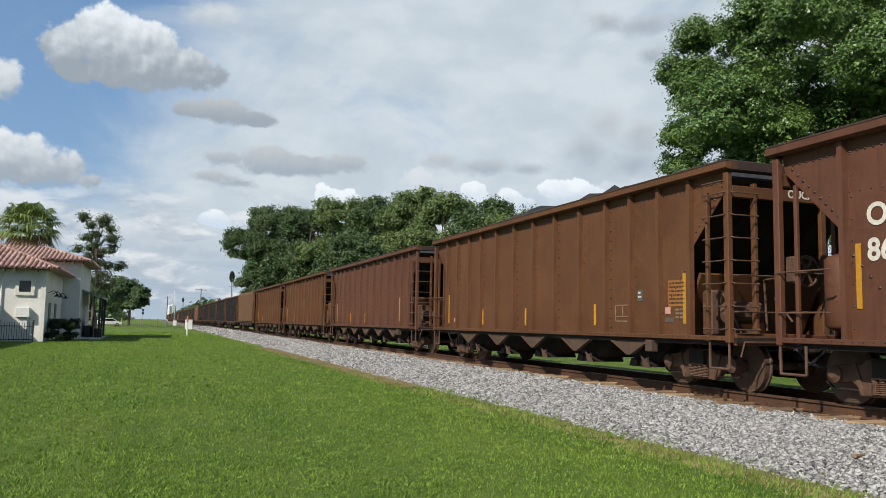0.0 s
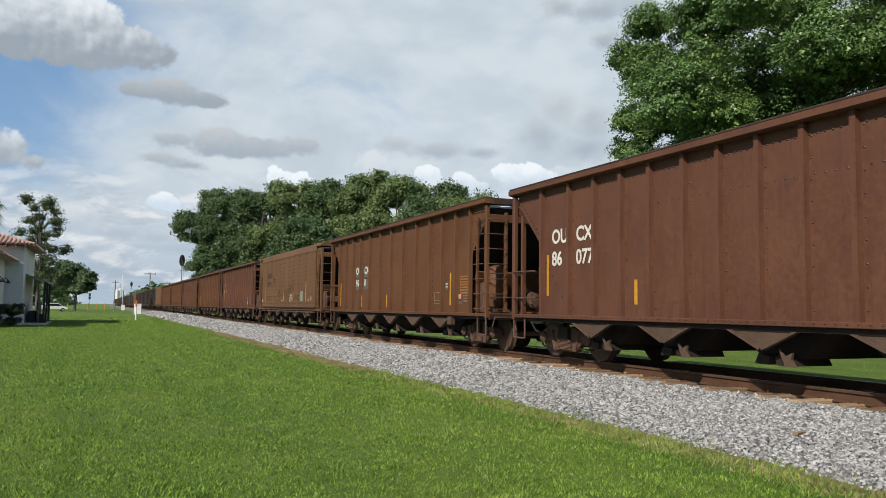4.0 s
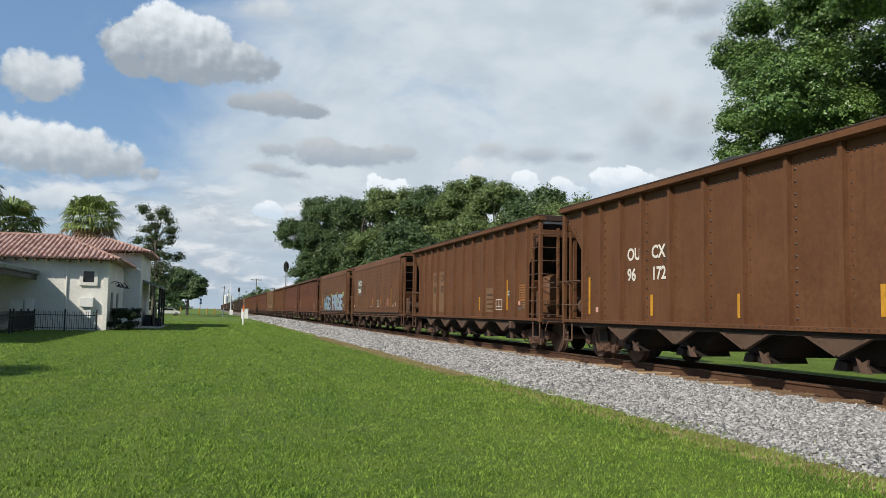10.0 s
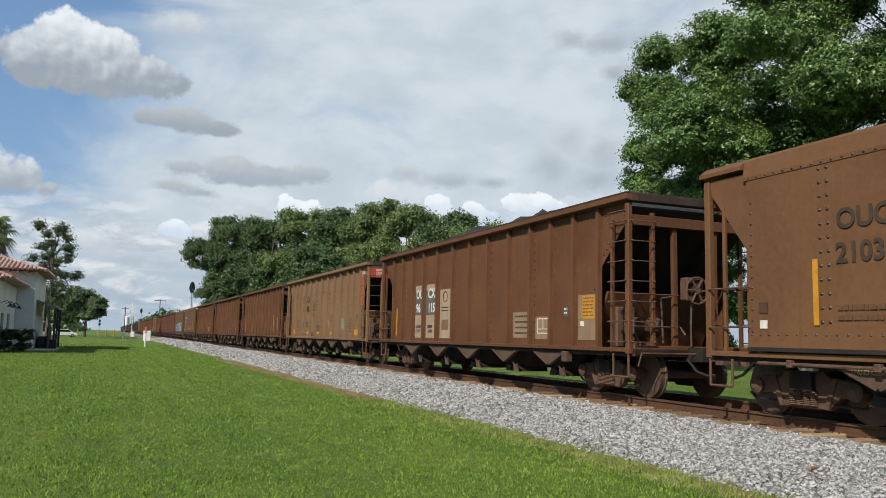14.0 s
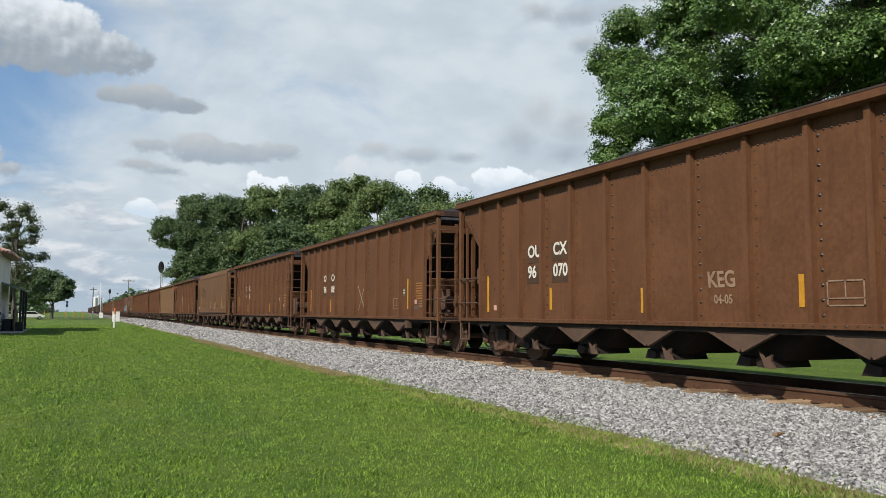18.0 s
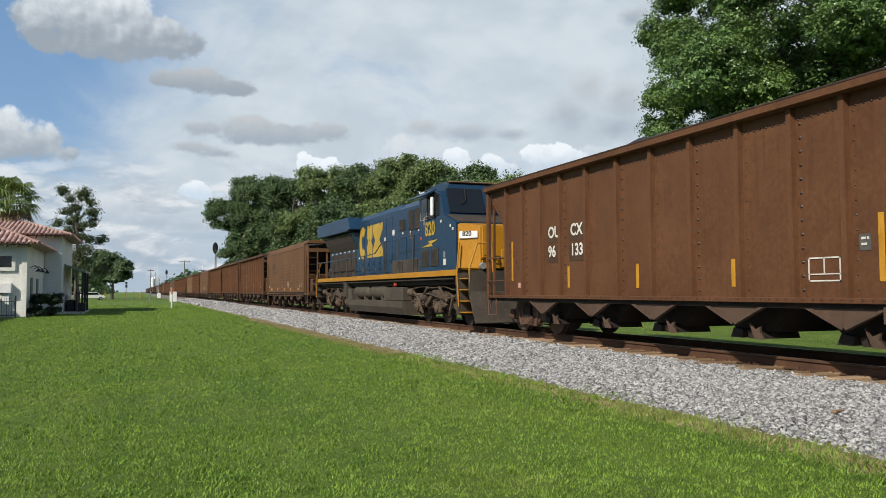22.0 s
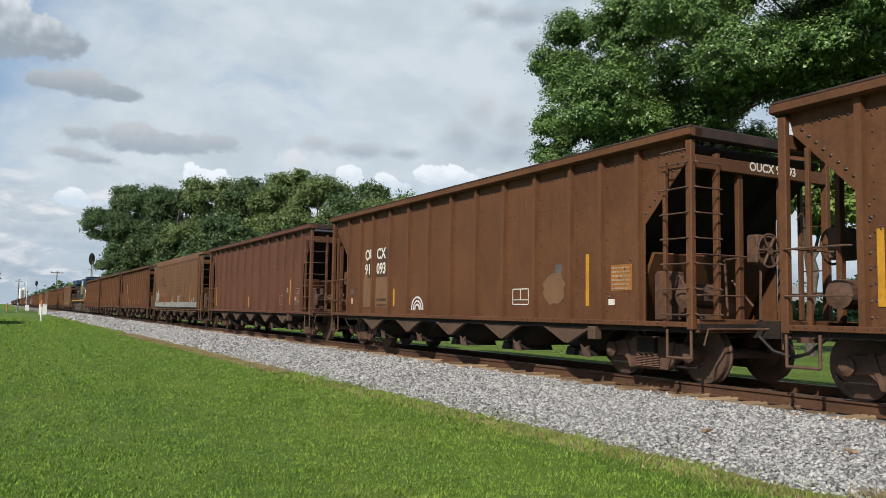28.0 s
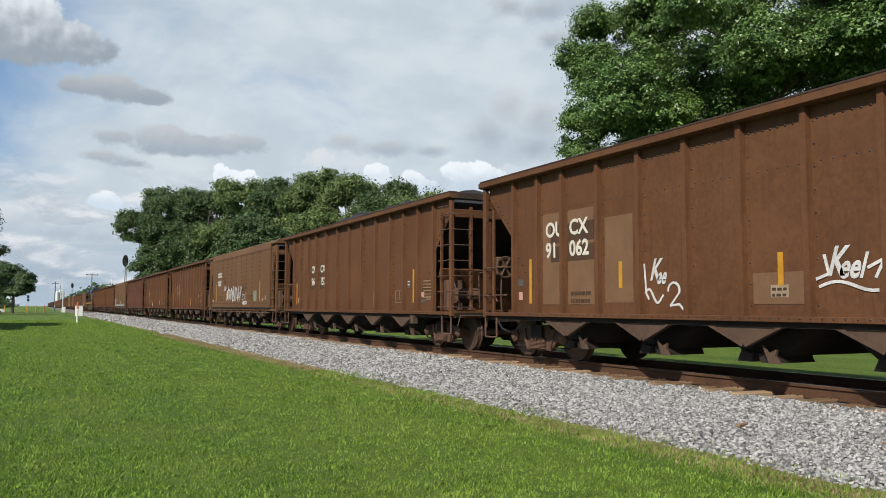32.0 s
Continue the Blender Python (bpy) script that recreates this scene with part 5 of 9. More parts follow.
def locomotive():
    loco = thing("locomotive", "dusty dark blue and yellow diesel freight locomotive", "locomotive", group="coal train")
    wheels = []
    part("underframe", cube(-1.3, 1.3, -9.7, 9.8, 1.26, 1.58), DARK, loco)
    part("running_pipe", pipe([(-1.46, 9.4, 1.44), (-1.46, -9.2, 1.44)], 0.03, 6), LOCO_GREY, loco)
    for s in (-1, 1):
        bm = cube(s * 1.50, s * 1.56, -9.68, 9.75, 1.52, 1.70, 0.006)
        part("side_sill", bm, LOCO_YELLOW, loco, "yellow stripe along the walkway edge")
    part("walkway", cube(-1.5, 1.5, -9.6, 9.75, 1.58, 1.68), LOCO_GREY, loco)
    # long hood
    bm = bmesh.new()
    prism(bm, ((-0.93, 1.68), (0.93, 1.68), (0.93, 4.2), (0.75, 4.42), (-0.75, 4.42), (-0.93, 4.2)), "y", -2.3, 3.6)
    bmesh.ops.recalc_face_normals(bm, faces=bm.faces[:])
    hood = part("engine_hood", bm, LOCO_BLUE, loco, "long blue engine hood")
    me = bpy.data.meshes.new("hood_door")
    d = cube(-0.028, 0.0, -0.395, 0.395, 0, 2.2, 0.006)
    box(d, -0.06, -0.028, -0.32, -0.27, 0.35, 0.47)
    for z in (0.2, 0.8, 1.4, 2.0):
        box(d, -0.042, -0.028, 0.35, 0.40, z, z + 0.09)
    d.to_mesh(me)
    d.free()
    me.materials.append(LOCO_BLUE)
    for k in range(7):
        child("hood_door", me, hood, (-0.93, -1.85 + 0.84 * k, 1.82))
    # radiator section with overhanging wings
    bm = bmesh.new()
    prism(bm, ((-0.95, 1.68), (0.95, 1.68), (0.95, 3.0), (1.3, 3.72), (-1.3, 3.72), (-0.95, 3.0)), "y", 3.6, 9.45)
    bmesh.ops.recalc_face_normals(bm, faces=bm.faces[:])
    rad = part("radiator_housing", bm, LOCO_BLUE, loco)
    bm = bmesh.new()
    prism(bm, ((3.35, 3.85), (3.75, 4.42), (9.9, 4.46), (10.1, 4.38), (10.1, 3.92), (9.7, 3.82), (3.9, 3.78)), "x", -1.5, 1.5)
    bmesh.ops.recalc_face_normals(bm, faces=bm.faces[:])
    bmesh.ops.bevel(bm, geom=bm.edges[:], offset=0.03, segments=1, affect="EDGES")
    part("radiator_wing", bm, LOCO_BLUE, rad, "wide overhanging blue radiator roof")
    slat = bpy.data.meshes.new("grille_slat")
    s_bm = bmesh.new()
    prism(s_bm, ((-0.96, 3.02), (-1.0, 3.0), (-1.31, 3.66), (-1.27, 3.70)), "y", -0.025, 0.025)
    bmesh.ops.recalc_face_normals(s_bm, faces=s_bm.faces[:])
    s_bm.to_mesh(slat)
    s_bm.free()
    slat.materials.append(LOUVRE)
    for k in range(48):
        child("grille_slat", slat, rad, (0, 4.1 + 0.11 * k, 0))
    for k in range(6):
        y = 4.15 + 0.85 * k
        comb = [(-0.95, y), (-0.99, y)]
        for j in range(9):
            u = y + 0.06 + j * 0.07
            comb += [(-0.99, u), (-1.012, u + 0.006), (-1.012, u + 0.032), (-0.99, u + 0.038)]
        bm = solid(comb + [(-0.99, y + 0.72), (-0.95, y + 0.72)], "z", 1.75, 2.85)
        bmesh.ops.triangulate(bm, faces=bm.faces[:])
        part("filter_door", bm, LOUVRE, rad, "dusty ribbed filter door")
        part("notice_sticker", cube(-0.995, -0.991, y + 0.2, y + 0.42, 2.9, 2.96), WHITE, rad)
    # equipment cab behind the crew cab, with screened openings
    bm = bmesh.new()
    prism(bm, ((-1.02, 1.68), (1.02, 1.68), (1.02, 4.15), (0.72, 4.4), (-0.72, 4.4), (-1.02, 4.15)), "y", -6.3, -2.3)
    bmesh.ops.recalc_face_normals(bm, faces=bm.faces[:])
    equip = part("equipment_cab", bm, LOCO_BLUE, loco)
    for y, w, z0, z1 in ((-2.9, 0.5, 3.35, 3.75), (-3.95, 0.42, 3.3, 4.02), (-4.62, 0.42, 3.3, 4.02), (-5.95, 0.5, 3.3, 4.05)):
        comb = [(-1.01, y - w / 2), (-1.05, y - w / 2)]
        for j in range(7):
            yy = y - w / 2 + 0.04 + j * (w - 0.08) / 6
            comb += [(-1.05, yy - 0.014), (-1.075, yy - 0.012), (-1.075, yy + 0.012), (-1.05, yy + 0.014)]
        bm = solid(comb + [(-1.05, y + w / 2), (-1.01, y + w / 2)], "z", z0, z1)
        bmesh.ops.triangulate(bm, faces=bm.faces[:])
        part("air_screen", bm, LOUVRE, equip, "dark slatted air intake screen")
    for y in (-3.0, -3.9, -4.8, -5.7):
        part("equipment_door", cube(-1.04, -1.018, y - 0.4, y + 0.4, 1.8, 3.15, 0.006), LOCO_BLUE, equip)
        part("notice_sticker", cube(-1.045, -1.041, y - 0.07, y + 0.07, 3.2, 3.27), WHITE, equip)
    part("lower_skirt", cube(-1.30, -1.02, -6.3, -2.4, 1.69, 2.2, 0.02), LOCO_GREY, equip, "dusty grey blower housing")
    for y in (-5.2, -3.4):
        bm = bmesh.new()
        for j in range(5):
            box(bm, -1.312, -1.298, y - 0.22, y + 0.22, 1.88 + 0.06 * j, 1.905 + 0.06 * j)
        part("louvre", bm, LOUVRE, equip)
    # crew cab, full width
    bm = bmesh.new()
    prism(bm, ((-6.25, 1.7), (-9.55, 1.7), (-9.55, 3.12), (-8.55, 3.42), (-8.15, 4.42), (-7.7, 4.56), (-6.25, 4.5)), "x", -1.52, 1.52)
    bmesh.ops.recalc_face_normals(bm, faces=bm.faces[:])
    bmesh.ops.bevel(bm, geom=[e for e in bm.edges if abs(e.verts[0].co.x - e.verts[1].co.x) < 0.01 and min(e.verts[0].co.z, e.verts[1].co.z) > 4.3], offset=0.28, segments=2, affect="EDGES")
    cab = part("crew_cab", bm, LOCO_BLUE, loco, "blue wide-nosed crew cab")
    for y0, y1, z0, z1 in ((-7.05, -6.45, 3.42, 4.12), (-7.75, -7.12, 3.42, 4.12), (-8.12, -7.85, 3.5, 4.1)):
        win = part("side_window", cube(-1.535, -1.515, y0, y1, z0, z1, 0.02), GLASS_DARK, cab)
        bm = bmesh.new()
        for a in ((y0 - 0.03, y0, z0, z1), (y1, y1 + 0.03, z0, z1), (y0 - 0.03, y1 + 0.03, z0 - 0.03, z0), (y0 - 0.03, y1 + 0.03, z1, z1 + 0.03)):
            box(bm, -1.55, -1.515, *a)
        part("window_frame", bm, GREY_SILL if y0 > -7.5 else IRON, win, "worn metal window frame")
    bm = bmesh.new()
    prism(bm, ((-1.50, 4.28), (-1.52, 4.32), (-2.0, 4.08), (-1.98, 4.04)), "y", -7.85, -6.5)
    bmesh.ops.recalc_face_normals(bm, faces=bm.faces[:])
    part("sun_awning", bm, LOCO_BLUE, cab, "blue awning over the cab window")
    part("cab_mirror", cube(-1.70, -1.62, -7.92, -7.78, 3.45, 4.05, 0.02), WHITE_PAINT, cab)
    part("grab_bracket", pipe([(-1.53, -7.1, 3.5), (-1.66, -7.12, 3.45), (-1.66, -7.12, 3.2), (-1.53, -7.1, 3.2)], 0.02), GREY_SILL, cab)
    for s in (-1, 1):
        bm = bmesh.new()
        prism(bm, ((-8.545, 3.5), (-8.21, 4.3), (-8.235, 4.31), (-8.57, 3.51)), "x", s * 0.12, s * 1.32)
        bmesh.ops.recalc_face_normals(bm, faces=bm.faces[:])
        part("windscreen", bm, GLASS_DARK, cab, "dark windscreen glass")
        part("wiper", pipe([(s * 0.7, -8.25, 4.33), (s * 0.75, -8.45, 3.95), (s * 0.9, -8.5, 3.8)], 0.018), IRON, cab)
    part("roof_grab", pipe([(-0.5, -7.6, 4.56), (-0.5, -7.6, 4.66), (-0.1, -7.6, 4.66), (-0.1, -7.6, 4.56)], 0.02), GREEN_TAG, cab)
    part("cab_roof", cube(-1.1, 1.1, -8.0, -6.3, 4.53, 4.58, 0.02), TAN, cab, "dusty tan cab roof")
    for y in (-6.85, -7.75):
        bm = cube(-1.545, -1.515, y - 0.32, y + 0.32, 1.85, 2.42, 0.008)
        for j in range(9):
            box(bm, -1.56, -1.54, y - 0.29, y + 0.29, 1.89 + 0.056 * j, 1.915 + 0.056 * j)
        part("cab_louvre", bm, LOUVRE, cab, "grey louvred panel low on the cab")
    part("cab_sticker", cube(-1.53, -1.522, -8.72, -8.5, 1.86, 2.06), WHITE, cab)
    part("locker_plate", cube(-1.53, -1.522, -8.66, -8.52, 2.1, 2.28), GREY_SILL, cab)
    for y, z in ((-9.3, 2.9), (-9.1, 3.0), (-8.3, 3.2)):
        part("cab_sticker", cube(-1.53, -1.522, y - 0.05, y + 0.05, z, z + 0.09), WHITE, cab)
    part("flag_sticker", cube(-1.53, -1.522, -6.52, -6.35, 2.78, 2.86), RED_PAINT, cab)
    # yellow nose, narrower in front
    bm = bmesh.new()
    low = [(-1.50, -9.55), (1.50, -9.55), (0.95, -10.15), (-0.95, -10.15)]
    a = [bm.verts.new((x, y, 1.70)) for x, y in low]
    b = [bm.verts.new((x, y, 3.10 if y > -9.7 else 2.98)) for x, y in low]
    bm.faces.new(a[::-1])
    bm.faces.new(b)
    for i in range(4):
        bm.faces.new((a[i], a[(i + 1) % 4], b[(i + 1) % 4], b[i]))
    bmesh.ops.recalc_face_normals(bm, faces=bm.faces[:])
    bmesh.ops.bevel(bm, geom=bm.edges[:], offset=0.04, segments=2, affect="EDGES")
    nose = part("nose", bm, LOCO_YELLOW, loco, "yellow nose of the cab")
    bm = bmesh.new()
    prism(bm, ((-9.5, 3.06), (-9.5, 3.16), (-8.5, 3.46), (-8.5, 3.36)), "x", -1.4, 1.4)
    bmesh.ops.recalc_face_normals(bm, faces=bm.faces[:])
    part("nose_top", bm, LOCO_GREY, nose, "anti-glare grey nose top")
    for x, rz in ((-1.24, -47), (1.24, 47)):
        board = part("number_board", cube(-0.30, 0.30, -0.04, 0.02, -0.11, 0.11, 0.02), WHITE_PAINT, nose, "white number board", pose(x, -9.86, 2.72, 0, 0, rz))
    bm = cube(-0.16, 0.16, -10.2, -10.12, 2.35, 2.9, 0.03)
    part("headlight_housing", bm, IRON, nose)
    for z in (2.5, 2.75):
        part("headlight", lathe([(-10.235, 0.085), (-10.2, 0.1)], "y", 16), GREY_SILL, nose, "round glass headlight", (0, 0, z))
    for x in (-0.7, 0.7):
        part("nose_grab", pipe([(x - 0.25, -10.1, 2.0), (x - 0.25, -10.25, 2.05), (x + 0.2, -10.3, 2.05), (x + 0.2, -10.15, 2.0)], 0.018), LOCO_YELLOW, nose)
    part("nose_door", cube(-0.32, 0.32, -10.18, -10.14, 1.75, 2.3, 0.02), LOCO_YELLOW, nose)
    # steps and pilot
    for s in (-1, 1):
        bm = bmesh.new()
        for k in range(4):
            box(bm, s * 1.0, s * 1.5, -10.3, -9.75, 0.42 + 0.33 * k, 0.45 + 0.33 * k)
        part("step_tread", bm, LOCO_YELLOW, loco, "yellow-edged step treads")
        bm = cube(s * 0.96, s * 1.0, -10.35, -9.7, 0.35, 1.68)
        prism(bm, ((-9.72, 1.6), (-9.45, 1.6), (-9.62, 0.35), (-9.74, 0.35)), "x", s * 1.0, s * 1.52)
        part("step_well", bm, LOCO_GREY, loco)
        part("step_rail", pipe([(s * 1.52, -9.75, 0.6), (s * 1.56, -9.7, 1.6), (s * 1.5, -9.75, 2.5)], 0.024), LOCO_YELLOW, loco, "yellow handrail at the steps")
        part("step_rail", pipe([(s * 1.40, -10.38, 0.95), (s * 1.46, -10.4, 1.7), (s * 1.2, -10.4, 2.45), (s * 0.75, -10.42, 2.45), (s * 0.72, -10.42, 1.6)], 0.024), LOCO_YELLOW, loco, "yellow handrail at the steps")
        bm = cube(s * 0.96, s * 1.5, 9.8, 10.3, 0.4, 0.44)
        for k in range(1, 4):
            box(bm, s * 1.0, s * 1.5, 9.8, 10.3, 0.42 + 0.33 * k, 0.45 + 0.33 * k)
        box(bm, s * 0.96, s * 1.0, 9.75, 10.35, 0.35, 1.68)
        part("rear_steps", bm, LOCO_GREY, loco)
        part("rear_step_rail", pipe([(s * 1.50, 10.3, 0.7), (s * 1.52, 10.3, 1.7), (s * 1.35, 9.85, 2.5)], 0.024), LOCO_YELLOW, loco, "yellow handrail at the rear steps")
        part("rear_step_rail", pipe([(s * 1.52, 9.85, 1.7), (s * 1.52, 9.85, 2.55), (s * 0.95, 9.95, 2.55)], 0.024), STEEL, loco)
    bm = bmesh.new()
    prism(bm, ((-10.42, 1.05), (-10.85, 0.16), (-10.80, 0.13), (-10.34, 0.95)), "x", -1.45, 1.45)
    bmesh.ops.recalc_face_normals(bm, faces=bm.faces[:])
    part("snow_plow", bm, LOCO_GREY, loco, "grey steel plow below the nose")
    part("pilot", cube(-1.45, 1.45, -10.42, -10.32, 0.95, 1.65), LOCO_GREY, loco)
    part("rear_pilot", cube(-1.45, 1.45, 10.3, 10.4, 0.45, 1.65), LOCO_GREY, loco)
    for e in (-1, 1):
        bm = cube(-0.1, 0.1, e * 10.75 - 0.4, e * 10.75 + 0.3, 0.75, 0.95, 0.02)
        box(bm, -0.17, 0.2, e * 11.0 - 0.12, e * 11.0 + 0.1, 0.7, 1.0)
        part("coupler", bm, STEEL, loco)
    part("ditch_light", lathe([(-10.5, 0.09), (-10.4, 0.11)], "y", 14), GREY_SILL, loco, "round ditch light", (-1.05, 0, 1.78))
    # fuel tank and air reservoirs
    bm = bmesh.new()
    prism(bm, ((-1.44, 0.46), (-1.28, 0.20), (1.28, 0.20), (1.44, 0.46), (1.44, 0.70), (-1.44, 0.70)), "y", -4.15, 3.85)
    bmesh.ops.recalc_face_normals(bm, faces=bm.faces[:])
    tank = part("fuel_tank", bm, TANK_GREY, loco, "olive-grey fuel tank streaked with dust")
    for a, b, top in ((-4.15, -1.9, 1.20), (3.15, 3.85, 1.18)):
        part("tank_tower", cube(-1.44, 1.44, a, b, 0.705, top, 0.02), TANK_GREY, tank, "raised end of the fuel tank")
    part("tank_saddle_frame", cube(-0.85, 0.85, -1.88, 3.13, 0.705, 1.2), TANK_GREY, tank)
    for y0, y1 in ((-1.75, 0.45), (0.75, 2.95)):
        mid, half = (y0 + y1) / 2, (y1 - y0) / 2
        bm = lathe([(-half, 0.06), (-half + 0.04, 0.17), (-half + 0.10, 0.235), (-half + 0.18, 0.262), (half - 0.18, 0.262), (half - 0.10, 0.235), (half - 0.04, 0.17), (half, 0.06)], "y", 20)
        tank = part("air_reservoir", bm, TANK_GREY, loco, "long grey air tank", (-1.17, mid, 1.02), smooth=True)
        for dy in (-half * 0.6, half * 0.6):
            bm = bmesh.new()
            prism(bm, ((dy - 0.12, -0.33), (dy + 0.12, -0.33), (dy + 0.05, -0.1), (dy - 0.05, -0.1)), "x", -0.2, 0.2)
            bmesh.ops.recalc_face_normals(bm, faces=bm.faces[:])
            part("tank_saddle", bm, TANK_GREY, tank)
    part("fuel_gauge", cube(-1.435, -1.415, -2.6, -2.5, 0.85, 1.18), RED_PAINT, loco)
    part("filler_cap", lathe([(-0.03, 0.07), (0.05, 0.07)], "x", 12), RED_PAINT, loco, "", (-1.42, -3.2, 1.3))
    part("sand_box_step", cube(-1.5, -1.2, 3.9, 4.4, 0.8, 1.5, 0.02), LOCO_GREY, loco)
    # handrail: posts and rail, stepping up beside the equipment cab
    for y in [9.4 - 1.45 * k for k in range(7)] + [-2.2, -3.9, -5.6]:
        high = 2.52 if y > -1.0 else 2.95
        part("handrail_post", pipe([(-1.53, y, 1.6), (-1.53, y, high)], 0.022), LOCO_GREY, loco)
    part("handrail", pipe([(-1.53, 9.8, 2.5), (-1.53, 0.4, 2.52), (-1.53, -0.9, 2.56), (-1.5, -1.7, 2.92), (-1.5, -6.2, 3.0)], 0.02), LOCO_BLUE, loco, "thin blue walkway handrail")
    part("exhaust_stack", cube(-0.4, 0.4, -0.3, 0.8, 4.4, 4.55, 0.03), DARK, loco)
    part("roof_hatch", cube(-0.5, 0.5, 1.2, 3.0, 4.41, 4.5, 0.02), LOCO_BLUE, loco)
    part("horn", pipe([(-0.3, -5.6, 4.4), (-0.3, -5.6, 4.62), (-0.3, -6.0, 4.64)], 0.05), IRON, loco)
    for y, z, w, h, m in ((-0.45, 3.1, 0.16, 0.14, WHITE), (-1.6, 3.25, 0.2, 0.22, WHITE), (3.55, 2.5, 0.12, 0.12, WHITE), (0.9, 1.95, 0.12, 0.05, WHITE), (2.9, 1.95, 0.12, 0.05, WHITE), (4.2, 3.05, 0.1, 0.08, WHITE)):
        part("notice_sticker", cube(-0.985, -0.93, y - w / 2, y + w / 2, z, z + h), m, hood)
    part("notice_sticker", cube(-1.045, -1.02, -3.9, -3.82, 3.0, 3.24), LOCO_YELLOW, equip)
    part("seam_post", cube(-1.0, -0.93, -2.36, -2.2, 1.7, 4.2, 0.006), LOCO_BLUE, hood)
    # the owner's mark as three plain yellow shapes
    x0, x1 = -0.968, -0.955
    ring = [(3.45 + 0.66 * math.cos(math.pi * (-0.72 + 1.44 * k / 18)), 3.2 + 0.72 * math.sin(math.pi * (-0.72 + 1.44 * k / 18))) for k in range(19)]
    inner = [(3.45 + 0.24 * math.cos(math.pi * (0.72 - 1.44 * k / 8)), 3.2 + 0.32 * math.sin(math.pi * (0.72 - 1.44 * k / 8))) for k in range(9)]
    for outline in (ring + inner, ((2.66, 3.9), (1.86, 3.9), (1.80, 3.4), (2.0, 3.2), (1.80, 3.0), (1.86, 2.5), (2.66, 2.5), (2.72, 3.0), (2.52, 3.2), (2.72, 3.4)),
                    ((1.74, 3.9), (0.14, 3.9), (0.14, 3.62), (0.66, 3.2), (0.14, 2.78), (0.14, 2.5), (1.74, 2.5), (1.74, 2.78), (1.36, 3.2), (1.74, 3.62))):
        bm = bmesh.new()
        prism(bm, [(y * 0.92 - 0.22, z) for y, z in outline], "x", x0, x1)
        bmesh.ops.recalc_face_normals(bm, faces=bm.faces[:])
        bmesh.ops.triangulate(bm, faces=bm.faces[:])
        part("yellow_mark", bm, LOGO_YELLOW, hood, "large yellow painted mark")
    dress("number_lettering", words("820", 0.62), LOGO_YELLOW, cab, "yellow painted numerals", pose(-1.535, -6.85, 2.75))
    bm = bmesh.new()
    prism(bm, ((-6.5, 2.5), (-7.3, 2.6), (-7.15, 2.68), (-8.1, 2.7), (-7.45, 2.58), (-7.55, 2.50)), "x", -1.54, -1.523)
    bmesh.ops.recalc_face_normals(bm, faces=bm.faces[:])
    bmesh.ops.triangulate(bm, faces=bm.faces[:])
    part("yellow_bolt_stripe", bm, LOGO_YELLOW, cab, "yellow lightning stripe")
    for ob in nose.children:
        if ob.name.startswith("number_board"):
            me = words("820", 0.2)
            me.transform(Matrix.Rotation(radians(90), 4, "Z"))
            dress("board_numerals", me, BLACK_INK, nose, "", ob.matrix_basis @ pose(-0.19, -0.047, -0.07))
    loco_truck(loco, -6.95, wheels)
    loco_truck(loco, 6.95, wheels)
    put_in_train(loco, -index_of(18) + 10.35, radius=0.533)
    return loco


locomotive()


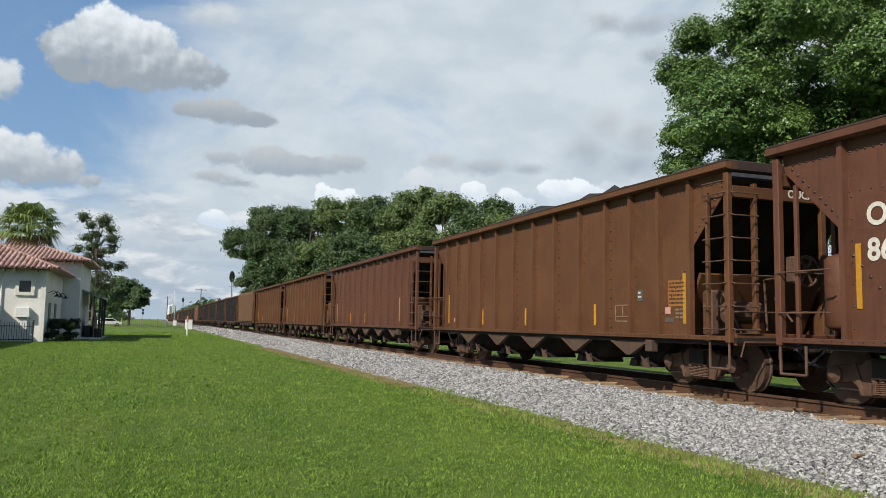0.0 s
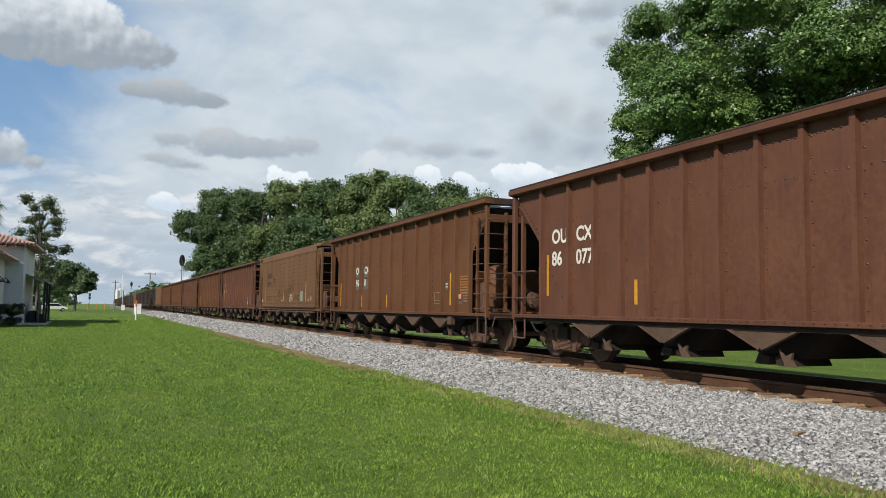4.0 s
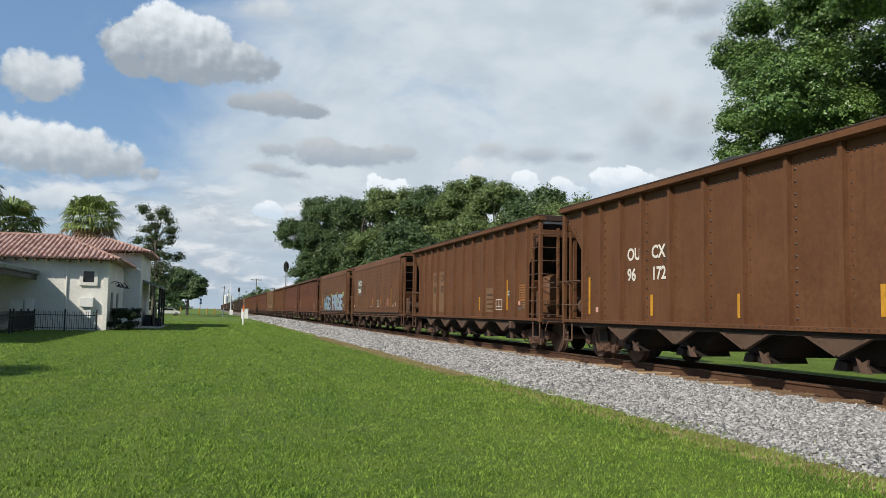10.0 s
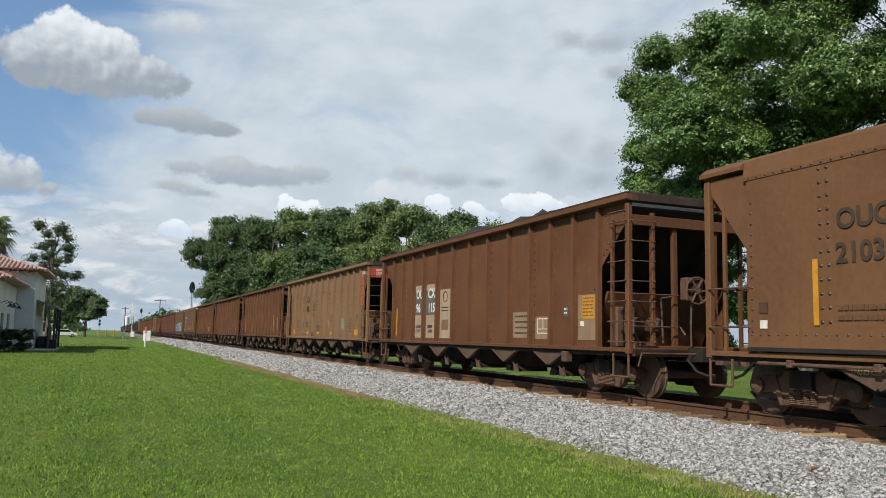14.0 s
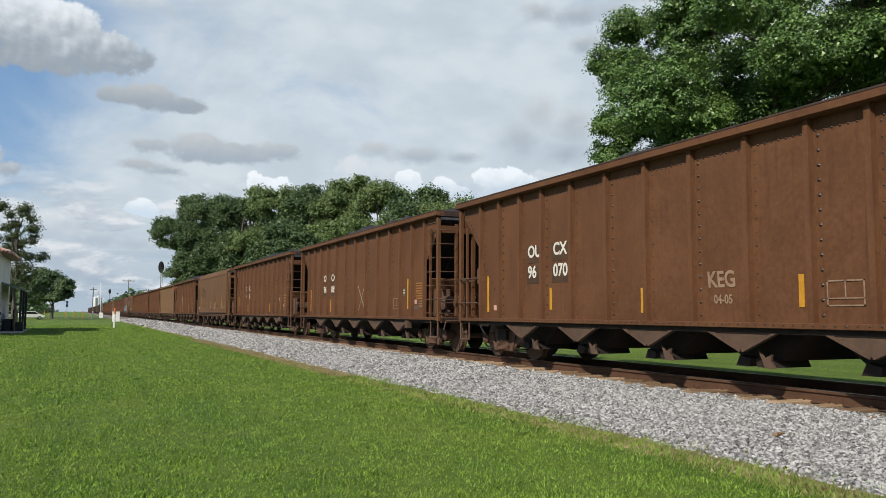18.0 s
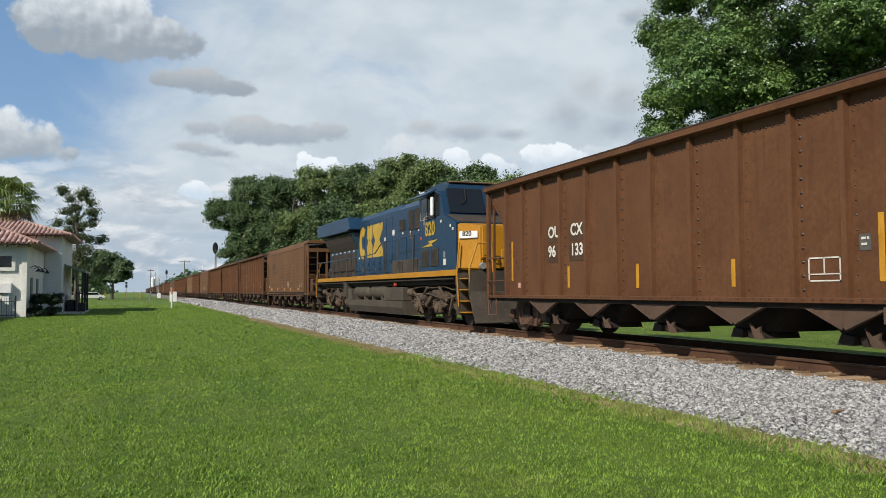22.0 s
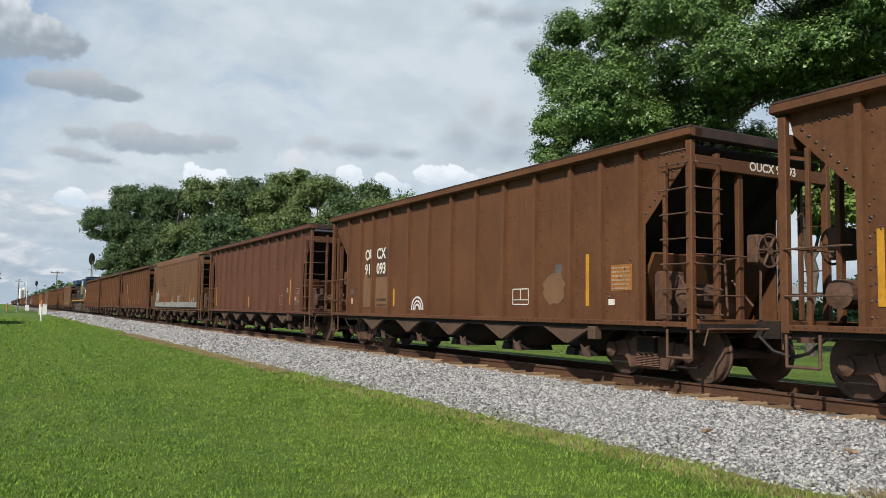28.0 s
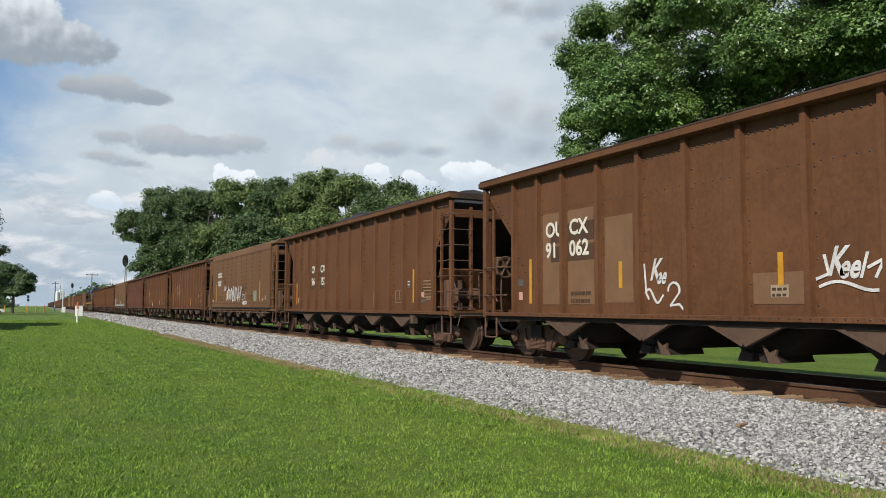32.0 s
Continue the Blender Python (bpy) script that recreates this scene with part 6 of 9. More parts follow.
# ---- trees ----
def leaf_cloud(blobs, count, size, spread, seed, core=0.10, free=0.38):
    """Leaves in rounded sprays round the shells of the crown's lobes, facing outward and up; larger ones close the inside."""
    rng = np.random.default_rng(seed)
    broken = []
    for c, r in blobs:
        for _ in range(5):
            d = rng.normal(size=3)
            d *= rng.uniform(0.35, 0.85) / np.linalg.norm(d)
            f = rng.uniform(0.36, 0.66)
            broken.append((tuple(np.array(c) + d * np.array(r)), (r[0] * f, r[1] * f, max(r[2] * f, r[0] * f * 0.7))))
    blobs = broken
    vol = np.array([b[1][0] * b[1][1] + b[1][0] * b[1][2] for b in blobs])
    per = np.maximum(1, (count * vol / vol.sum()).astype(int))
    pts, face, scale = [], [], []
    for (c, r), k in zip(blobs, per):
        clumps = max(6, k // 60)
        d = rng.normal(size=(clumps, 3))
        d /= np.linalg.norm(d, axis=1)[:, None]
        d[:, 2] = np.where(d[:, 2] < -0.35, d[:, 2] * 0.4, d[:, 2])
        reach = rng.uniform(0.25, 1.1, clumps) ** 0.5
        centre = np.array(c) + d * np.array(r) * reach[:, None]
        own = rng.uniform(0.55, 1.35, clumps) * spread
        idx = rng.integers(0, clumps, k)
        way = rng.normal(size=(k, 3))
        way /= np.linalg.norm(way, axis=1)[:, None]
        way[:, 2] = np.where(way[:, 2] < -0.5, -way[:, 2], way[:, 2])
        off = way * (rng.random(k) ** 0.5 * own[idx] * 1.35)[:, None] * (1.0, 1.0, 0.85)
        pts.append(centre[idx] + off)
        face.append(way * 0.7 + d[idx] * 0.45 + np.array((0, 0, 0.35)) + rng.normal(size=(k, 3)) * free)
        scale.append(np.ones(k))
        inside = int(k * core)
        q = rng.normal(size=(inside, 3))
        q *= (rng.random(inside) ** 0.33 * 0.62 / np.linalg.norm(q, axis=1))[:, None]
        pts.append(np.array(c) + q * np.array(r))
        face.append(rng.normal(size=(inside, 3)))
        scale.append(np.full(inside, 2.0))
    p, nrm, big = np.concatenate(pts), np.concatenate(face), np.concatenate(scale)
    k = len(p)
    nrm /= np.linalg.norm(nrm, axis=1)[:, None]
    a = np.cross(nrm, rng.normal(size=(k, 3)))
    a /= np.linalg.norm(a, axis=1)[:, None]
    b = np.cross(nrm, a)
    s = (size * big * rng.uniform(0.6, 1.3, k))[:, None]
    v = np.stack([p - a * s * 0.55, p + a * s * 0.4 + b * s * 0.42, p + a * s * 0.4 - b * s * 0.42], 1).reshape(-1, 3)
    f = np.arange(k * 3).reshape(-1, 3)
    return from_arrays("leaves", v, f)


def tree(name, label, at, trunk, blobs, count, size, spread, seed, leaf=None, bark=None, category="tree", group="", bare=0, limbs=14, free=0.38):
    """A tapered trunk, limbs to every lobe, and a crown of single leaves."""
    ob = thing(name, label, category, at, group)
    rng = np.random.default_rng(seed + 500)
    high, thick = trunk
    bm = bmesh.new()
    knots = [(0, 0, -0.2), (0.15 * thick, 0.1 * thick, high * 0.35), (0.2, -0.15, high * 0.7), (0.0, 0.1, high)]
    rad = [thick * 1.25, thick * 0.9, thick * 0.75, thick * 0.6]
    for i in range(3):
        rod(bm, knots[i], knots[i + 1], rad[i], rad[i + 1], 9)
    part("trunk", bm, bark or BARK, ob, "rough grey-brown trunk")
    for c, r in blobs[:limbs]:
        bm = bmesh.new()
        p = Vector((rng.uniform(-0.1, 0.1), rng.uniform(-0.1, 0.1), high * rng.uniform(0.6, 0.98)))
        q = Vector(c)
        mid = p.lerp(q, 0.5) + Vector((rng.uniform(-0.6, 0.6), rng.uniform(-0.6, 0.6), 0.15 * (q - p).length))
        rod(bm, p, mid, thick * 0.42, thick * 0.28, 7)
        rod(bm, mid, q, thick * 0.28, thick * 0.12, 6)
        for _ in range(5):
            d = Vector(rng.normal(size=3)) * 0.38
            e = q + Vector((d.x * r[0], d.y * r[1], abs(d.z) * r[2]))
            rod(bm, mid.lerp(q, rng.uniform(0.3, 1.0)), e, thick * 0.11, thick * 0.03, 5)
        part("limb", bm, bark or BARK, ob)
    crown = dress("crown", leaf_cloud(blobs, count, size, spread, seed, free=free), leaf or OAK_LEAF, ob, "crown of small green leaves")
    if bare:
        bm = bmesh.new()
        c, r = blobs[bare]
        for _ in range(90):
            p = Vector(c) + Vector(rng.normal(size=3)) * 0.5 * r[0]
            q = p + Vector((rng.normal() * 1.1, rng.normal() * 1.1, rng.uniform(0.2, 2.0)))
            rod(bm, p, q, 0.05, 0.02, 4)
            for _ in range(3):
                rod(bm, p.lerp(q, rng.uniform(0.2, 0.9)), q + Vector(rng.normal(size=3)) * 0.8, 0.03, 0.012, 3)
        part("bare_twig", bm, BARE_TWIG, ob, "grey leafless twigs")
    return ob


def polar(azimuth, far):
    a = radians(azimuth)
    return far * math.sin(a), far * math.cos(a)


def lobes(shape, seed, count=9, least=0.36, most=0.5):
    """Lobes of a broad crown: shape = (half width, bottom, top)."""
    rng = np.random.default_rng(seed)
    half, low, top = shape
    out = []
    for k in range(count):
        a = 2 * math.pi * k / count * 1.62 + rng.uniform(-0.4, 0.4)
        u = (k + 0.5) / count
        z = low + (top - low) * (0.25 + 0.6 * u)
        ring = half * 0.62 * math.sqrt(max(0.05, 1 - ((u - 0.3) / 0.85) ** 2)) if k else 0.0
        r = half * rng.uniform(least, most)
        out.append(((ring * math.cos(a), ring * math.sin(a), z), (r, r, min(r * 0.8, (top - low) * 0.28))))
    return out


def crown_lobes(half, low, top, seed, count=46):
    """A full rounded crown: many small lobes strewn over and inside an egg shape."""
    rng = np.random.default_rng(seed)
    out = []
    for k in range(count):
        a, u = rng.uniform(0, 2 * math.pi), rng.uniform(0.0, 1.0)
        z = low + (top - low) * (0.08 + 0.84 * u)
        ring = half * math.sqrt(max(0.02, 1 - ((u - 0.42) / 0.62) ** 2)) * rng.uniform(0.45, 1.0)
        r = half * rng.uniform(0.2, 0.36)
        out.append(((ring * math.cos(a), ring * math.sin(a), z), (r, r, r * rng.uniform(0.6, 0.9))))
    out.sort(key=lambda b: b[0][0] ** 2 + b[0][1] ** 2)
    return out


def big_oaks():
    x, y = polar(46.5, 45)
    # lobes as seen from the lawn: outward to the left, up, and low skirts
    side = Vector((math.cos(radians(46.5)), -math.sin(radians(46.5)), 0))
    to = Vector((x, y, 0)).normalized()

    def lobe(u, d, z, r, rz):
        p = side * u + to * d
        return (p.x, p.y, z), (r, r, rz)
    spec = [lobe(-4.2, 0, 14.8, 3.2, 2.4), lobe(-6.9, 0.5, 14.9, 2.5, 1.9), lobe(-2.4, -2.5, 17.0, 3.6, 2.8), lobe(1.0, -1, 20.3, 4.3, 3.6), lobe(2.6, -2, 19.4, 4.6, 3.6), lobe(0.5, -4, 14.6, 4.2, 3.0),
            lobe(-3.2, -4.0, 12.0, 3.6, 2.2), lobe(3.8, -3.0, 13.0, 3.4, 2.4), lobe(5.5, 1, 18.0, 4.4, 3.4), lobe(-6.3, -1.0, 9.4, 2.3, 1.6), lobe(-3.5, -3.0, 7.6, 3.0, 1.8), lobe(1.5, -4.5, 7.0, 3.2, 1.8), lobe(-5.0, -2.0, 6.0, 2.6, 2.0), lobe(-2.0, 3.0, 9.5, 4.0, 3.0), lobe(2.5, 3.0, 10.0, 4.0, 3.0), lobe(-4.0, 2.0, 4.0, 3.0, 2.0), lobe(2.0, -2.0, 4.0, 3.0, 2.0), lobe(1.8, 2.5, 23.5, 4.6, 3.0), lobe(-1.2, 1.0, 19.2, 2.8, 2.2), lobe(-4.9, 0.3, 11.2, 2.8, 2.0), lobe(-2.0, -3.0, 9.6, 3.2, 2.2), lobe(1.0, 0.5, 12.0, 4.0, 3.0), lobe(-4.6, -0.5, 8.2, 2.4, 1.8), lobe(-7.5, 0.0, 12.6, 2.0, 1.7), lobe(-7.8, 0.3, 15.8, 1.7, 1.5), lobe(-6.8, -0.5, 7.6, 1.8, 1.5), lobe(-7.2, 0.2, 10.6, 1.8, 1.5), lobe(-5.6, 0.0, 17.6, 2.2, 1.7)]
    tree("oak_tree", "tall dark green live oak behind the train", (x, y, 0), (9.0, 0.55), spec, 480000, 0.135, 0.40, 11)
    x, y = polar(61, 41)
    tree("oak_tree", "tall green oak with dark gaps in its crown", (x, y, 0), (8.0, 0.5), lobes((7.0, 6.0, 23.0), 3, 13), 230000, 0.17, 0.55, 12)
    x, y = polar(77, 42)
    tree("oak_tree", "tall green oak at the end of the row", (x, y, 0), (8.0, 0.5), lobes((7.0, 4.0, 22.0), 4, 12), 60000, 0.24, 0.55, 13)
    x, y = polar(53.5, 33)
    tree("young_tree", "lighter green young tree in front of the oaks", (x, y, 0), (4.5, 0.16), [((0, 0, 7.6), (1.7, 1.7, 1.6)), ((1.1, 0.5, 6.6), (1.5, 1.5, 1.2)), ((-1.1, -0.3, 6.6), (1.4, 1.4, 1.2)), ((0.4, -0.9, 5.4), (1.6, 1.6, 1.0))], 17000, 0.22, 0.42, 14, LIGHT_LEAF)
    x, y = polar(61.5, 31)
    tree("young_tree", "lighter green young tree in front of the oaks", (x, y, 0), (4.5, 0.16), [((0, 0, 8.4), (2.0, 2.0, 1.6)), ((1.4, -0.5, 7.2), (1.7, 1.7, 1.2)), ((-1.4, 0.7, 7.2), (1.6, 1.6, 1.2)), ((0, 0.3, 5.6), (1.8, 1.8, 1.1))], 18000, 0.22, 0.42, 15, LIGHT_LEAF)
    x, y = polar(34.5, 62)
    tree("young_tree", "yellow-green treetop behind the train", (x, y, 0), (6.0, 0.2), [((0, 0, 9.4), (2.2, 2.2, 1.6)), ((2.0, 0, 8.6), (1.8, 1.8, 1.2)), ((-1.8, 0.5, 7.6), (1.8, 1.8, 1.2)), ((0.3, -0.5, 7), (2.4, 2.4, 1.6))], 9000, 0.3, 0.5, 16, LIGHT_LEAF)
    x, y = polar(29.5, 80)
    tree("young_tree", "low green treetop behind the train", (x, y, 0), (6.0, 0.2), [((0, 0, 10.4), (2.2, 2.2, 1.8)), ((2.2, 0, 9.6), (1.8, 1.8, 1.2)), ((-2.2, 0.5, 9.4), (1.8, 1.8, 1.2)), ((0.3, -0.5, 8), (2.8, 2.8, 1.8))], 7000, 0.36, 0.55, 17, FAR_LEAF)
    for az, far, h, seed in ((40, 60, 3.2, 21), (47, 66, 3.6, 22), (55, 58, 3.0, 23), (63, 52, 3.4, 24), (34, 70, 3.0, 25), (70, 50, 3.2, 26)):
        x, y = polar(az, far)
        bush = thing("shrub", "dark green shrub behind the line", "shrub", (x, y, 0), "shrubs behind the line")
        part("stem", pipe([(0, 0, -0.1), (0.1, 0, h * 0.5)], 0.08), BARK, bush)
        dress("foliage", leaf_cloud([((0, 0, h * 0.5), (2.6, 2.0, h * 0.45)), ((2.4, 0.4, h * 0.4), (2.0, 1.6, h * 0.36)), ((-2.3, 0.2, h * 0.42), (2.0, 1.6, h * 0.38))], 5200, 0.3, 0.4, seed), OAK_LEAF, bush)


LIGHT_LEAF = leaf_material("young_leaf", (0.085, 0.15, 0.026), (0.22, 0.31, 0.07), (0.18, 0.21, 0.05))
PINE_LEAF = leaf_material("sparse_grey_green_leaf", (0.05, 0.075, 0.03), (0.11, 0.14, 0.06), (0.08, 0.09, 0.04))


def tree_line():
    """Woods along the far side of the line, their tops stepping up towards the viewer."""
    # azimuth, distance, half width of the crown, its bottom, lobe with bare twigs
    spec = ((7.25, 148, 3.9, 2.5, 0), (8.6, 140, 6.2, 2.5, 0), (10.4, 132, 6.0, 1, 0), (12.7, 126, 6.2, 1, 0), (15.2, 120, 6.2, 1, 0), (17.6, 114, 6.2, 1, 30),
            (20.2, 108, 5.8, 1, 30), (22.8, 103, 5.6, 1, 0), (25.2, 98, 5.2, 1, 0), (13.6, 104, 4.2, 1, 3))
    for k, (az, far, wide, low, bare) in enumerate(spec):
        x, y = polar(az, far)
        el = np.interp(az, (3.5, 4.8, 6, 7.8, 10.6, 12.6, 15.1, 17.1, 18.4, 20.4, 22.8, 24.4, 26), (6.0, 6.6, 7.4, 8.7, 8.4, 9.2, 9.5, 9.8, 10.0, 10.1, 9.4, 8.7, 7.8))
        top = 1.5 + far * math.tan(radians(el)) - 0.7
        if k == 9:
            top *= 0.74
        shape = crown_lobes(wide, low, top, 40 + k)
        if k == 0:
            # a long bough reaching out over the track
            shape += [((c[0] - 5.3, c[1], c[2]), r) for c, r in crown_lobes(3.1, 12.2, 18.2, 77, 16)]
        tree("woodland_tree", "broad dark green tree in the woods beside the line", (x, y, 0), (top * 0.45, 0.4), shape, 84000, 0.28, 0.85, 60 + k, WOOD_LEAF if k in (3, 5, 6, 8) else FAR_LEAF, group="woods beside the line", bare=bare, limbs=6, free=0.75)
    rng = np.random.default_rng(5)
    blobs = []
    for k in range(150):
        side = 1 if k % 3 else -1
        y = rng.uniform(260, 900)
        x = side * (rng.uniform(14, 24) + (y - 260) * 0.02 if side > 0 else rng.uniform(16, 30) + (y - 260) * 0.015)
        h = rng.uniform(4, 8) if side > 0 else rng.uniform(3.0, 6.5)
        blobs.append(((x, y, h * 0.55), (rng.uniform(4, 8), 6, h * 0.5)))
    for k in range(110):
        a = rng.uniform(-80, 95)
        if -9 < a < 7:
            continue
        x, y = polar(a, rng.uniform(190, 330))
        h = rng.uniform(8, 13)
        blobs.append(((x, y, h * 0.5), (8, 8, h * 0.5)))
    me = leaf_cloud(blobs, 60000, 1.3, 1.6, 99)
    tagged(dress("distant_woods", me, FAR_LEAF), "low dark woods along the horizon", "woods", kind="stuff")


def left_trees():
    x, y = polar(-3.7, 150)
    rng = np.random.default_rng(314)
    sprays = []
    for k in range(34):
        z = 4.5 + 14.0 * (k + 0.5) / 34
        reach = (4.4 if z < 16 else 3.0) * rng.uniform(0.15, 1.0)
        a = k * 2.4 + rng.uniform(-0.3, 0.3)
        r = rng.uniform(0.6, 1.25)
        sprays.append(((reach * math.cos(a), reach * math.sin(a), z + rng.uniform(-0.6, 0.6)), (r * 1.2, r * 1.2, r * 0.8)))
    tree("tall_tree", "tall sparse grey-green tree beyond the station", (x, y, 0), (15.0, 0.26), sprays, 17000, 0.25, 0.8, 31, PINE_LEAF, limbs=34, free=0.8)
    x, y = polar(-1.5, 175)
    tree("round_tree", "round-topped dark green tree by the road", (x, y, 0), (3.6, 0.3), [((0, 0, 6.2), (3.4, 3.0, 2.8)), ((-2.2, 0, 8.0), (2.4, 2.4, 2.2)), ((1.9, 0, 5.4), (2.2, 2.2, 2.2)), ((-3.2, 0, 5.0), (2.6, 2.4, 2.2)), ((-1.0, 0, 3.6), (3.4, 2.8, 1.8))], 22000, 0.42, 0.6, 32, FAR_LEAF)
    x, y = polar(-3.6, 190)
    tree("round_tree", "green tree beyond the parked car", (x, y, 0), (3.0, 0.3), [((0, 0, 6.2), (4.2, 3.0, 3.0)), ((-4.0, 0, 5.0), (3.4, 3.0, 2.6)), ((3.5, 0, 4.8), (2.8, 2.4, 2.2))], 10000, 0.45, 0.7, 33, PINE_LEAF)
    # trees out of view to the left whose shade lies on the lawn
    tree("shade_tree", "broad oak standing on the lawn beside the viewer", (-19, 12.5, 0), (5.0, 0.4), lobes((5.5, 4.5, 12.0), 9, 8), 9000, 0.42, 0.8, 35)
    tree("shade_tree", "broad oak standing on the lawn beside the viewer", (-28, 27.0, 0), (5.0, 0.4), lobes((6.0, 4.5, 13.0), 10, 8), 9000, 0.42, 0.8, 36)


def palm(at, high, reach, seed):
    rng = np.random.default_rng(seed)
    ob = thing("fan_palm", "tall fan palm with a skirt of dead fronds", "palm tree", at, "palms behind the station")
    bm = bmesh.new()
    for k in range(8):
        rod(bm, (0.05 * math.sin(k), 0, high * k / 8 - 0.1), (0.05 * math.sin(k + 1), 0, high * (k + 1) / 8), 0.24 - 0.008 * k, 0.23 - 0.008 * k, 10)
    part("trunk", bm, PALM_DEAD, ob)
    for k in range(42):
        up = k / 41
        a = k * 2.4 + rng.uniform(-0.2, 0.2)
        tilt = math.asin(max(-0.95, min(0.98, -0.62 + 1.58 * up + rng.uniform(-0.08, 0.08))))
        stem = reach * rng.uniform(0.48, 0.6)
        d = Vector((math.cos(a) * math.cos(tilt), math.sin(a) * math.cos(tilt), math.sin(tilt)))
        base = Vector((0, 0, high))
        hub = base + d * stem
        side = d.cross(Vector((0, 0, 1))).normalized()
        over = side.cross(d).normalized()
        bm = bmesh.new()
        rod(bm, base, hub, 0.03, 0.018, 4)
        fan = reach * rng.uniform(0.50, 0.64)
        for j in range(15):
            s = (j - 7) / 7 * 1.6
            ray = (d * math.cos(s) + side * math.sin(s)).normalized()
            tip = hub + ray * fan * (1 - 0.1 * abs(s)) - Vector((0, 0, 0.42 * fan * (0.4 + rng.random() * 0.9)))
            mid = hub + ray * fan * 0.6
            w = ray.cross(over).normalized() * fan * 0.062
            v = [bm.verts.new(q) for q in (hub, mid + w, tip, mid - w)]
            bm.faces.new(v)
        dead = up < 0.13
        part("dead_frond" if dead else "frond", bm, PALM_DEAD if dead else PALM_LEAF, ob)
    return ob


# ---- the small station ----
def wall_block(name, x0, x1, y0, y1, high, thick=0.25):
    bm = bmesh.new()
    box(bm, x0, x1, y0, y0 + thick, -0.1, high)
    box(bm, x0, x1, y1 - thick, y1, -0.1, high)
    box(bm, x0, x0 + thick, y0 + thick, y1 - thick, -0.1, high)
    box(bm, x1 - thick, x1, y0 + thick, y1 - thick, -0.1, high)
    return bm


def tile_mesh():
    """One barrel tile: a tapered half pipe, 0.44 m long."""
    bm = bmesh.new()
    rows = []
    for d, r in ((0.0, 0.125), (0.46, 0.105)):
        rows.append([[bm.verts.new((q * math.cos(a), d, q * math.sin(a))) for a in (math.pi * i / 6 for i in range(7))] for q in (r, r - 0.018)])
    for q in (0, 1):
        for i in range(6):
            bm.faces.new((rows[0][q][i], rows[0][q][i + 1], rows[1][q][i + 1], rows[1][q][i]))
    for e in (0, 1):
        for i in range(6):
            bm.faces.new((rows[e][0][i], rows[e][0][i + 1], rows[e][1][i + 1], rows[e][1][i]))
    bmesh.ops.recalc_face_normals(bm, faces=bm.faces[:])
    me = bpy.data.meshes.new("roof_tile")
    bm.to_mesh(me)
    bm.free()
    me.materials.append(CLAY)
    return me


def tile_slope(roof, me, p, along, up, width, length, inside, single, rng):
    """Courses of barrel tiles on a slope that starts at p; inside(u, v) tells whether the slope reaches there."""
    n = along.cross(up).normalized()
    frame_m = Matrix((along, up, n)).transposed().to_4x4()
    bm = None if single else bmesh.new()
    cols, rows = int(width / 0.29), int(length / 0.40) + 1
    for i in range(cols):
        for j in range(rows):
            u, v = (i + 0.5) * 0.29, j * 0.40 - 0.05
            if not inside(u, v + 0.2):
                continue
            m = Matrix.Translation(p + along * u + up * v + n * (0.02 + 0.006 * rng.random())) @ frame_m @ pose(0, 0, 0, 3.0, 0, rng.uniform(-2, 2))
            if single:
                child("roof_tile", me, roof, m)
            else:
                start = len(bm.verts)
                bm.from_mesh(me)
                bm.verts.ensure_lookup_table()
                bmesh.ops.transform(bm, matrix=m, verts=bm.verts[start:])
    if not single:
        tagged(part("roof_tiles", bm, CLAY_ISLE, roof), kind="stuff")


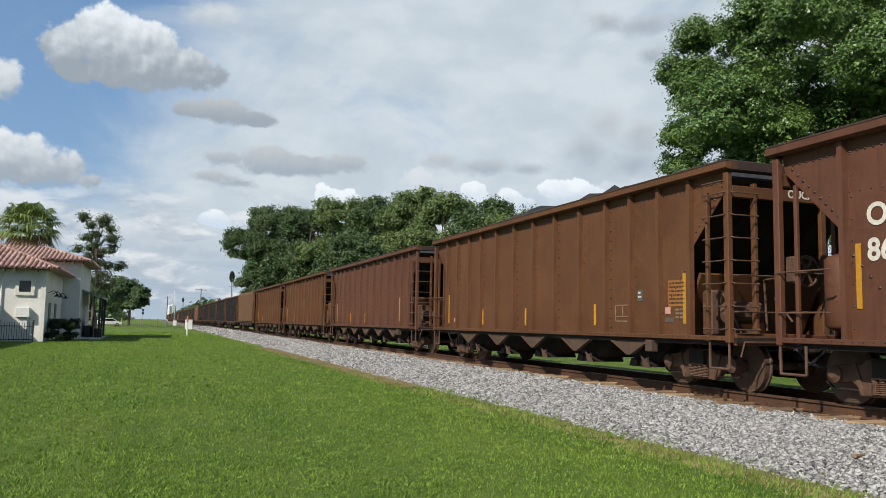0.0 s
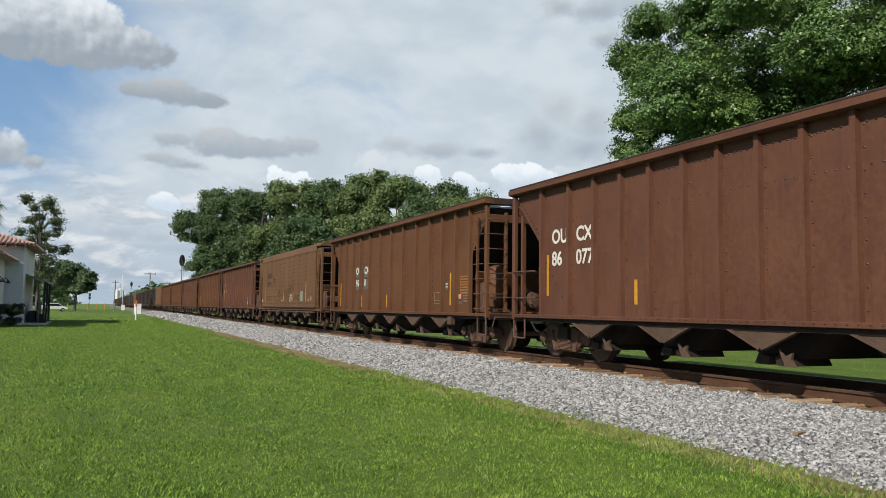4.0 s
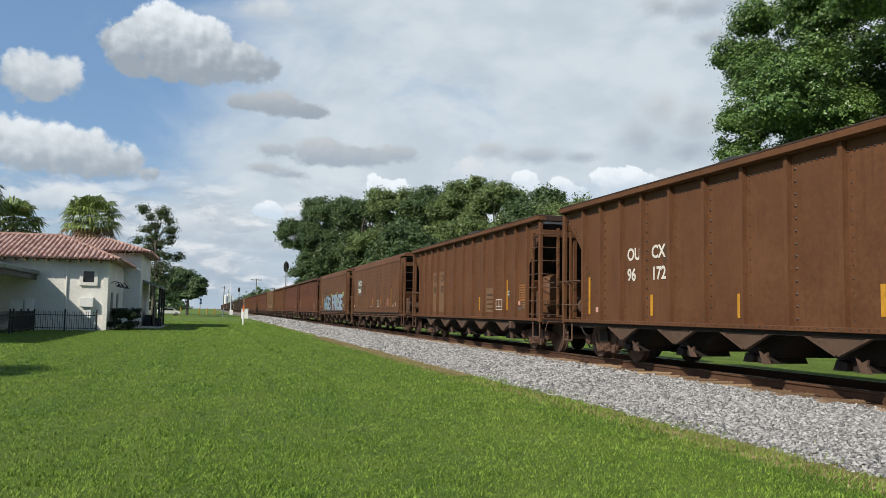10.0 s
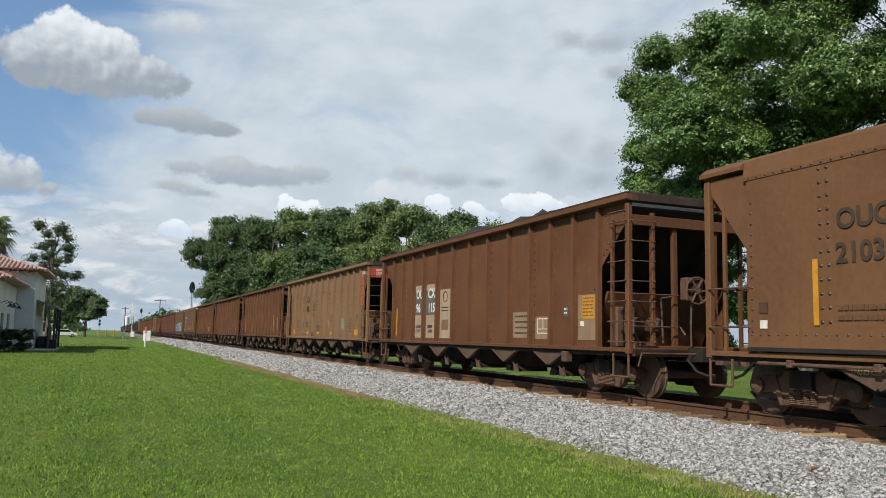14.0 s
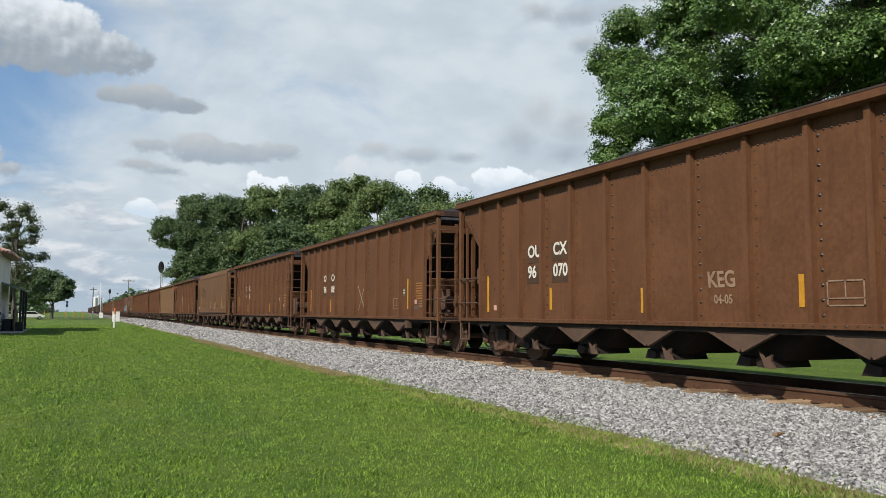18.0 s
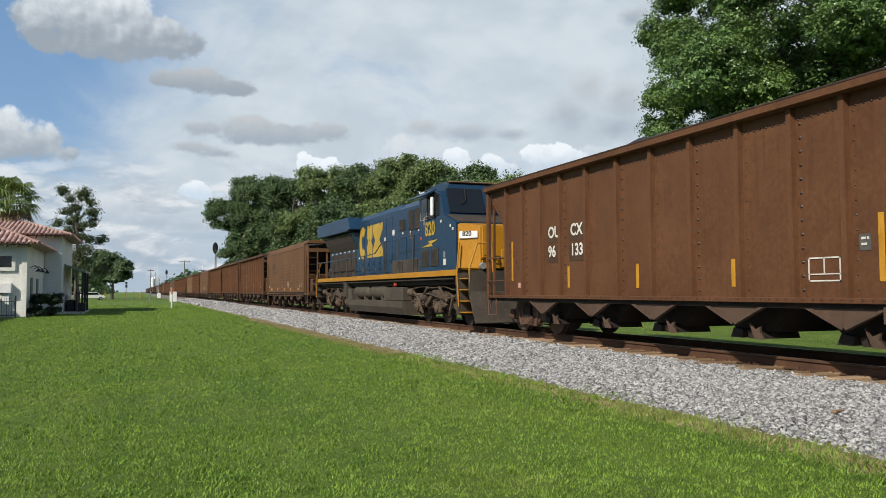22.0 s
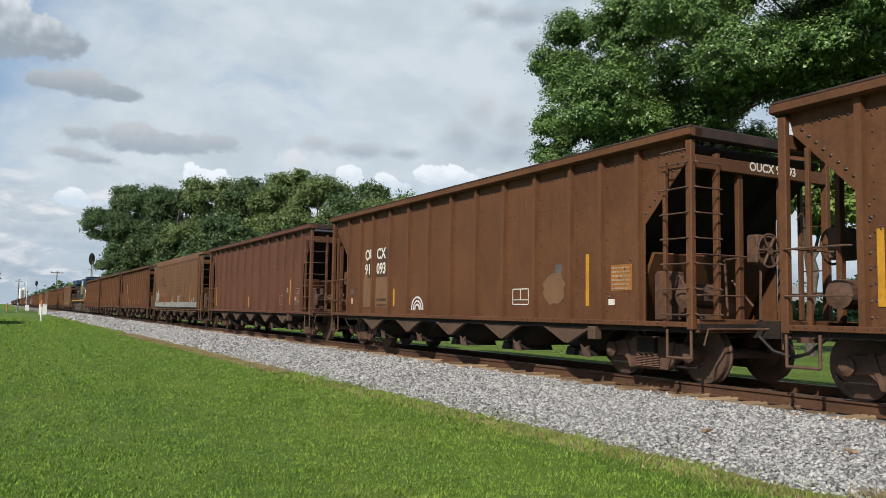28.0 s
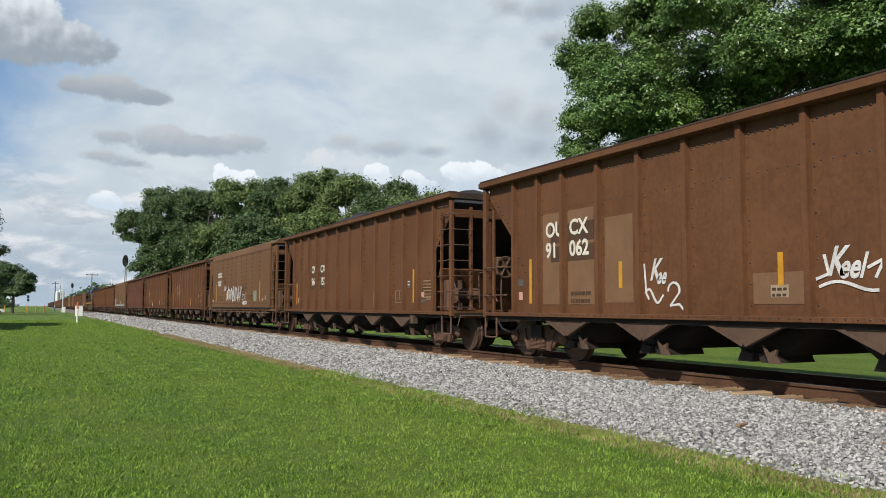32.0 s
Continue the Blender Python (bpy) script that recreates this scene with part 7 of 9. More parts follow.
def hip_roof(name, x0, x1, y0, y1, z, rise, owner, me, front_single, rng, ridge_in):
    """A hipped roof over the rectangle, with tiles on the front and right slopes."""
    ym = (y0 + y1) / 2
    bm = bmesh.new()
    a = [bm.verts.new(q) for q in ((x0, y0, z), (x1, y0, z), (x1, y1, z), (x0, y1, z))]
    l, r = bm.verts.new((x0 + ridge_in, ym, z + rise)), bm.verts.new((x1 - ridge_in, ym, z + rise))
    for f in ((a[0], a[1], r, l), (a[1], a[2], r), (a[2], a[3], l, r), (a[3], a[0], l), (a[3], a[2], a[1], a[0])):
        bm.faces.new(f)
    bmesh.ops.recalc_face_normals(bm, faces=bm.faces[:])
    roof = part("roof", bm, CLAY, owner, "hipped roof of pink-red clay tiles")
    run_y = (y1 - y0) / 2
    length = math.hypot(run_y, rise)
    up = Vector((0, run_y, rise)).normalized()
    w = x1 - x0
    tile_slope(roof, me, Vector((x0, y0, z)), Vector((1, 0, 0)), up, w, length, lambda u, v: v < length and u > ridge_in * v / length - 0.1 and w - u > ridge_in * v / length - 0.1, front_single, rng)
    length2 = math.hypot(ridge_in, rise)
    up2 = Vector((-ridge_in, 0, rise)).normalized()
    h = y1 - y0
    tile_slope(roof, me, Vector((x1, y0, z)), Vector((0, 1, 0)), up2, h, length2, lambda u, v: v < length2 and u > (h / 2) * v / length2 - 0.1 and h - u > (h / 2) * v / length2 - 0.1, False, rng)
    bm = bmesh.new()
    p = Vector((x1, y0, z + 0.04))
    q = Vector((x1 - ridge_in, ym, z + rise + 0.06))
    for k in range(14):
        rod(bm, p.lerp(q, k / 14), p.lerp(q, (k + 0.95) / 14), 0.13, 0.11, 8)
    o = Vector((x0 + ridge_in, ym, z + rise + 0.06))
    count = max(2, int((q - o).length / 0.45))
    for k in range(count):
        rod(bm, o.lerp(q, k / count), o.lerp(q, (k + 0.95) / count), 0.13, 0.12, 8)
    part("ridge_tiles", bm, CLAY, roof)
    bm = bmesh.new()
    for k in range(int(w / 0.6)):
        box(bm, x0 + 0.3 + 0.6 * k, x0 + 0.4 + 0.6 * k, y0 + 0.05, y0 + 0.8, z - 0.16, z - 0.02)
    tagged(part("rafter_tails", bm, PALM_DEAD, roof, "brown rafter ends under the eave"), kind="stuff")
    return roof


def station():
    rng = np.random.default_rng(3)
    ob = thing("station_building", "white stucco station building with pink clay tile roofs", "building")
    me = tile_mesh()
    part("wall", wall_block("w", -24, -6.2, 53.9, 63.5, 4.35), STUCCO, ob, "white stucco wall")
    part("wall", wall_block("w", -13.5, -5.05, 63.6, 73.5, 5.5), STUCCO, ob, "taller white stucco wall")
    hip_roof("roof", -25, -5.45, 53.1, 64.3, 4.38, 1.75, ob, me, True, rng, 4.2)
    hip_roof("roof", -14.3, -4.35, 62.8, 74.3, 5.55, 1.45, ob, me, False, rng, 4.4)
    win = part("window", cube(-7.62, -6.98, 53.86, 53.93, 2.98, 3.66), GLASS_DARK, ob, "small dark square window")
    bm = bmesh.new()
    for a in ((-7.82, -7.62, 2.78, 3.78), (-6.98, -6.78, 2.78, 3.78), (-7.62, -6.98, 3.66, 3.78), (-7.62, -6.98, 2.78, 2.98)):
        box(bm, a[0], a[1], 53.78, 53.92, a[2], a[3])
    part("window_surround", bm, STUCCO, win)
    part("downpipe", pipe([(-8.55, 53.84, 4.3), (-8.55, 53.84, 0.05)], 0.05, 8), STUCCO, ob)
    part("pilaster", cube(-6.42, -6.16, 53.80, 54.0, 0, 4.3), STUCCO, ob)
    box_ob = part("meter_box", cube(-7.7, -6.95, 53.55, 53.88, 1.45, 2.05, 0.02), WHITE_PAINT, ob, "pale grey electric meter box")
    part("meter_conduit", cube(-7.45, -7.05, 53.7, 53.88, 0.75, 1.42, 0.02), WHITE_PAINT, box_ob)
    part("wall_cabinet", cube(-11.6, -10.9, 53.6, 53.88, 0.95, 1.75, 0.02), WHITE_PAINT, ob, "pale cabinet on the wall")
    part("wall_cabinet", cube(-10.8, -10.3, 53.65, 53.88, 1.0, 1.9, 0.02), WHITE_PAINT, ob, "pale cabinet on the wall")
    for y in (56.4, 59.6):
        part("door", cube(-6.21, -6.16, y - 0.5, y + 0.5, 0.02, 2.4), GREEN_ROOF, ob, "grey-green door")
    for y in (55.4, 57.6, 60.6):
        lamp = part("gooseneck_lamp", pipe([(-6.2, y, 3.0), (-5.9, y, 3.15), (-5.7, y, 3.0)], 0.025), IRON, ob, "black gooseneck wall lamp")
        bm = lathe([(0.0, 0.05), (-0.08, 0.07), (-0.2, 0.2)], "z", 12)
        bm.transform(Matrix.Translation((-5.7, y, 2.98)))
        part("lamp_shade", bm, IRON, lamp)
    part("chimney", cube(-15.75, -14.85, 57.5, 58.4, 4.5, 6.9, 0.03), STUCCO, ob, "white stucco chimney")
    # side porch
    porch = thing("porch", "dark porch with a green metal roof beside the station", "porch", (0, 0, 0))
    bm = bmesh.new()
    prism(bm, ((-5.05, 3.45), (-3.55, 2.95), (-3.55, 3.08), (-5.05, 3.6)), "y", 65.5, 72.5)
    bmesh.ops.recalc_face_normals(bm, faces=bm.faces[:])
    part("roof", bm, GREEN_ROOF, porch)
    for y in (65.8, 69.0, 72.2):
        part("post", cube(-3.85, -3.7, y - 0.08, y + 0.08, 0, 3.02), IRON, porch)
    part("bench", cube(-4.9, -4.4, 67, 70, 0, 0.9, 0.03), IRON, porch)
    part("screen_wall", cube(-4.3, -4.2, 66.5, 70.5, 0.0, 1.6), IRON, porch)
    part("planter", cube(-4.1, -3.6, 66.2, 66.8, 0, 0.7, 0.03), IRON, porch)
    # open shelter in front of the wall
    shed = thing("platform_shelter", "open shelter with a green metal roof on black iron posts", "shelter")
    bm = bmesh.new()
    prism(bm, ((-10.2, 3.42), (-15.5, 4.55), (-20.8, 3.42), (-20.8, 3.60), (-15.5, 4.73), (-10.2, 3.60)), "y", 32.6, 53.75)
    bmesh.ops.recalc_face_normals(bm, faces=bm.faces[:])
    part("roof", bm, GREEN_ROOF, shed, "ribbed green metal roof")
    for k in range(28):
        y = 32.8 + 0.75 * k
        bm = bmesh.new()
        prism(bm, ((-10.2, 3.60), (-15.5, 4.73), (-15.5, 4.77), (-10.2, 3.64)), "y", y - 0.03, y + 0.03)
        bmesh.ops.recalc_face_normals(bm, faces=bm.faces[:])
        part("roof_seam", bm, GREEN_ROOF, shed)
    part("gutter", cube(-10.22, -10.08, 32.5, 53.75, 3.36, 3.60, 0.02), GREEN_ROOF, shed)
    part("fascia", cube(-10.3, -10.23, 32.6, 53.75, 3.05, 3.40), IRON, shed)
    for x in (-12.0, -18.5):
        for y in (34.0, 41.0, 47.8):
            post = part("post", cube(x - 0.14, x + 0.14, y - 0.14, y + 0.14, 0, 3.55, 0.02), IRON, shed, "black iron post with curved brackets")
            for e in (-1, 1):
                pts = [(x, y, 2.4), (x + e * 0.25, y, 2.8), (x + e * 0.6, y, 3.1), (x + e * 1.0, y, 3.24)]
                part("bracket", pipe(pts, 0.05), IRON, post)
    for y in (34.0, 41.0, 47.8):
        part("beam", cube(-20.6, -10.4, y - 0.1, y + 0.1, 3.24, 3.44), IRON, shed)
    part("bench", cube(-13.8, -12.2, 49.0, 49.5, 0, 0.45, 0.02), PALM_DEAD, shed)
    # iron fence
    fence = thing("iron_fence", "black iron picket fence before the station", "fence")
    spans = [((-6.5, 52.0), (-9.9, 52.0)), ((-9.9, 52.0), (-9.9, 46.0)), ((-9.9, 46.0), (-10.9, 38.0))]
    picket = bpy.data.meshes.new("picket")
    bm = cube(-0.011, 0.011, -0.011, 0.011, 0.08, 1.12)
    rod(bm, (0, 0, 1.12), (0, 0, 1.2), 0.018, 0.002, 4)
    bm.to_mesh(picket)
    bm.free()
    picket.materials.append(IRON)
    for (ax, ay), (bx, by) in spans:
        a, b = Vector((ax, ay, 0)), Vector((bx, by, 0))
        long = (b - a).length
        for z in (0.18, 0.95):
            bm = pipe([a + Vector((0, 0, z)), b + Vector((0, 0, z))], 0.022, 4)
            part("rail", bm, IRON, fence)
        for k in range(int(long / 0.13)):
            child("picket", picket, fence, a.lerp(b, (k + 0.5) * 0.13 / long))
        for k in range(int(long / 1.75) + 1):
            p = a.lerp(b, min(1.0, k * 1.75 / long))
            part("post", cube(-0.04, 0.04, -0.04, 0.04, 0, 1.3, 0.008), IRON, fence, at=p)
    # clipped hedge at the corner
    hedge = thing("hedge", "dark clipped hedge beside the station wall", "hedge", (-5.25, 56.0, 0))
    part("stems", pipe([(0, -1.6, 0.05), (0, 1.6, 0.05), (0, 1.6, 0.6)], 0.05), BARK, hedge)
    dress("foliage", leaf_cloud([((-0.4 + 0.8 * (k % 2), -1.6 + 0.4 * k, 0.35 + 0.65 * (k % 3 > 0)), (0.5, 0.5, 0.36)) for k in range(9)], 12000, 0.1, 0.14, 41), HEDGE_LEAF, hedge)
    tagged(part("paving", cube(-6.2, -3.4, 60.0, 73.0, -0.05, 0.03), CONCRETE), "concrete paving beside the station", "paving", kind="structure")
    palm((*polar(-7.75, 70), 0), 8.4, 2.45, 1)
    palm((*polar(-12.4, 67), 0), 7.2, 2.5, 2)
    palm((*polar(-14.9, 64), 0), 8.8, 2.6, 3)


def isle_clay():
    m = CLAY.copy()
    m.name = "terracotta_tile_joined"
    tree_n = m.node_tree
    n = Net(tree_n)
    bsdf = tree_n.nodes["Principled BSDF"]
    old = bsdf.inputs["Base Color"].links[0].from_socket
    isle = n.node("ShaderNodeNewGeometry").outputs["Random Per Island"]
    tree_n.links.new(n.mix(0.5, old, n.mix(isle, (0.28, 0.16, 0.125), (0.52, 0.36, 0.31))), bsdf.inputs["Base Color"])
    return m


CLAY_ISLE = isle_clay()


# ---- small things down the line ----
def lineside():
    post = thing("marker_post", "white marker post with an orange top in the grass", "post", (3.1, 78.8, 0))
    part("shaft", lathe([(0, 0.075), (1.25, 0.075)], "z", 12), WHITE_PAINT, post)
    part("orange_cap", lathe([(1.25, 0.08), (1.78, 0.08), (1.82, 0.04)], "z", 12), ORANGE, post, "orange plastic top")
    cabinet = thing("relay_cabinet", "white relay cabinet by the track", "cabinet", (5.2, 127, 0))
    part("body", cube(-0.5, 0.5, -0.4, 0.4, 0, 1.5, 0.03), WHITE_PAINT, cabinet)
    part("lid", cube(-0.55, 0.55, -0.45, 0.45, 1.5, 1.58, 0.02), GREY_SILL, cabinet)
    # road crossing: concrete strip, masts, bollards
    tagged(part("road", cube(-60, 40, 203, 212, -0.02, 0.03), ASPHALT), "asphalt road over the line", "road", kind="structure")
    for x, y, lean in ((5.0, 200, 0), (16.2, 214, 0)):
        mast = thing("crossing_signal", "railway crossing mast with crossed white boards and lamps", "crossing signal", (x, y, 0), "crossing signals")
        part("mast", lathe([(0, 0.09), (4.6, 0.07)], "z", 10), GREY_SILL, mast)
        for a in (45, -45):
            bm = cube(-0.62, 0.62, -0.06, -0.03, -0.11, 0.11)
            part("crossed_board", bm, WHITE_PAINT, mast, "", pose(0, 0, 4.1, 0, a, 0))
        for e in (-1, 1):
            lamp = part("lamp_hood", lathe([(-0.18, 0.2), (-0.02, 0.2), (0.05, 0.1)], "y", 14), IRON, mast, "", (e * 0.42, 0, 2.9))
        part("lamp_arm", pipe([(-0.42, 0, 2.9), (0.42, 0, 2.9)], 0.03), GREY_SILL, mast)
        part("base_box", cube(-0.4, 0.4, -0.3, 0.3, 0, 1.2, 0.03), WHITE_PAINT, mast)
        part("gate_arm", pipe([(-0.2, -0.2, 1.2), (-0.35, -0.25, 8.2)], 0.06), WHITE_PAINT, mast, "raised white gate arm")
    for k, (x, y, lean) in enumerate(((2.4, 160, 6), (1.0, 185, 0), (-0.6, 196, 0), (-2.4, 200, 0), (-6.0, 180, 0), (-10.0, 192, 0))):
        b = thing("bollard", "leaning yellow-orange steel bollard by the crossing", "bollard", pose(x, y, 0, 0, lean, 0), "bollards by the crossing")
        part("shaft", lathe([(-0.05, 0.11), (1.5, 0.11), (1.56, 0.06)], "z", 12), YELLOW if k else WHITE_PAINT, b)
    for x, y, z in ((13.9, 157, 9.75), (12.6, 380, 10.2)):
        s = thing("track_signal", "black track signal head on a tall grey mast", "signal", (x, y, 0), "track signals")
        part("mast", lathe([(0, 0.12), (z + 0.4, 0.08)], "z", 10), GREY_SILL, s)
        part("backplate", solid([(0.52 * math.cos(a), z + 1.1 * math.sin(a)) for a in (2 * math.pi * i / 18 for i in range(18))], "y", -0.12, -0.06), IRON, s, "oval black backing plate")
        for dz in (-0.65, 0.0, 0.65):
            part("lamp_hood", lathe([(-0.5, 0.2), (-0.1, 0.21)], "y", 12), IRON, s, "", (0, 0, z + dz))
        part("platform", cube(-0.5, 0.5, -0.2, 0.5, z - 1.9, z - 1.84), GREY_SILL, s)
        part("ladder", pipe([(0.3, 0.4, 0), (0.3, 0.4, z - 0.4)], 0.04), GREY_SILL, s)
    pole = thing("utility_pole", "wooden utility pole with a cross-arm", "utility pole", (*polar(3.05, 300), 0))
    part("shaft", lathe([(-0.3, 0.2), (12.6, 0.14)], "z", 10), BARK, pole)
    part("cross_arm", cube(-1.9, 1.9, -0.1, 0.1, 12.0, 12.25), BARK, pole)
    for x in (-1.7, -0.6, 0.6, 1.7):
        part("insulator", lathe([(12.25, 0.06), (12.5, 0.09), (12.55, 0.03)], "z", 8), IRON, pole, "", (x, 0, 0))
    pole = thing("utility_pole", "wooden utility pole beyond the crossing", "utility pole", (*polar(0.9, 330), 0))
    part("shaft", lathe([(-0.3, 0.2), (10.5, 0.14)], "z", 10), BARK, pole)
    part("cross_arm", cube(-1.2, 1.2, -0.1, 0.1, 9.6, 9.8), BARK, pole)
    silo = thing("storage_silos", "two tall white storage silos on the horizon", "silo", (*polar(1.12, 640), 0))
    for k in range(2):
        part("tank", lathe([(0, 1.3), (11.4 + 1.0 * k, 1.3), (12.2 + 1.0 * k, 0.4)], "z", 18), WHITE_PAINT, silo, "", (k * 2.3 - 1.1, k, 0))
    tower = thing("lattice_mast", "thin grey lattice mast on the horizon", "mast", (*polar(1.2, 620), 0))
    part("mast", pipe([(0, 0, 0), (0, 0, 16)], 0.2, 5), GREY_SILL, tower)
    # sign by the road
    sign = thing("road_sign", "small blue road sign on a thin post", "sign", (*polar(-0.62, 165), 0))
    part("post", pipe([(0, 0, 0), (0, 0, 3.0)], 0.04), GREY_SILL, sign)
    part("panel", cube(-0.2, 0.2, -0.05, -0.02, 2.3, 2.8, 0.01), LOCO_BLUE, sign)
    part("panel", cube(-0.18, 0.18, -0.05, -0.02, 2.9, 3.4, 0.01), LOCO_BLUE, sign)
    # cream house behind the oaks
    house = thing("house", "small white house behind the trees across the line", "house", (*polar(50.2, 92), 0))
    part("wall", wall_block("w", -6, 6, -3, 3, 3.0), WHITE_PAINT, house)
    part("roof", solid([(-3.6, 2.95), (3.6, 2.95), (0, 4.9)], "x", -6.5, 6.5), GREY_SILL, house)
    for x in (-4, -1.2, 2.2):
        w = part("window", cube(x - 0.5, x + 0.5, -3.03, -2.99, 1.0, 2.3), GLASS_DARK, house)
        part("window_sill", cube(x - 0.6, x + 0.6, -3.12, -3.0, 0.9, 1.0), WHITE_PAINT, w)
    part("door", cube(3.8, 4.7, -3.03, -2.99, 0, 2.1), LOCO_BLUE, house)


def parked_car(at, turn, paint, label):
    car = thing("parked_car", label, "car", pose(*at, 0, 0, turn), "parked cars")
    bm = bmesh.new()
    prism(bm, ((-2.2, 0.35), (2.15, 0.35), (2.2, 0.75), (1.4, 0.95), (0.7, 1.42), (-1.2, 1.45), (-2.0, 0.98), (-2.25, 0.8)), "y", -0.85, 0.85)
    bmesh.ops.recalc_face_normals(bm, faces=bm.faces[:])
    bmesh.ops.bevel(bm, geom=bm.edges[:], offset=0.06, segments=2, affect="EDGES")
    part("body", bm, paint, car)
    for s in (-1, 1):
        bm = bmesh.new()
        prism(bm, ((-1.75, 0.98), (1.15, 0.98), (0.65, 1.36), (-1.15, 1.38)), "y", s * 0.855, s * 0.87)
        bmesh.ops.recalc_face_normals(bm, faces=bm.faces[:])
        part("side_window", bm, GLASS_DARK, car)
        for x in (-1.35, 1.35):
            wheel = part("wheel", lathe([(-0.1, 0.2), (-0.1, 0.31), (0.1, 0.31), (0.1, 0.2)], "y", 18), IRON, car, "", (x, s * 0.8, 0.31))
            part("rim", lathe([(-0.11, 0.18), (0.11, 0.18)], "y", 12), GREY_SILL, wheel)
    part("windscreen", solid([(1.38, 0.98), (0.74, 1.4), (0.70, 1.38), (1.32, 0.95)], "y", -0.7, 0.7), GLASS_DARK, car)
    return car


big_oaks()
tree_line()
left_trees()
station()
lineside()
parked_car((*polar(-2.7, 160), 0), 10, WHITE_PAINT, "white parked car under the trees")
parked_car((*polar(-3.6, 166), 0), 5, GREY_SILL, "grey parked car under the trees")
parked_car((*polar(47.0, 60), 0), 30, WHITE_PAINT, "white parked car across the line")


# ---- painted marks on the cars ----
PATCH_GREY = surface("grey_paint_patch", (0.07, 0.065, 0.058), (0.11, 0.10, 0.09), 0.65, grain=14, stain=2, bump=0.0)
PATCH_BEIGE = surface("beige_paint_patch", (0.25, 0.18, 0.12), (0.36, 0.275, 0.195), 0.65, grain=14, stain=2, bump=0.0, streak=0.4, streak_colour=(0.16, 0.09, 0.055))
PATCH_BROWN = surface("faded_brown_patch", (0.135, 0.072, 0.036), (0.18, 0.098, 0.050), 0.65, grain=14, stain=2, bump=0.0)
SPRAY_WHITE = surface("white_spray", (0.42, 0.41, 0.40), (0.66, 0.65, 0.64), 0.6, grain=30, stain=3, bump=0.0)
SPRAY_RED = surface("red_spray", (0.25, 0.03, 0.025), (0.36, 0.05, 0.04), 0.6, grain=30, stain=3, bump=0.0)
SPRAY_LILAC = surface("lilac_spray", (0.22, 0.22, 0.32), (0.36, 0.36, 0.47), 0.6, grain=8, stain=1.5, bump=0.0)
SPRAY_CYAN = surface("cyan_spray", (0.08, 0.32, 0.42), (0.14, 0.45, 0.55), 0.6, grain=8, stain=1.5, bump=0.0)
SPRAY_GREEN = surface("pale_green_spray", (0.26, 0.34, 0.11), (0.36, 0.45, 0.17), 0.6, grain=8, stain=1.5, bump=0.0)


PATCH_DARK = surface("dark_touch_up_paint", (0.045, 0.024, 0.013), (0.075, 0.04, 0.02), 0.7, grain=10, stain=2.5, bump=0.0)


def skin(k):
    return -1.612 if ORDER[k] in "sd" else -1.480


def plate(car, k, y0, y1, z0, z1, material, name="paint_patch", lift=0.0, label=""):
    x = skin(k) - lift
    return part(name, cube(x - 0.002, x + 0.004, min(y0, y1), max(y0, y1), z0, z1), material, car, label)


def letters(car, k, text, y, z, high, material, lift=0.003):
    me = words(text, high / 0.70)
    return dress("lettering", me, material, car, "stencilled lettering", pose(skin(k) - 0.004 - lift, y, z))


def bars(car, k, y, z, width, rows, gap, material, seed=0, tall=0.5):
    """Small writing that cannot be read: rows of short bars."""
    rng = np.random.default_rng(seed + k)
    bm = bmesh.new()
    x = skin(k)
    for r in range(rows):
        u = 0.0
        while u < width - 0.02:
            w = min(width - u, rng.uniform(0.03, 0.11))
            box(bm, x - 0.007, x, y - u - w, y - u, z - r * gap - gap * tall, z - r * gap)
            u += w + 0.022
    tagged(part("small_writing", bm, material, car), kind="stuff")


def outline_box(car, k, y, z, w, h, material):
    """An empty painted frame with two cells."""
    bm = bmesh.new()
    x, t = skin(k), 0.02
    for a in ((y - w, y, z, z + t), (y - w, y, z + h - t, z + h), (y - w, y - w + t, z, z + h), (y - t, y, z, z + h), (y - w * 0.5 - t / 2, y - w * 0.5 + t / 2, z + h * 0.3, z + h), (y - w, y, z + h * 0.28, z + h * 0.28 + t * 0.8)):
        box(bm, x - 0.006, x, *a)
    part("stencil_frame", bm, material, car)


STROKES = [0]


def stroke(bm, x, pts, w):
    """A flat brush stroke through (y, z) points."""
    for i, ((a, b), (c, d)) in enumerate(zip(pts, pts[1:])):
        STROKES[0] = (STROKES[0] + 1) % 29
        v = Vector((c - a, d - b))
        if v.length < 1e-5:
            continue
        n = Vector((-v.y, v.x)).normalized() * w / 2
        e = v.normalized() * w * 0.25
        prism(bm, ((a - e.x + n.x, b - e.y + n.y), (a - e.x - n.x, b - e.y - n.y), (c + e.x - n.x, d + e.y - n.y), (c + e.x + n.x, d + e.y + n.y)), "x", x - 0.003 - 0.0004 * STROKES[0], x)


def scrawl(car, k, y, z, width, high, seed, material, w=0.045, loops=7, lift=0.0):
    """A sprayed tag: looping pen strokes of no readable shape."""
    rng = np.random.default_rng(seed)
    bm = bmesh.new()
    x = skin(k) - lift
    for i in range(loops):
        u = y - width * (i + 0.2) / loops
        a = rng.uniform(0.6, 1.4, 6)
        pts = []
        for j in range(13):
            t = j / 12
            pts.append((u - width / loops * (0.9 * t + 0.55 * math.sin(6.0 * t * a[0] + a[1] * 3)), z + high * (0.5 + 0.5 * math.sin(5.2 * t * a[2] + a[3] * 4) * a[4] * 0.8)))
        stroke(bm, x, pts, w)
    bmesh.ops.recalc_face_normals(bm, faces=bm.faces[:])
    tagged(part("sprayed_tag", bm, material, car, "looping sprayed tag"), kind="stuff")


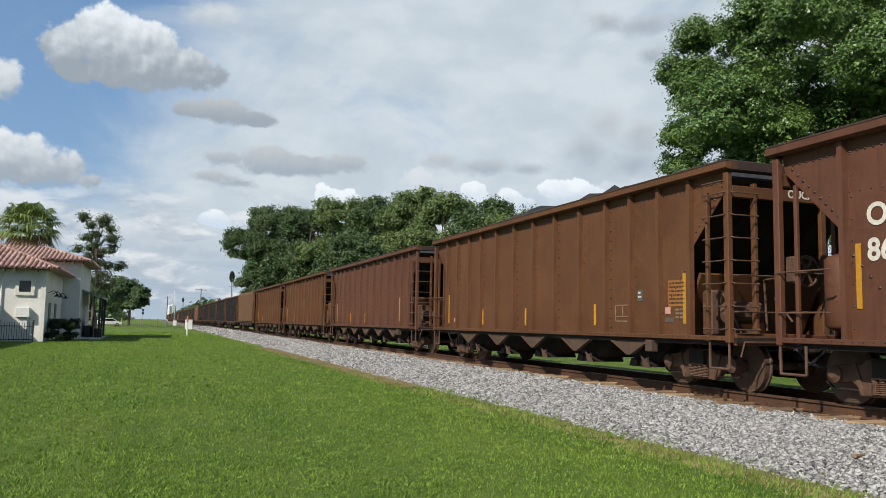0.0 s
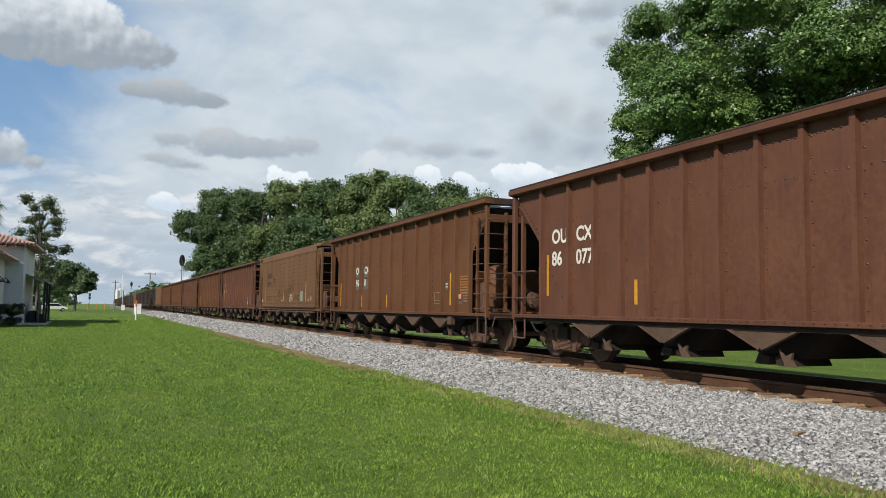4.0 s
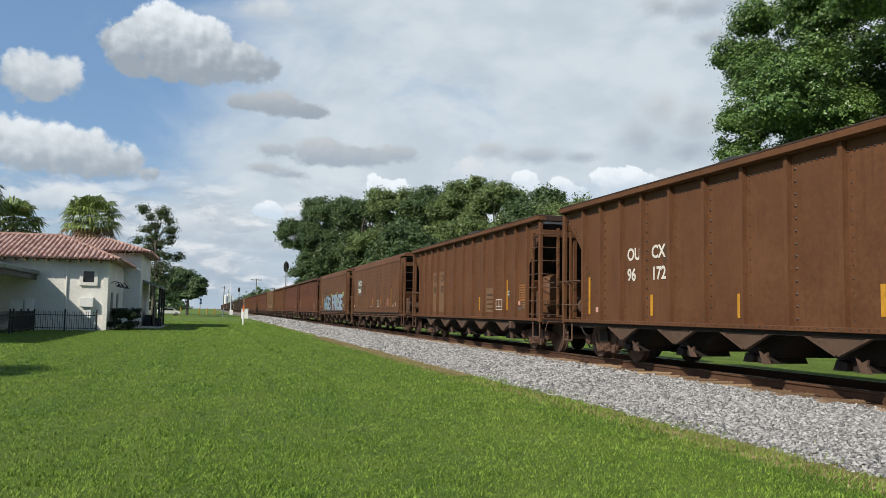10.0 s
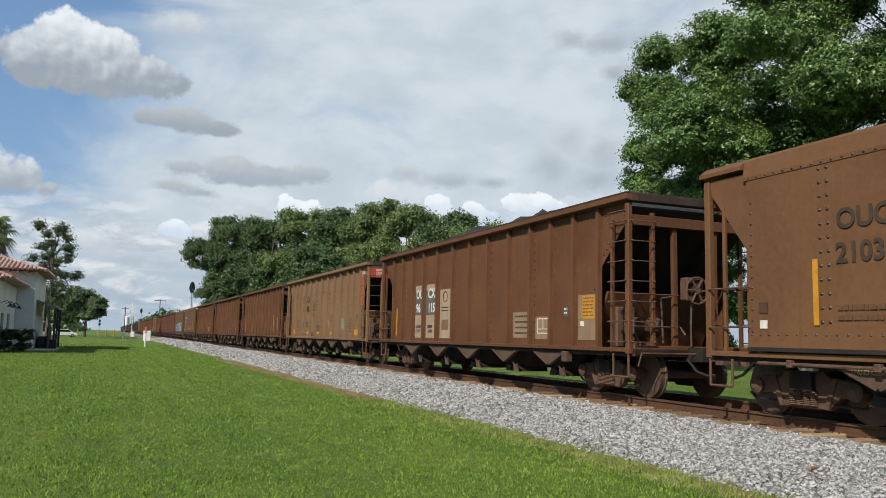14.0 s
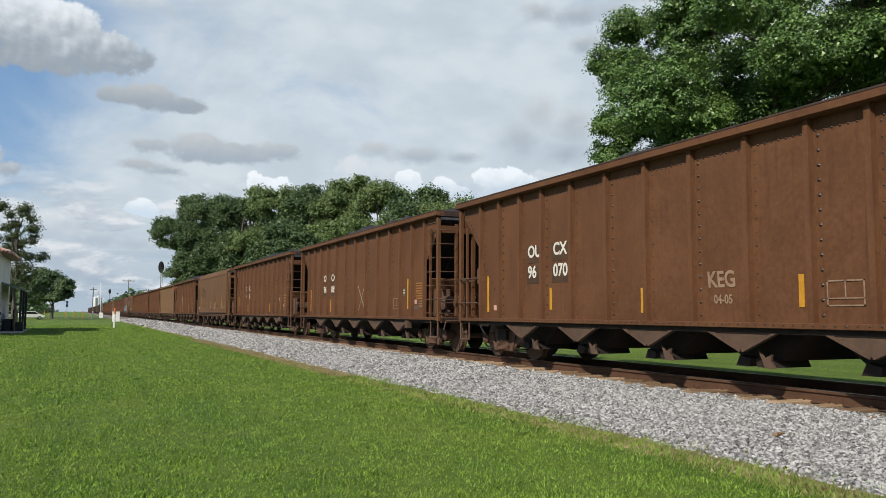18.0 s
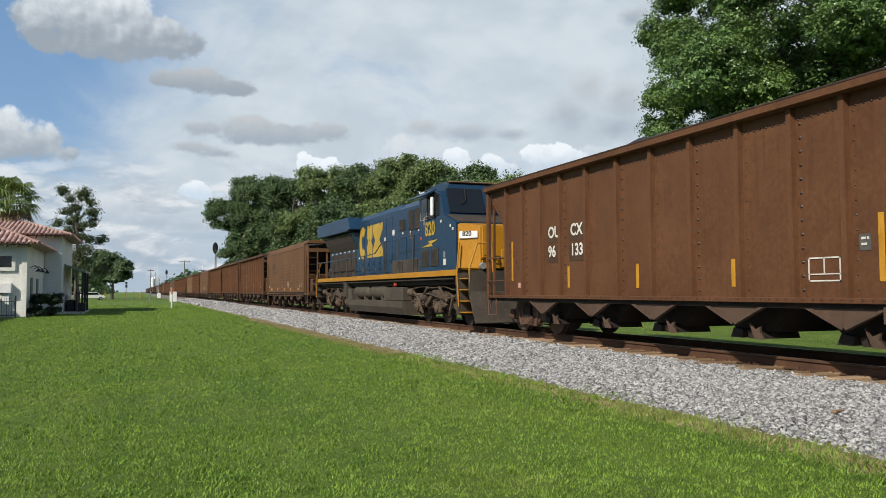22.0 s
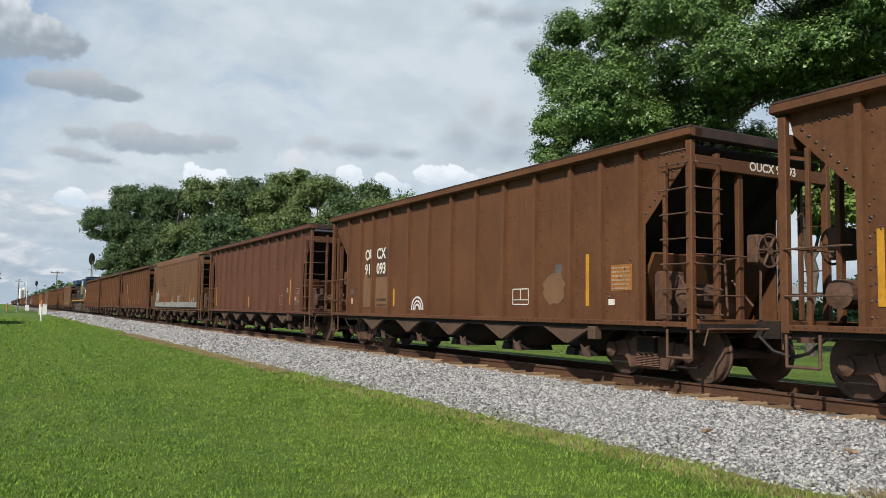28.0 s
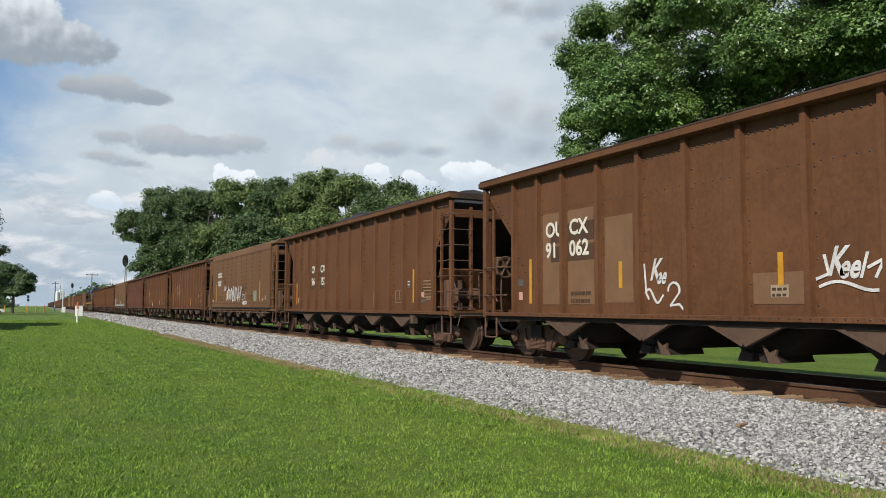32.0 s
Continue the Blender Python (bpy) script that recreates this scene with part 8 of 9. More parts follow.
def blob(bm, x, y, z, r, rz, seed, n=14):
    rng = np.random.default_rng(seed)
    prism(bm, [(y + r * math.cos(a) * rng.uniform(0.8, 1.1), z + rz * math.sin(a) * rng.uniform(0.85, 1.1)) for a in (2 * math.pi * i / n for i in range(n))], "x", x - 0.004, x)


def fat_letter(car, k, text, y0, y1, z0, z1, layers):
    """One swollen letter fitted to a box on the side: a black edge, a pale rim and a coloured body over one another."""
    for lift, grow, material in layers:
        curve = bpy.data.curves.new("letter", "FONT")
        curve.body, curve.size, curve.resolution_u, curve.offset = text, 1.0, 3, grow
        ob = bpy.data.objects.new("letter", curve)
        me = bpy.data.meshes.new_from_object(ob)
        bpy.data.objects.remove(ob)
        co = np.array([v.co[:] for v in me.vertices])
        (a, b), (c, d) = (co[:, 0].min(), co[:, 0].max()), (co[:, 1].min(), co[:, 1].max())
        pad = 1.3 * grow
        fit = Matrix(((0, 0, 0, skin(k) - lift), (-(y0 - y1 + 2 * pad) / (b - a), 0, 0, 0), (0, (z1 - z0 + 2 * pad) / (d - c), 0, 0), (0, 0, 0, 1)))
        me.transform(Matrix.Translation((-a, -c, 0)))
        me.transform(fit)
        me.transform(Matrix.Translation((0, y0 + pad, z0 - pad)))
        tagged(dress("sprayed_letter", me, material, car, "fat sprayed letter"), kind="stuff")


def spray_word(car, k, text, y, z, high, material, lean=0.25, squeeze=0.8):
    """A quick sprayed word: thin sloping letters."""
    me = words(text, high / 0.7)
    me.transform(Matrix(((1, 0, 0, 0), (0, squeeze, -lean, 0), (0, 0, 1, 0), (0, 0, 0, 1))))
    return dress("sprayed_word", me, material, car, "sprayed word", pose(skin(k) - 0.006, y, z))


def stripes(k, *spots):
    for y, z0, z1 in spots:
        plate(CARS[k], k, y - 0.045, y + 0.045, z0, z1, YELLOW, "reflector_stripe", 0.004, "yellow reflector stripe")


def split_name(k, top, low, y0, y1, z0, z1, high, material, patch=None):
    """Owner letters over a number, broken by a rib into two halves."""
    car = CARS[k]
    for y, t, l in zip((y0, y1), top.split(" "), low.split(" ")):
        if patch:
            plate(car, k, y + 0.06, y - 0.66, z0 - 0.06, z0 + high + 0.06, patch)
            plate(car, k, y + 0.06, y - 0.66, z1 - 0.06, z1 + high + 0.06, patch)
        letters(car, k, t, y, z0, high, material)
        letters(car, k, l, y, z1, high, material)


def small_panels(k, orange=False, frame_y=-3.7, pale=False):
    """The usual data panels low on the near part of a ribbed side."""
    car = CARS[k]
    if orange:
        plate(car, k, -5.50, -6.02, 1.46, 1.94, ORANGE_TAG, "data_panel", 0.0, "faded orange data panel")
        bars(car, k, -5.53, 1.90, 0.46, 6, 0.072, PATCH_DARK, 6, 0.4)
    else:
        bars(car, k, -5.5, 1.75, 0.48, 6, 0.085, FADED, 6, 0.35)
    outline_box(car, k, frame_y, 1.18, 0.56, 0.34, WHITE if pale else FADED)
    plate(car, k, -4.5, -4.68, 1.58, 1.80, PATCH_GREY, "tag_plate")
    bars(car, k, -4.53, 1.76, 0.12, 2, 0.08, WHITE, k, 0.4)
    plate(car, k, -5.4, -5.56, 1.33, 1.45, PATCH_PINK, "sticker")
    plate(car, k, -5.4, -5.66, 1.18, 1.26, PATCH_GREY, "tag_plate")
    bars(car, k, -5.72, 1.42, 0.24, 3, 0.07, PATCH_BEIGE_DULL, 9, 0.5)
    plate(car, k, 5.62, 5.48, 1.14, 1.26, PATCH_PINK, "sticker")


def flat_side(k, number, ink, patch=None, tall=True):
    """Lettering and panels of a flat-sided hopper."""
    car = CARS[k]
    if patch:
        plate(car, k, 4.92, 3.66, 2.03, 2.96, patch)
    if number:
        letters(car, k, "OUCX", 4.74, 2.54, 0.26, ink)
        letters(car, k, number, 4.76, 2.09, 0.26, ink)
    if tall:
        stripes(k, (5.1, 1.34, 2.24), (2.42, 1.33, 1.79), (0.22, 1.32, 1.78), (-1.96, 1.32, 1.77), (-4.62, 1.31, 2.21))
    bars(car, k, 4.75, 1.60, 1.1, 2, 0.13, GHOST, 3)
    bars(car, k, 2.95, 1.62, 0.6, 3, 0.08, GHOST, 5)
    bars(car, k, -2.3, 1.62, 0.7, 3, 0.08, GHOST, 7)
    bars(car, k, -0.9, 2.1, 0.95, 3, 0.11, GHOST, 11, 0.4)
    plate(car, k, -1.22, -1.62, 1.33, 1.63, MURAL_BLACK, "data_panel")
    outline_box(car, k, -1.2, 1.31, 0.44, 0.34, WHITE)
    plate(car, k, 0.72, 0.48, 1.33, 1.37, WHITE, "sticker")
    plate(car, k, -5.18, -5.43, 1.33, 1.49, PATCH_GREY, "tag_plate")
    plate(car, k, -5.02, -5.16, 1.31, 1.42, PATCH_PINK, "sticker")
    plate(car, k, -5.54, -5.70, 1.34, 1.54, PATCH_BEIGE, "sticker")
    plate(car, k, 6.12, 5.98, 1.30, 1.42, WHITE, "sticker")
    plate(car, k, 6.14, 5.97, 1.52, 1.68, PATCH_DARK, "tag_plate")
    bm = bmesh.new()
    ring = [(2.92 + 0.19 * math.cos(a), 2.42 + 0.21 * math.sin(a)) for a in (i * math.pi / 12 for i in range(25))]
    stroke(bm, skin(k), ring, 0.016)
    part("ring_stencil", bm, PATCH_DARK, car)


def green_panel(k, y=-3.46, z=1.32):
    plate(CARS[k], k, y + 0.02, y - 0.60, z - 0.02, z + 0.47, PATCH_BEIGE_DULL, "data_panel")
    plate(CARS[k], k, y, y - 0.58, z, z + 0.45, GREEN_TAG, "data_panel", 0.003, "faded green data panel")
    bars(CARS[k], k, y - 0.04, z + 0.41, 0.5, 5, 0.08, PATCH_BEIGE, 8, 0.4)


def end_number(k, text):
    me = words(text, 0.19)
    me.transform(Matrix.Rotation(radians(90), 4, "Z"))
    dress("end_lettering", me, WHITE, CARS[k], "white stencilled end number", pose(-0.35, -7.302 * (LONGER if ORDER[k] == "g" else 1), 3.27))


def mark_ribbed():
    end_number(0, "OUCX 9613")
    small_panels(0, True)
    stripes(0, (6.1, 1.1, 2.0), (3.3, 1.07, 1.5), (0.5, 1.07, 1.5), (-2.9, 1.1, 1.55), (-5.98, 1.15, 2.05))
    split_name(1, "OU CX", "86 67", 5.95, 4.98, 2.40, 1.93, 0.29, WHITE)
    stripes(1, (6.1, 1.37, 2.25), (2.05, 1.32, 1.8), (-0.4, 1.32, 1.77), (-2.22, 1.31, 1.77), (-6.13, 1.07, 1.96))
    plate(CARS[1], 1, 1.45, 1.05, 1.8, 2.1, PATCH_GREY, "tag_plate")
    outline_box(CARS[1], 1, -4.5, 1.31, 0.52, 0.33, WHITE)
    plate(CARS[1], 1, -4.54, -4.7, 1.16, 1.27, WHITE, "sticker")
    bars(CARS[1], 1, -5.48, 1.7, 0.55, 8, 0.075, FADED, 6, 0.35)
    bars(CARS[1], 1, 1.6, 1.42, 0.45, 2, 0.1, FADED, 7)
    bars(CARS[1], 1, -1.0, 1.4, 0.5, 2, 0.1, FADED, 8)
    split_name(3, "OU CX", "96 0", 4.04, 3.02, 2.22, 1.77, 0.25, WHITE, PATCH_GREY)
    small_panels(3, True)
    stripes(3, (6.1, 1.1, 2.0), (3.3, 1.07, 1.5), (0.5, 1.07, 1.5), (-2.2, 1.1, 1.55), (-4.85, 1.15, 2.05))
    split_name(4, "OU CX", "86 077", 5.93, 4.98, 2.40, 1.93, 0.29, WHITE)
    stripes(4, (6.1, 1.36, 2.25), (3.0, 1.18, 1.63), (-2.8, 1.18, 1.63))
    outline_box(CARS[4], 4, -4.75, 1.3, 0.4, 0.26, PATCH_PINK)
    scrawl(CARS[4], 4, -4.0, 1.25, 0.35, 0.25, 41, SPRAY_WHITE, 0.02, 4)
    bars(CARS[4], 4, -5.4, 1.65, 0.4, 6, 0.08, FADED, 6, 0.35)
    split_name(5, "OU CX", "860 89", 5.93, 4.98, 2.34, 1.91, 0.29, WHITE)
    stripes(5, (6.06, 1.36, 2.25), (2.9, 1.18, 1.63), (-2.2, 1.18, 1.63), (-4.4, 1.18, 1.63))
    plate(CARS[5], 5, 5.75, 5.37, 1.58, 1.70, PATCH_BROWN)
    plate(CARS[5], 5, 5.0, 4.42, 1.53, 1.72, PATCH_BROWN)
    bars(CARS[5], 5, 0.78, 1.42, 0.3, 2, 0.09, PATCH_BEIGE, 4, 0.6)
    outline_box(CARS[5], 5, -4.4, 1.25, 0.4, 0.3, WHITE)
    bars(CARS[5], 5, -5.2, 1.7, 0.5, 7, 0.08, FADED, 6, 0.35)
    for y0, y1 in ((4.22, 3.5), (3.28, 2.42)):
        plate(CARS[8], 8, y0, y1, 1.1, 2.7, PATCH_BROWN)
    split_name(8, "OU CX", "96 082", 4.08, 3.05, 2.25, 1.80, 0.25, PATCH_DARK)
    stripes(8, (6.25, 1.15, 2.05), (1.14, 1.15, 1.62), (-1.8, 1.15, 1.62), (-4.47, 1.18, 2.12))
    plate(CARS[8], 8, -2.45, -3.25, 1.1, 1.9, PATCH_BROWN)
    bars(CARS[8], 8, -2.55, 1.7, 0.6, 4, 0.15, PATCH_DARK, 5, 0.35)
    small_panels(8, True, -3.45, True)
    split_name(9, "OU CX", "96 172", 4.09, 3.07, 2.22, 1.77, 0.26, WHITE)
    plate(CARS[9], 9, 2.64, 2.4, 2.2, 2.48, PATCH_DARK)
    stripes(9, (5.95, 1.1, 1.99), (3.08, 1.07, 1.52), (0.18, 1.06, 1.49), (-2.96, 1.11, 1.57), (-4.95, 1.15, 2.05))
    small_panels(9)
    stripes(10, (5.97, 1.13, 2.04), (3.2, 1.2, 1.66), (0.24, 1.19, 1.65), (-4.42, 1.19, 2.14))
    bars(CARS[10], 10, -3.3, 1.45, 0.4, 3, 0.11, FADED, 3, 0.4)
    plate(CARS[10], 10, -5.2, -5.36, 1.75, 1.9, PATCH_GREY, "tag_plate")
    plate(CARS[10], 10, -5.5, -6.0, 1.3, 2.0, ORANGE_TAG, "data_panel", 0.0, "worn orange data panel")
    # the repainted car with beige panels
    car = CARS[12]
    for y0, y1, z1 in ((4.17, 3.56, 2.66), (3.24, 2.44, 2.66), (2.12, 1.28, 2.46)):
        plate(car, 12, y0, y1, 1.04, z1, PATCH_BEIGE)
    plate(car, 12, 4.17, 3.56, 1.74, 2.46, PATCH_GREY, "paint_patch", 0.003)
    plate(car, 12, 3.24, 2.44, 1.73, 2.47, PATCH_GREY, "paint_patch", 0.003)
    plate(car, 12, 1.98, 1.5, 1.28, 1.58, PATCH_BROWN, "paint_patch", 0.003)
    for t, y, z, h, m in (("OU", 4.08, 2.18, 0.26, WHITE), ("CX", 3.08, 2.17, 0.28, WHITE), ("96", 4.08, 1.76, 0.26, WHITE), ("115", 3.06, 1.75, 0.26, WHITE), ("LD LMT", 4.08, 1.32, 0.09, BLACK_INK), ("LT WT", 4.08, 1.18, 0.09, BLACK_INK), ("234300", 3.10, 1.32, 0.09, BLACK_INK), ("51700", 3.04, 1.18, 0.09, BLACK_INK)):
        letters(car, 12, t, y, z, h, m, 0.008)
    bm = bmesh.new()
    stroke(bm, skin(12) - 0.006, [(1.72 + 0.14 * math.cos(a), 2.24 + 0.15 * math.sin(a)) for a in (i * math.pi / 12 for i in range(25))], 0.02)
    part("ring_stencil", bm, BLACK_INK, car)
    bars(car, 12, 2.0, 1.95, 0.5, 2, 0.09, BLACK_INK, 12, 0.4)
    stripes(12, (5.92, 1.1, 2.0), (2.55, 1.08, 1.52), (-2.18, 1.15, 1.57), (-5.17, 1.51, 2.41))
    plate(car, 12, -2.5, -3.32, 1.1, 1.7, PATCH_BEIGE_DULL)
    bars(car, 12, -2.6, 1.62, 0.6, 4, 0.13, BLACK_INK, 14, 0.3)
    plate(car, 12, -3.6, -4.26, 1.08, 1.58, PATCH_BEIGE_DULL)
    plate(car, 12, -5.4, -6.1, 1.08, 2.0, PATCH_BEIGE_DULL)
    outline_box(car, 12, -3.68, 1.2, 0.52, 0.34, WHITE)
    plate(car, 12, -4.82, -5.0, 1.57, 1.79, PATCH_GREY, "tag_plate")
    bars(car, 12, -4.84, 1.74, 0.13, 2, 0.08, WHITE, 3, 0.4)
    plate(car, 12, -5.55, -6.0, 1.51, 1.98, YELLOW, "data_panel", 0.003, "bright orange-yellow data panel")
    bars(car, 12, -5.58, 1.94, 0.38, 6, 0.07, PATCH_BROWN, 6, 0.4)
    plate(car, 12, -5.48, -5.62, 1.36, 1.46, WHITE, "sticker", 0.003)
    for k, low in ((14, "96 091"), (15, "96 089"), (16, "96 070"), (19, "96 133"), (20, "96 041"), (27, "96 152")):
        y0 = 4.04
        split_name(k, "OU CX", low, y0, y0 - 1.02, 2.21, 1.77, 0.25, WHITE, {14: None, 20: None}.get(k, PATCH_DARK))
    stripes(14, (6.1, 1.1, 2.0), (3.3, 1.07, 1.5), (0.4, 1.07, 1.5), (-2.4, 1.07, 1.5), (-4.9, 1.18, 2.07))
    small_panels(14, True)
    stripes(15, (5.95, 1.12, 2.01), (3.07, 1.09, 1.55), (0.16, 1.08, 1.51), (-2.13, 1.07, 1.51), (-4.87, 1.18, 2.07))
    small_panels(15, True)
    stripes(16, (5.9, 1.1, 1.95), (3.12, 1.15, 1.6), (0.16, 1.09, 1.52), (-3.2, 1.17, 1.62), (-4.9, 1.18, 2.07))
    small_panels(16, False, -3.6)
    spray_word(CARS[16], 16, "KEG", -1.44, 1.42, 0.24, FADED, -0.1, 0.9)
    spray_word(CARS[16], 16, "04-05", -1.56, 1.2, 0.13, FADED, -0.05, 0.9)
    stripes(19, (5.94, 1.31, 2.31), (3.12, 1.13, 1.6), (0.52, 1.11, 1.57), (-2.1, 1.12, 1.56), (-4.84, 1.17, 2.06))
    small_panels(19, False, -3.63, True)
    stripes(20, (5.87, 1.08, 1.97), (3.03, 1.09, 1.59), (0.51, 1.11, 2.02), (-1.77, 1.15, 1.57), (-4.9, 1.18, 2.07))
    small_panels(20)
    stripes(27, (5.91, 1.15, 1.99), (2.42, 1.07, 1.51), (0.16, 1.05, 1.49), (-2.09, 1.05, 1.48), (-4.9, 1.18, 2.07))
    small_panels(27)
    plate(CARS[27], 27, 5.75, 5.45, 1.2, 1.4, PATCH_BEIGE, "sticker")
    bm = bmesh.new()
    stroke(bm, skin(15), ((-0.24, 1.99), (-0.96, 1.16)), 0.03)
    stroke(bm, skin(15), ((-0.94, 1.99), (-0.32, 1.16)), 0.03)
    part("sprayed_cross", bm, PATCH_BEIGE, CARS[15], "pale chalked cross")
    # cars with the riveted seam
    for k, low in ((21, "91 028"), (24, "91 093"), (28, "91 062")):
        for y0, y1 in ((5.08, 4.50), (4.24, 3.44)):
            plate(CARS[k], k, y0, y1, 1.12, 2.9 if k == 28 else 2.02, PATCH_BROWN)
            plate(CARS[k], k, y0 if y0 < 5 else 4.8, y1, 1.94, 2.24, PATCH_DARK, "paint_patch", 0.003)
            plate(CARS[k], k, y0 if y0 < 5 else 4.8, y1, 2.30, 2.66, PATCH_DARK, "paint_patch", 0.003)
        for t, y, z in (("OU", 4.97, 2.36), ("CX", 4.18, 2.36), (low.split(" ")[0], 4.97, 1.96), (low.split(" ")[1], 4.18, 1.96)):
            letters(CARS[k], k, t, y, z, 0.28, WHITE, 0.008)
        bars(CARS[k], k, 4.15, 1.36, 0.6, 2, 0.14, PATCH_DARK, 22, 0.5)
        plate(CARS[k], k, 6.0, 5.8, 1.5, 1.64, PATCH_GREY, "tag_plate")
        plate(CARS[k], k, 5.98, 5.84, 1.22, 1.38, PATCH_PINK, "sticker")
        outline_box(CARS[k], k, -2.45, 1.2, 0.56, 0.32, WHITE)
    plate(CARS[28], 28, 3.13, 2.38, 1.15, 2.66, PATCH_BROWN)
    stripes(28, (5.53, 1.14, 2.04), (2.71, 1.4, 1.86), (-0.62, 1.37, 1.82), (-4.9, 1.18, 2.09))
    plate(CARS[28], 28, -0.15, -1.02, 1.12, 1.55, PATCH_BROWN)
    plate(CARS[28], 28, -0.45, -0.74, 1.21, 1.38, PATCH_BEIGE, "data_panel", 0.003)
    bars(CARS[28], 28, -0.47, 1.34, 0.24, 2, 0.08, PATCH_DARK, 5, 0.5)
    stripes(21, (3.07, 1.16, 1.61), (0.12, 1.15, 1.59), (-4.95, 1.18, 2.09))
    plate(CARS[21], 21, -0.15, -1.0, 1.12, 1.46, PATCH_BROWN)
    plate(CARS[21], 21, -0.45, -0.73, 1.2, 1.36, PATCH_BEIGE, "data_panel", 0.003)
    bars(CARS[21], 21, -0.48, 1.33, 0.22, 2, 0.07, PATCH_DARK, 5, 0.5)
    bm = bmesh.new()
    stroke(bm, skin(21), [(-1.72 + 0.4 * math.cos(a), 1.45 + 0.08 * math.sin(a)) for a in (i * math.pi / 8 for i in range(13))], 0.03)
    stroke(bm, skin(21), ((-1.36, 1.42), (-1.34, 1.2), (-1.5, 1.2), (-1.62, 1.35), (-1.8, 1.35), (-2.14, 1.18)), 0.03)
    part("sprayed_outline", bm, SPRAY_RED, CARS[21], "red sprayed outline")
    plate(CARS[21], 21, -5.55, -5.95, 1.2, 1.85, ORANGE_TAG, "data_panel", 0.0, "worn orange data panel")
    stripes(24, (3.07, 1.16, 1.61), (0.12, 1.15, 1.59), (-4.78, 1.18, 2.09))
    plate(CARS[24], 24, -5.39, -5.9, 1.44, 1.87, ORANGE_TAG, "data_panel", 0.0, "faded orange data panel")
    bars(CARS[24], 24, -5.42, 1.83, 0.45, 6, 0.068, PATCH_BEIGE, 6, 0.4)
    plate(CARS[24], 24, -5.33, -5.48, 1.2, 1.3, WHITE, "sticker")
    plate(CARS[24], 24, -3.84, -4.04, 1.76, 1.94, PATCH_GREY, "tag_plate")
    split_name(25, "OU CX", "96 111", 4.07, 3.05, 2.24, 1.78, 0.25, WHITE)
    for y0, y1 in ((4.14, 3.56), (3.26, 2.48)):
        plate(CARS[25], 25, y0, y1, 1.65, 2.58, PATCH_GREY, "paint_patch", -0.001)
    stripes(25, (6.0, 1.19, 2.1), (4.67, 1.16, 1.61), (0.55, 1.14, 1.58), (-1.7, 1.14, 1.59), (-4.82, 1.31, 2.21))
    small_panels(25, True, -3.61)
    stripes(23, (6.1, 1.1, 2.0), (0.5, 1.07, 1.5), (-4.9, 1.18, 2.07))
    small_panels(23)
    for k in (-1, -2, -3):
        for y, z0, z1 in ((6.1, 1.1, 2.0), (3.2, 1.07, 1.5), (0.4, 1.07, 1.5), (-4.9, 1.15, 2.05)):
            part("reflector_stripe", cube(-1.484, -1.476, y - 0.05, y + 0.05, z0, z1), YELLOW, CARS[k])
    end_number(24, "OUCX 91093")


def mark_tan():
    """The tan car: black lettering, red end, low yellow panels."""
    car = CARS[11]
    for t, y, z, h in (("OU", 3.90, 2.54, 0.27), ("CX", 3.06, 2.54, 0.27), ("27", 3.84, 2.09, 0.26), ("003", 3.07, 2.09, 0.26), ("LD LMT", 3.84, 1.53, 0.10), ("LT WT", 3.84, 1.39, 0.10), ("237400", 3.1, 1.54, 0.10), ("48600", 3.04, 1.39, 0.10), ("F", 1.64, 2.27, 0.10)):
        letters(car, 11, t, y, z, h, MURAL_BLACK)
    bm = bmesh.new()
    stroke(bm, skin(11), [(1.60 + 0.2 * math.cos(a), 2.38 + 0.2 * math.sin(a)) for a in (math.pi * i / 12 for i in range(25))], 0.022)
    part("ring_stencil", bm, BLACK_INK, car)
    bars(car, 11, 1.71, 2.48, 0.22, 2, 0.07, BLACK_INK, 2, 0.5)
    for y, z, w, r in ((5.05, 1.78, 0.5, 4), (1.95, 1.15, 0.7, 2), (0.8, 1.5, 0.5, 3), (3.9, 1.12, 0.35, 2), (1.75, 2.05, 0.4, 2), (-4.6, 1.75, 0.5, 6), (-1.6, 1.9, 0.5, 3)):
        bars(car, 11, y, z, w, r, 0.1, BLACK_INK, 31, 0.4)
    plate(car, 11, -6.28, -6.55, 2.75, 3.6, RED_PAINT)
    plate(car, 11, -6.12, -6.30, 2.2, 3.6, RED_PAINT)
    part("red_end_panel", cube(-1.5, 1.5, -7.33, -7.302, 3.24, 3.60), RED_PAINT, car, "red painted end panel")
    for x in (-1.3, -0.4):
        me = words("ROTARY\nCOUPLER\nEND", 0.1)
        me.transform(Matrix.Rotation(radians(90), 4, "Z"))
        dress("end_lettering", me, WHITE, car, "white end lettering", pose(x, -7.337, 3.27))
    me = words("ROTARY\nCOUPLER\nEND", 0.1)
    dress("end_lettering", me, WHITE, car, "white end lettering", pose(skin(11) - 0.006, -6.13, 3.3))
    for y, w in ((5.92, 0.5), (2.98, 0.44), (0.9, 0.4), (-1.5, 0.4), (-5.3, 0.5)):
        plate(car, 11, y, y - w, 1.08, 1.2 if w < 0.5 else 1.3, YELLOW, "reflector_stripe")
    plate(car, 11, -0.9, -1.2, 1.42, 1.72, WHITE, "data_panel")
    plate(car, 11, -0.94, -1.16, 1.46, 1.68, PATCH_BROWN, "data_panel", 0.003)
    plate(car, 11, 0.4, 0.2, 1.5, 1.64, WHITE, "sticker")
    green_panel(11, -3.2, 1.3)
    plate(car, 11, -5.5, -5.65, 1.7, 1.85, PATCH_GREY, "tag_plate")


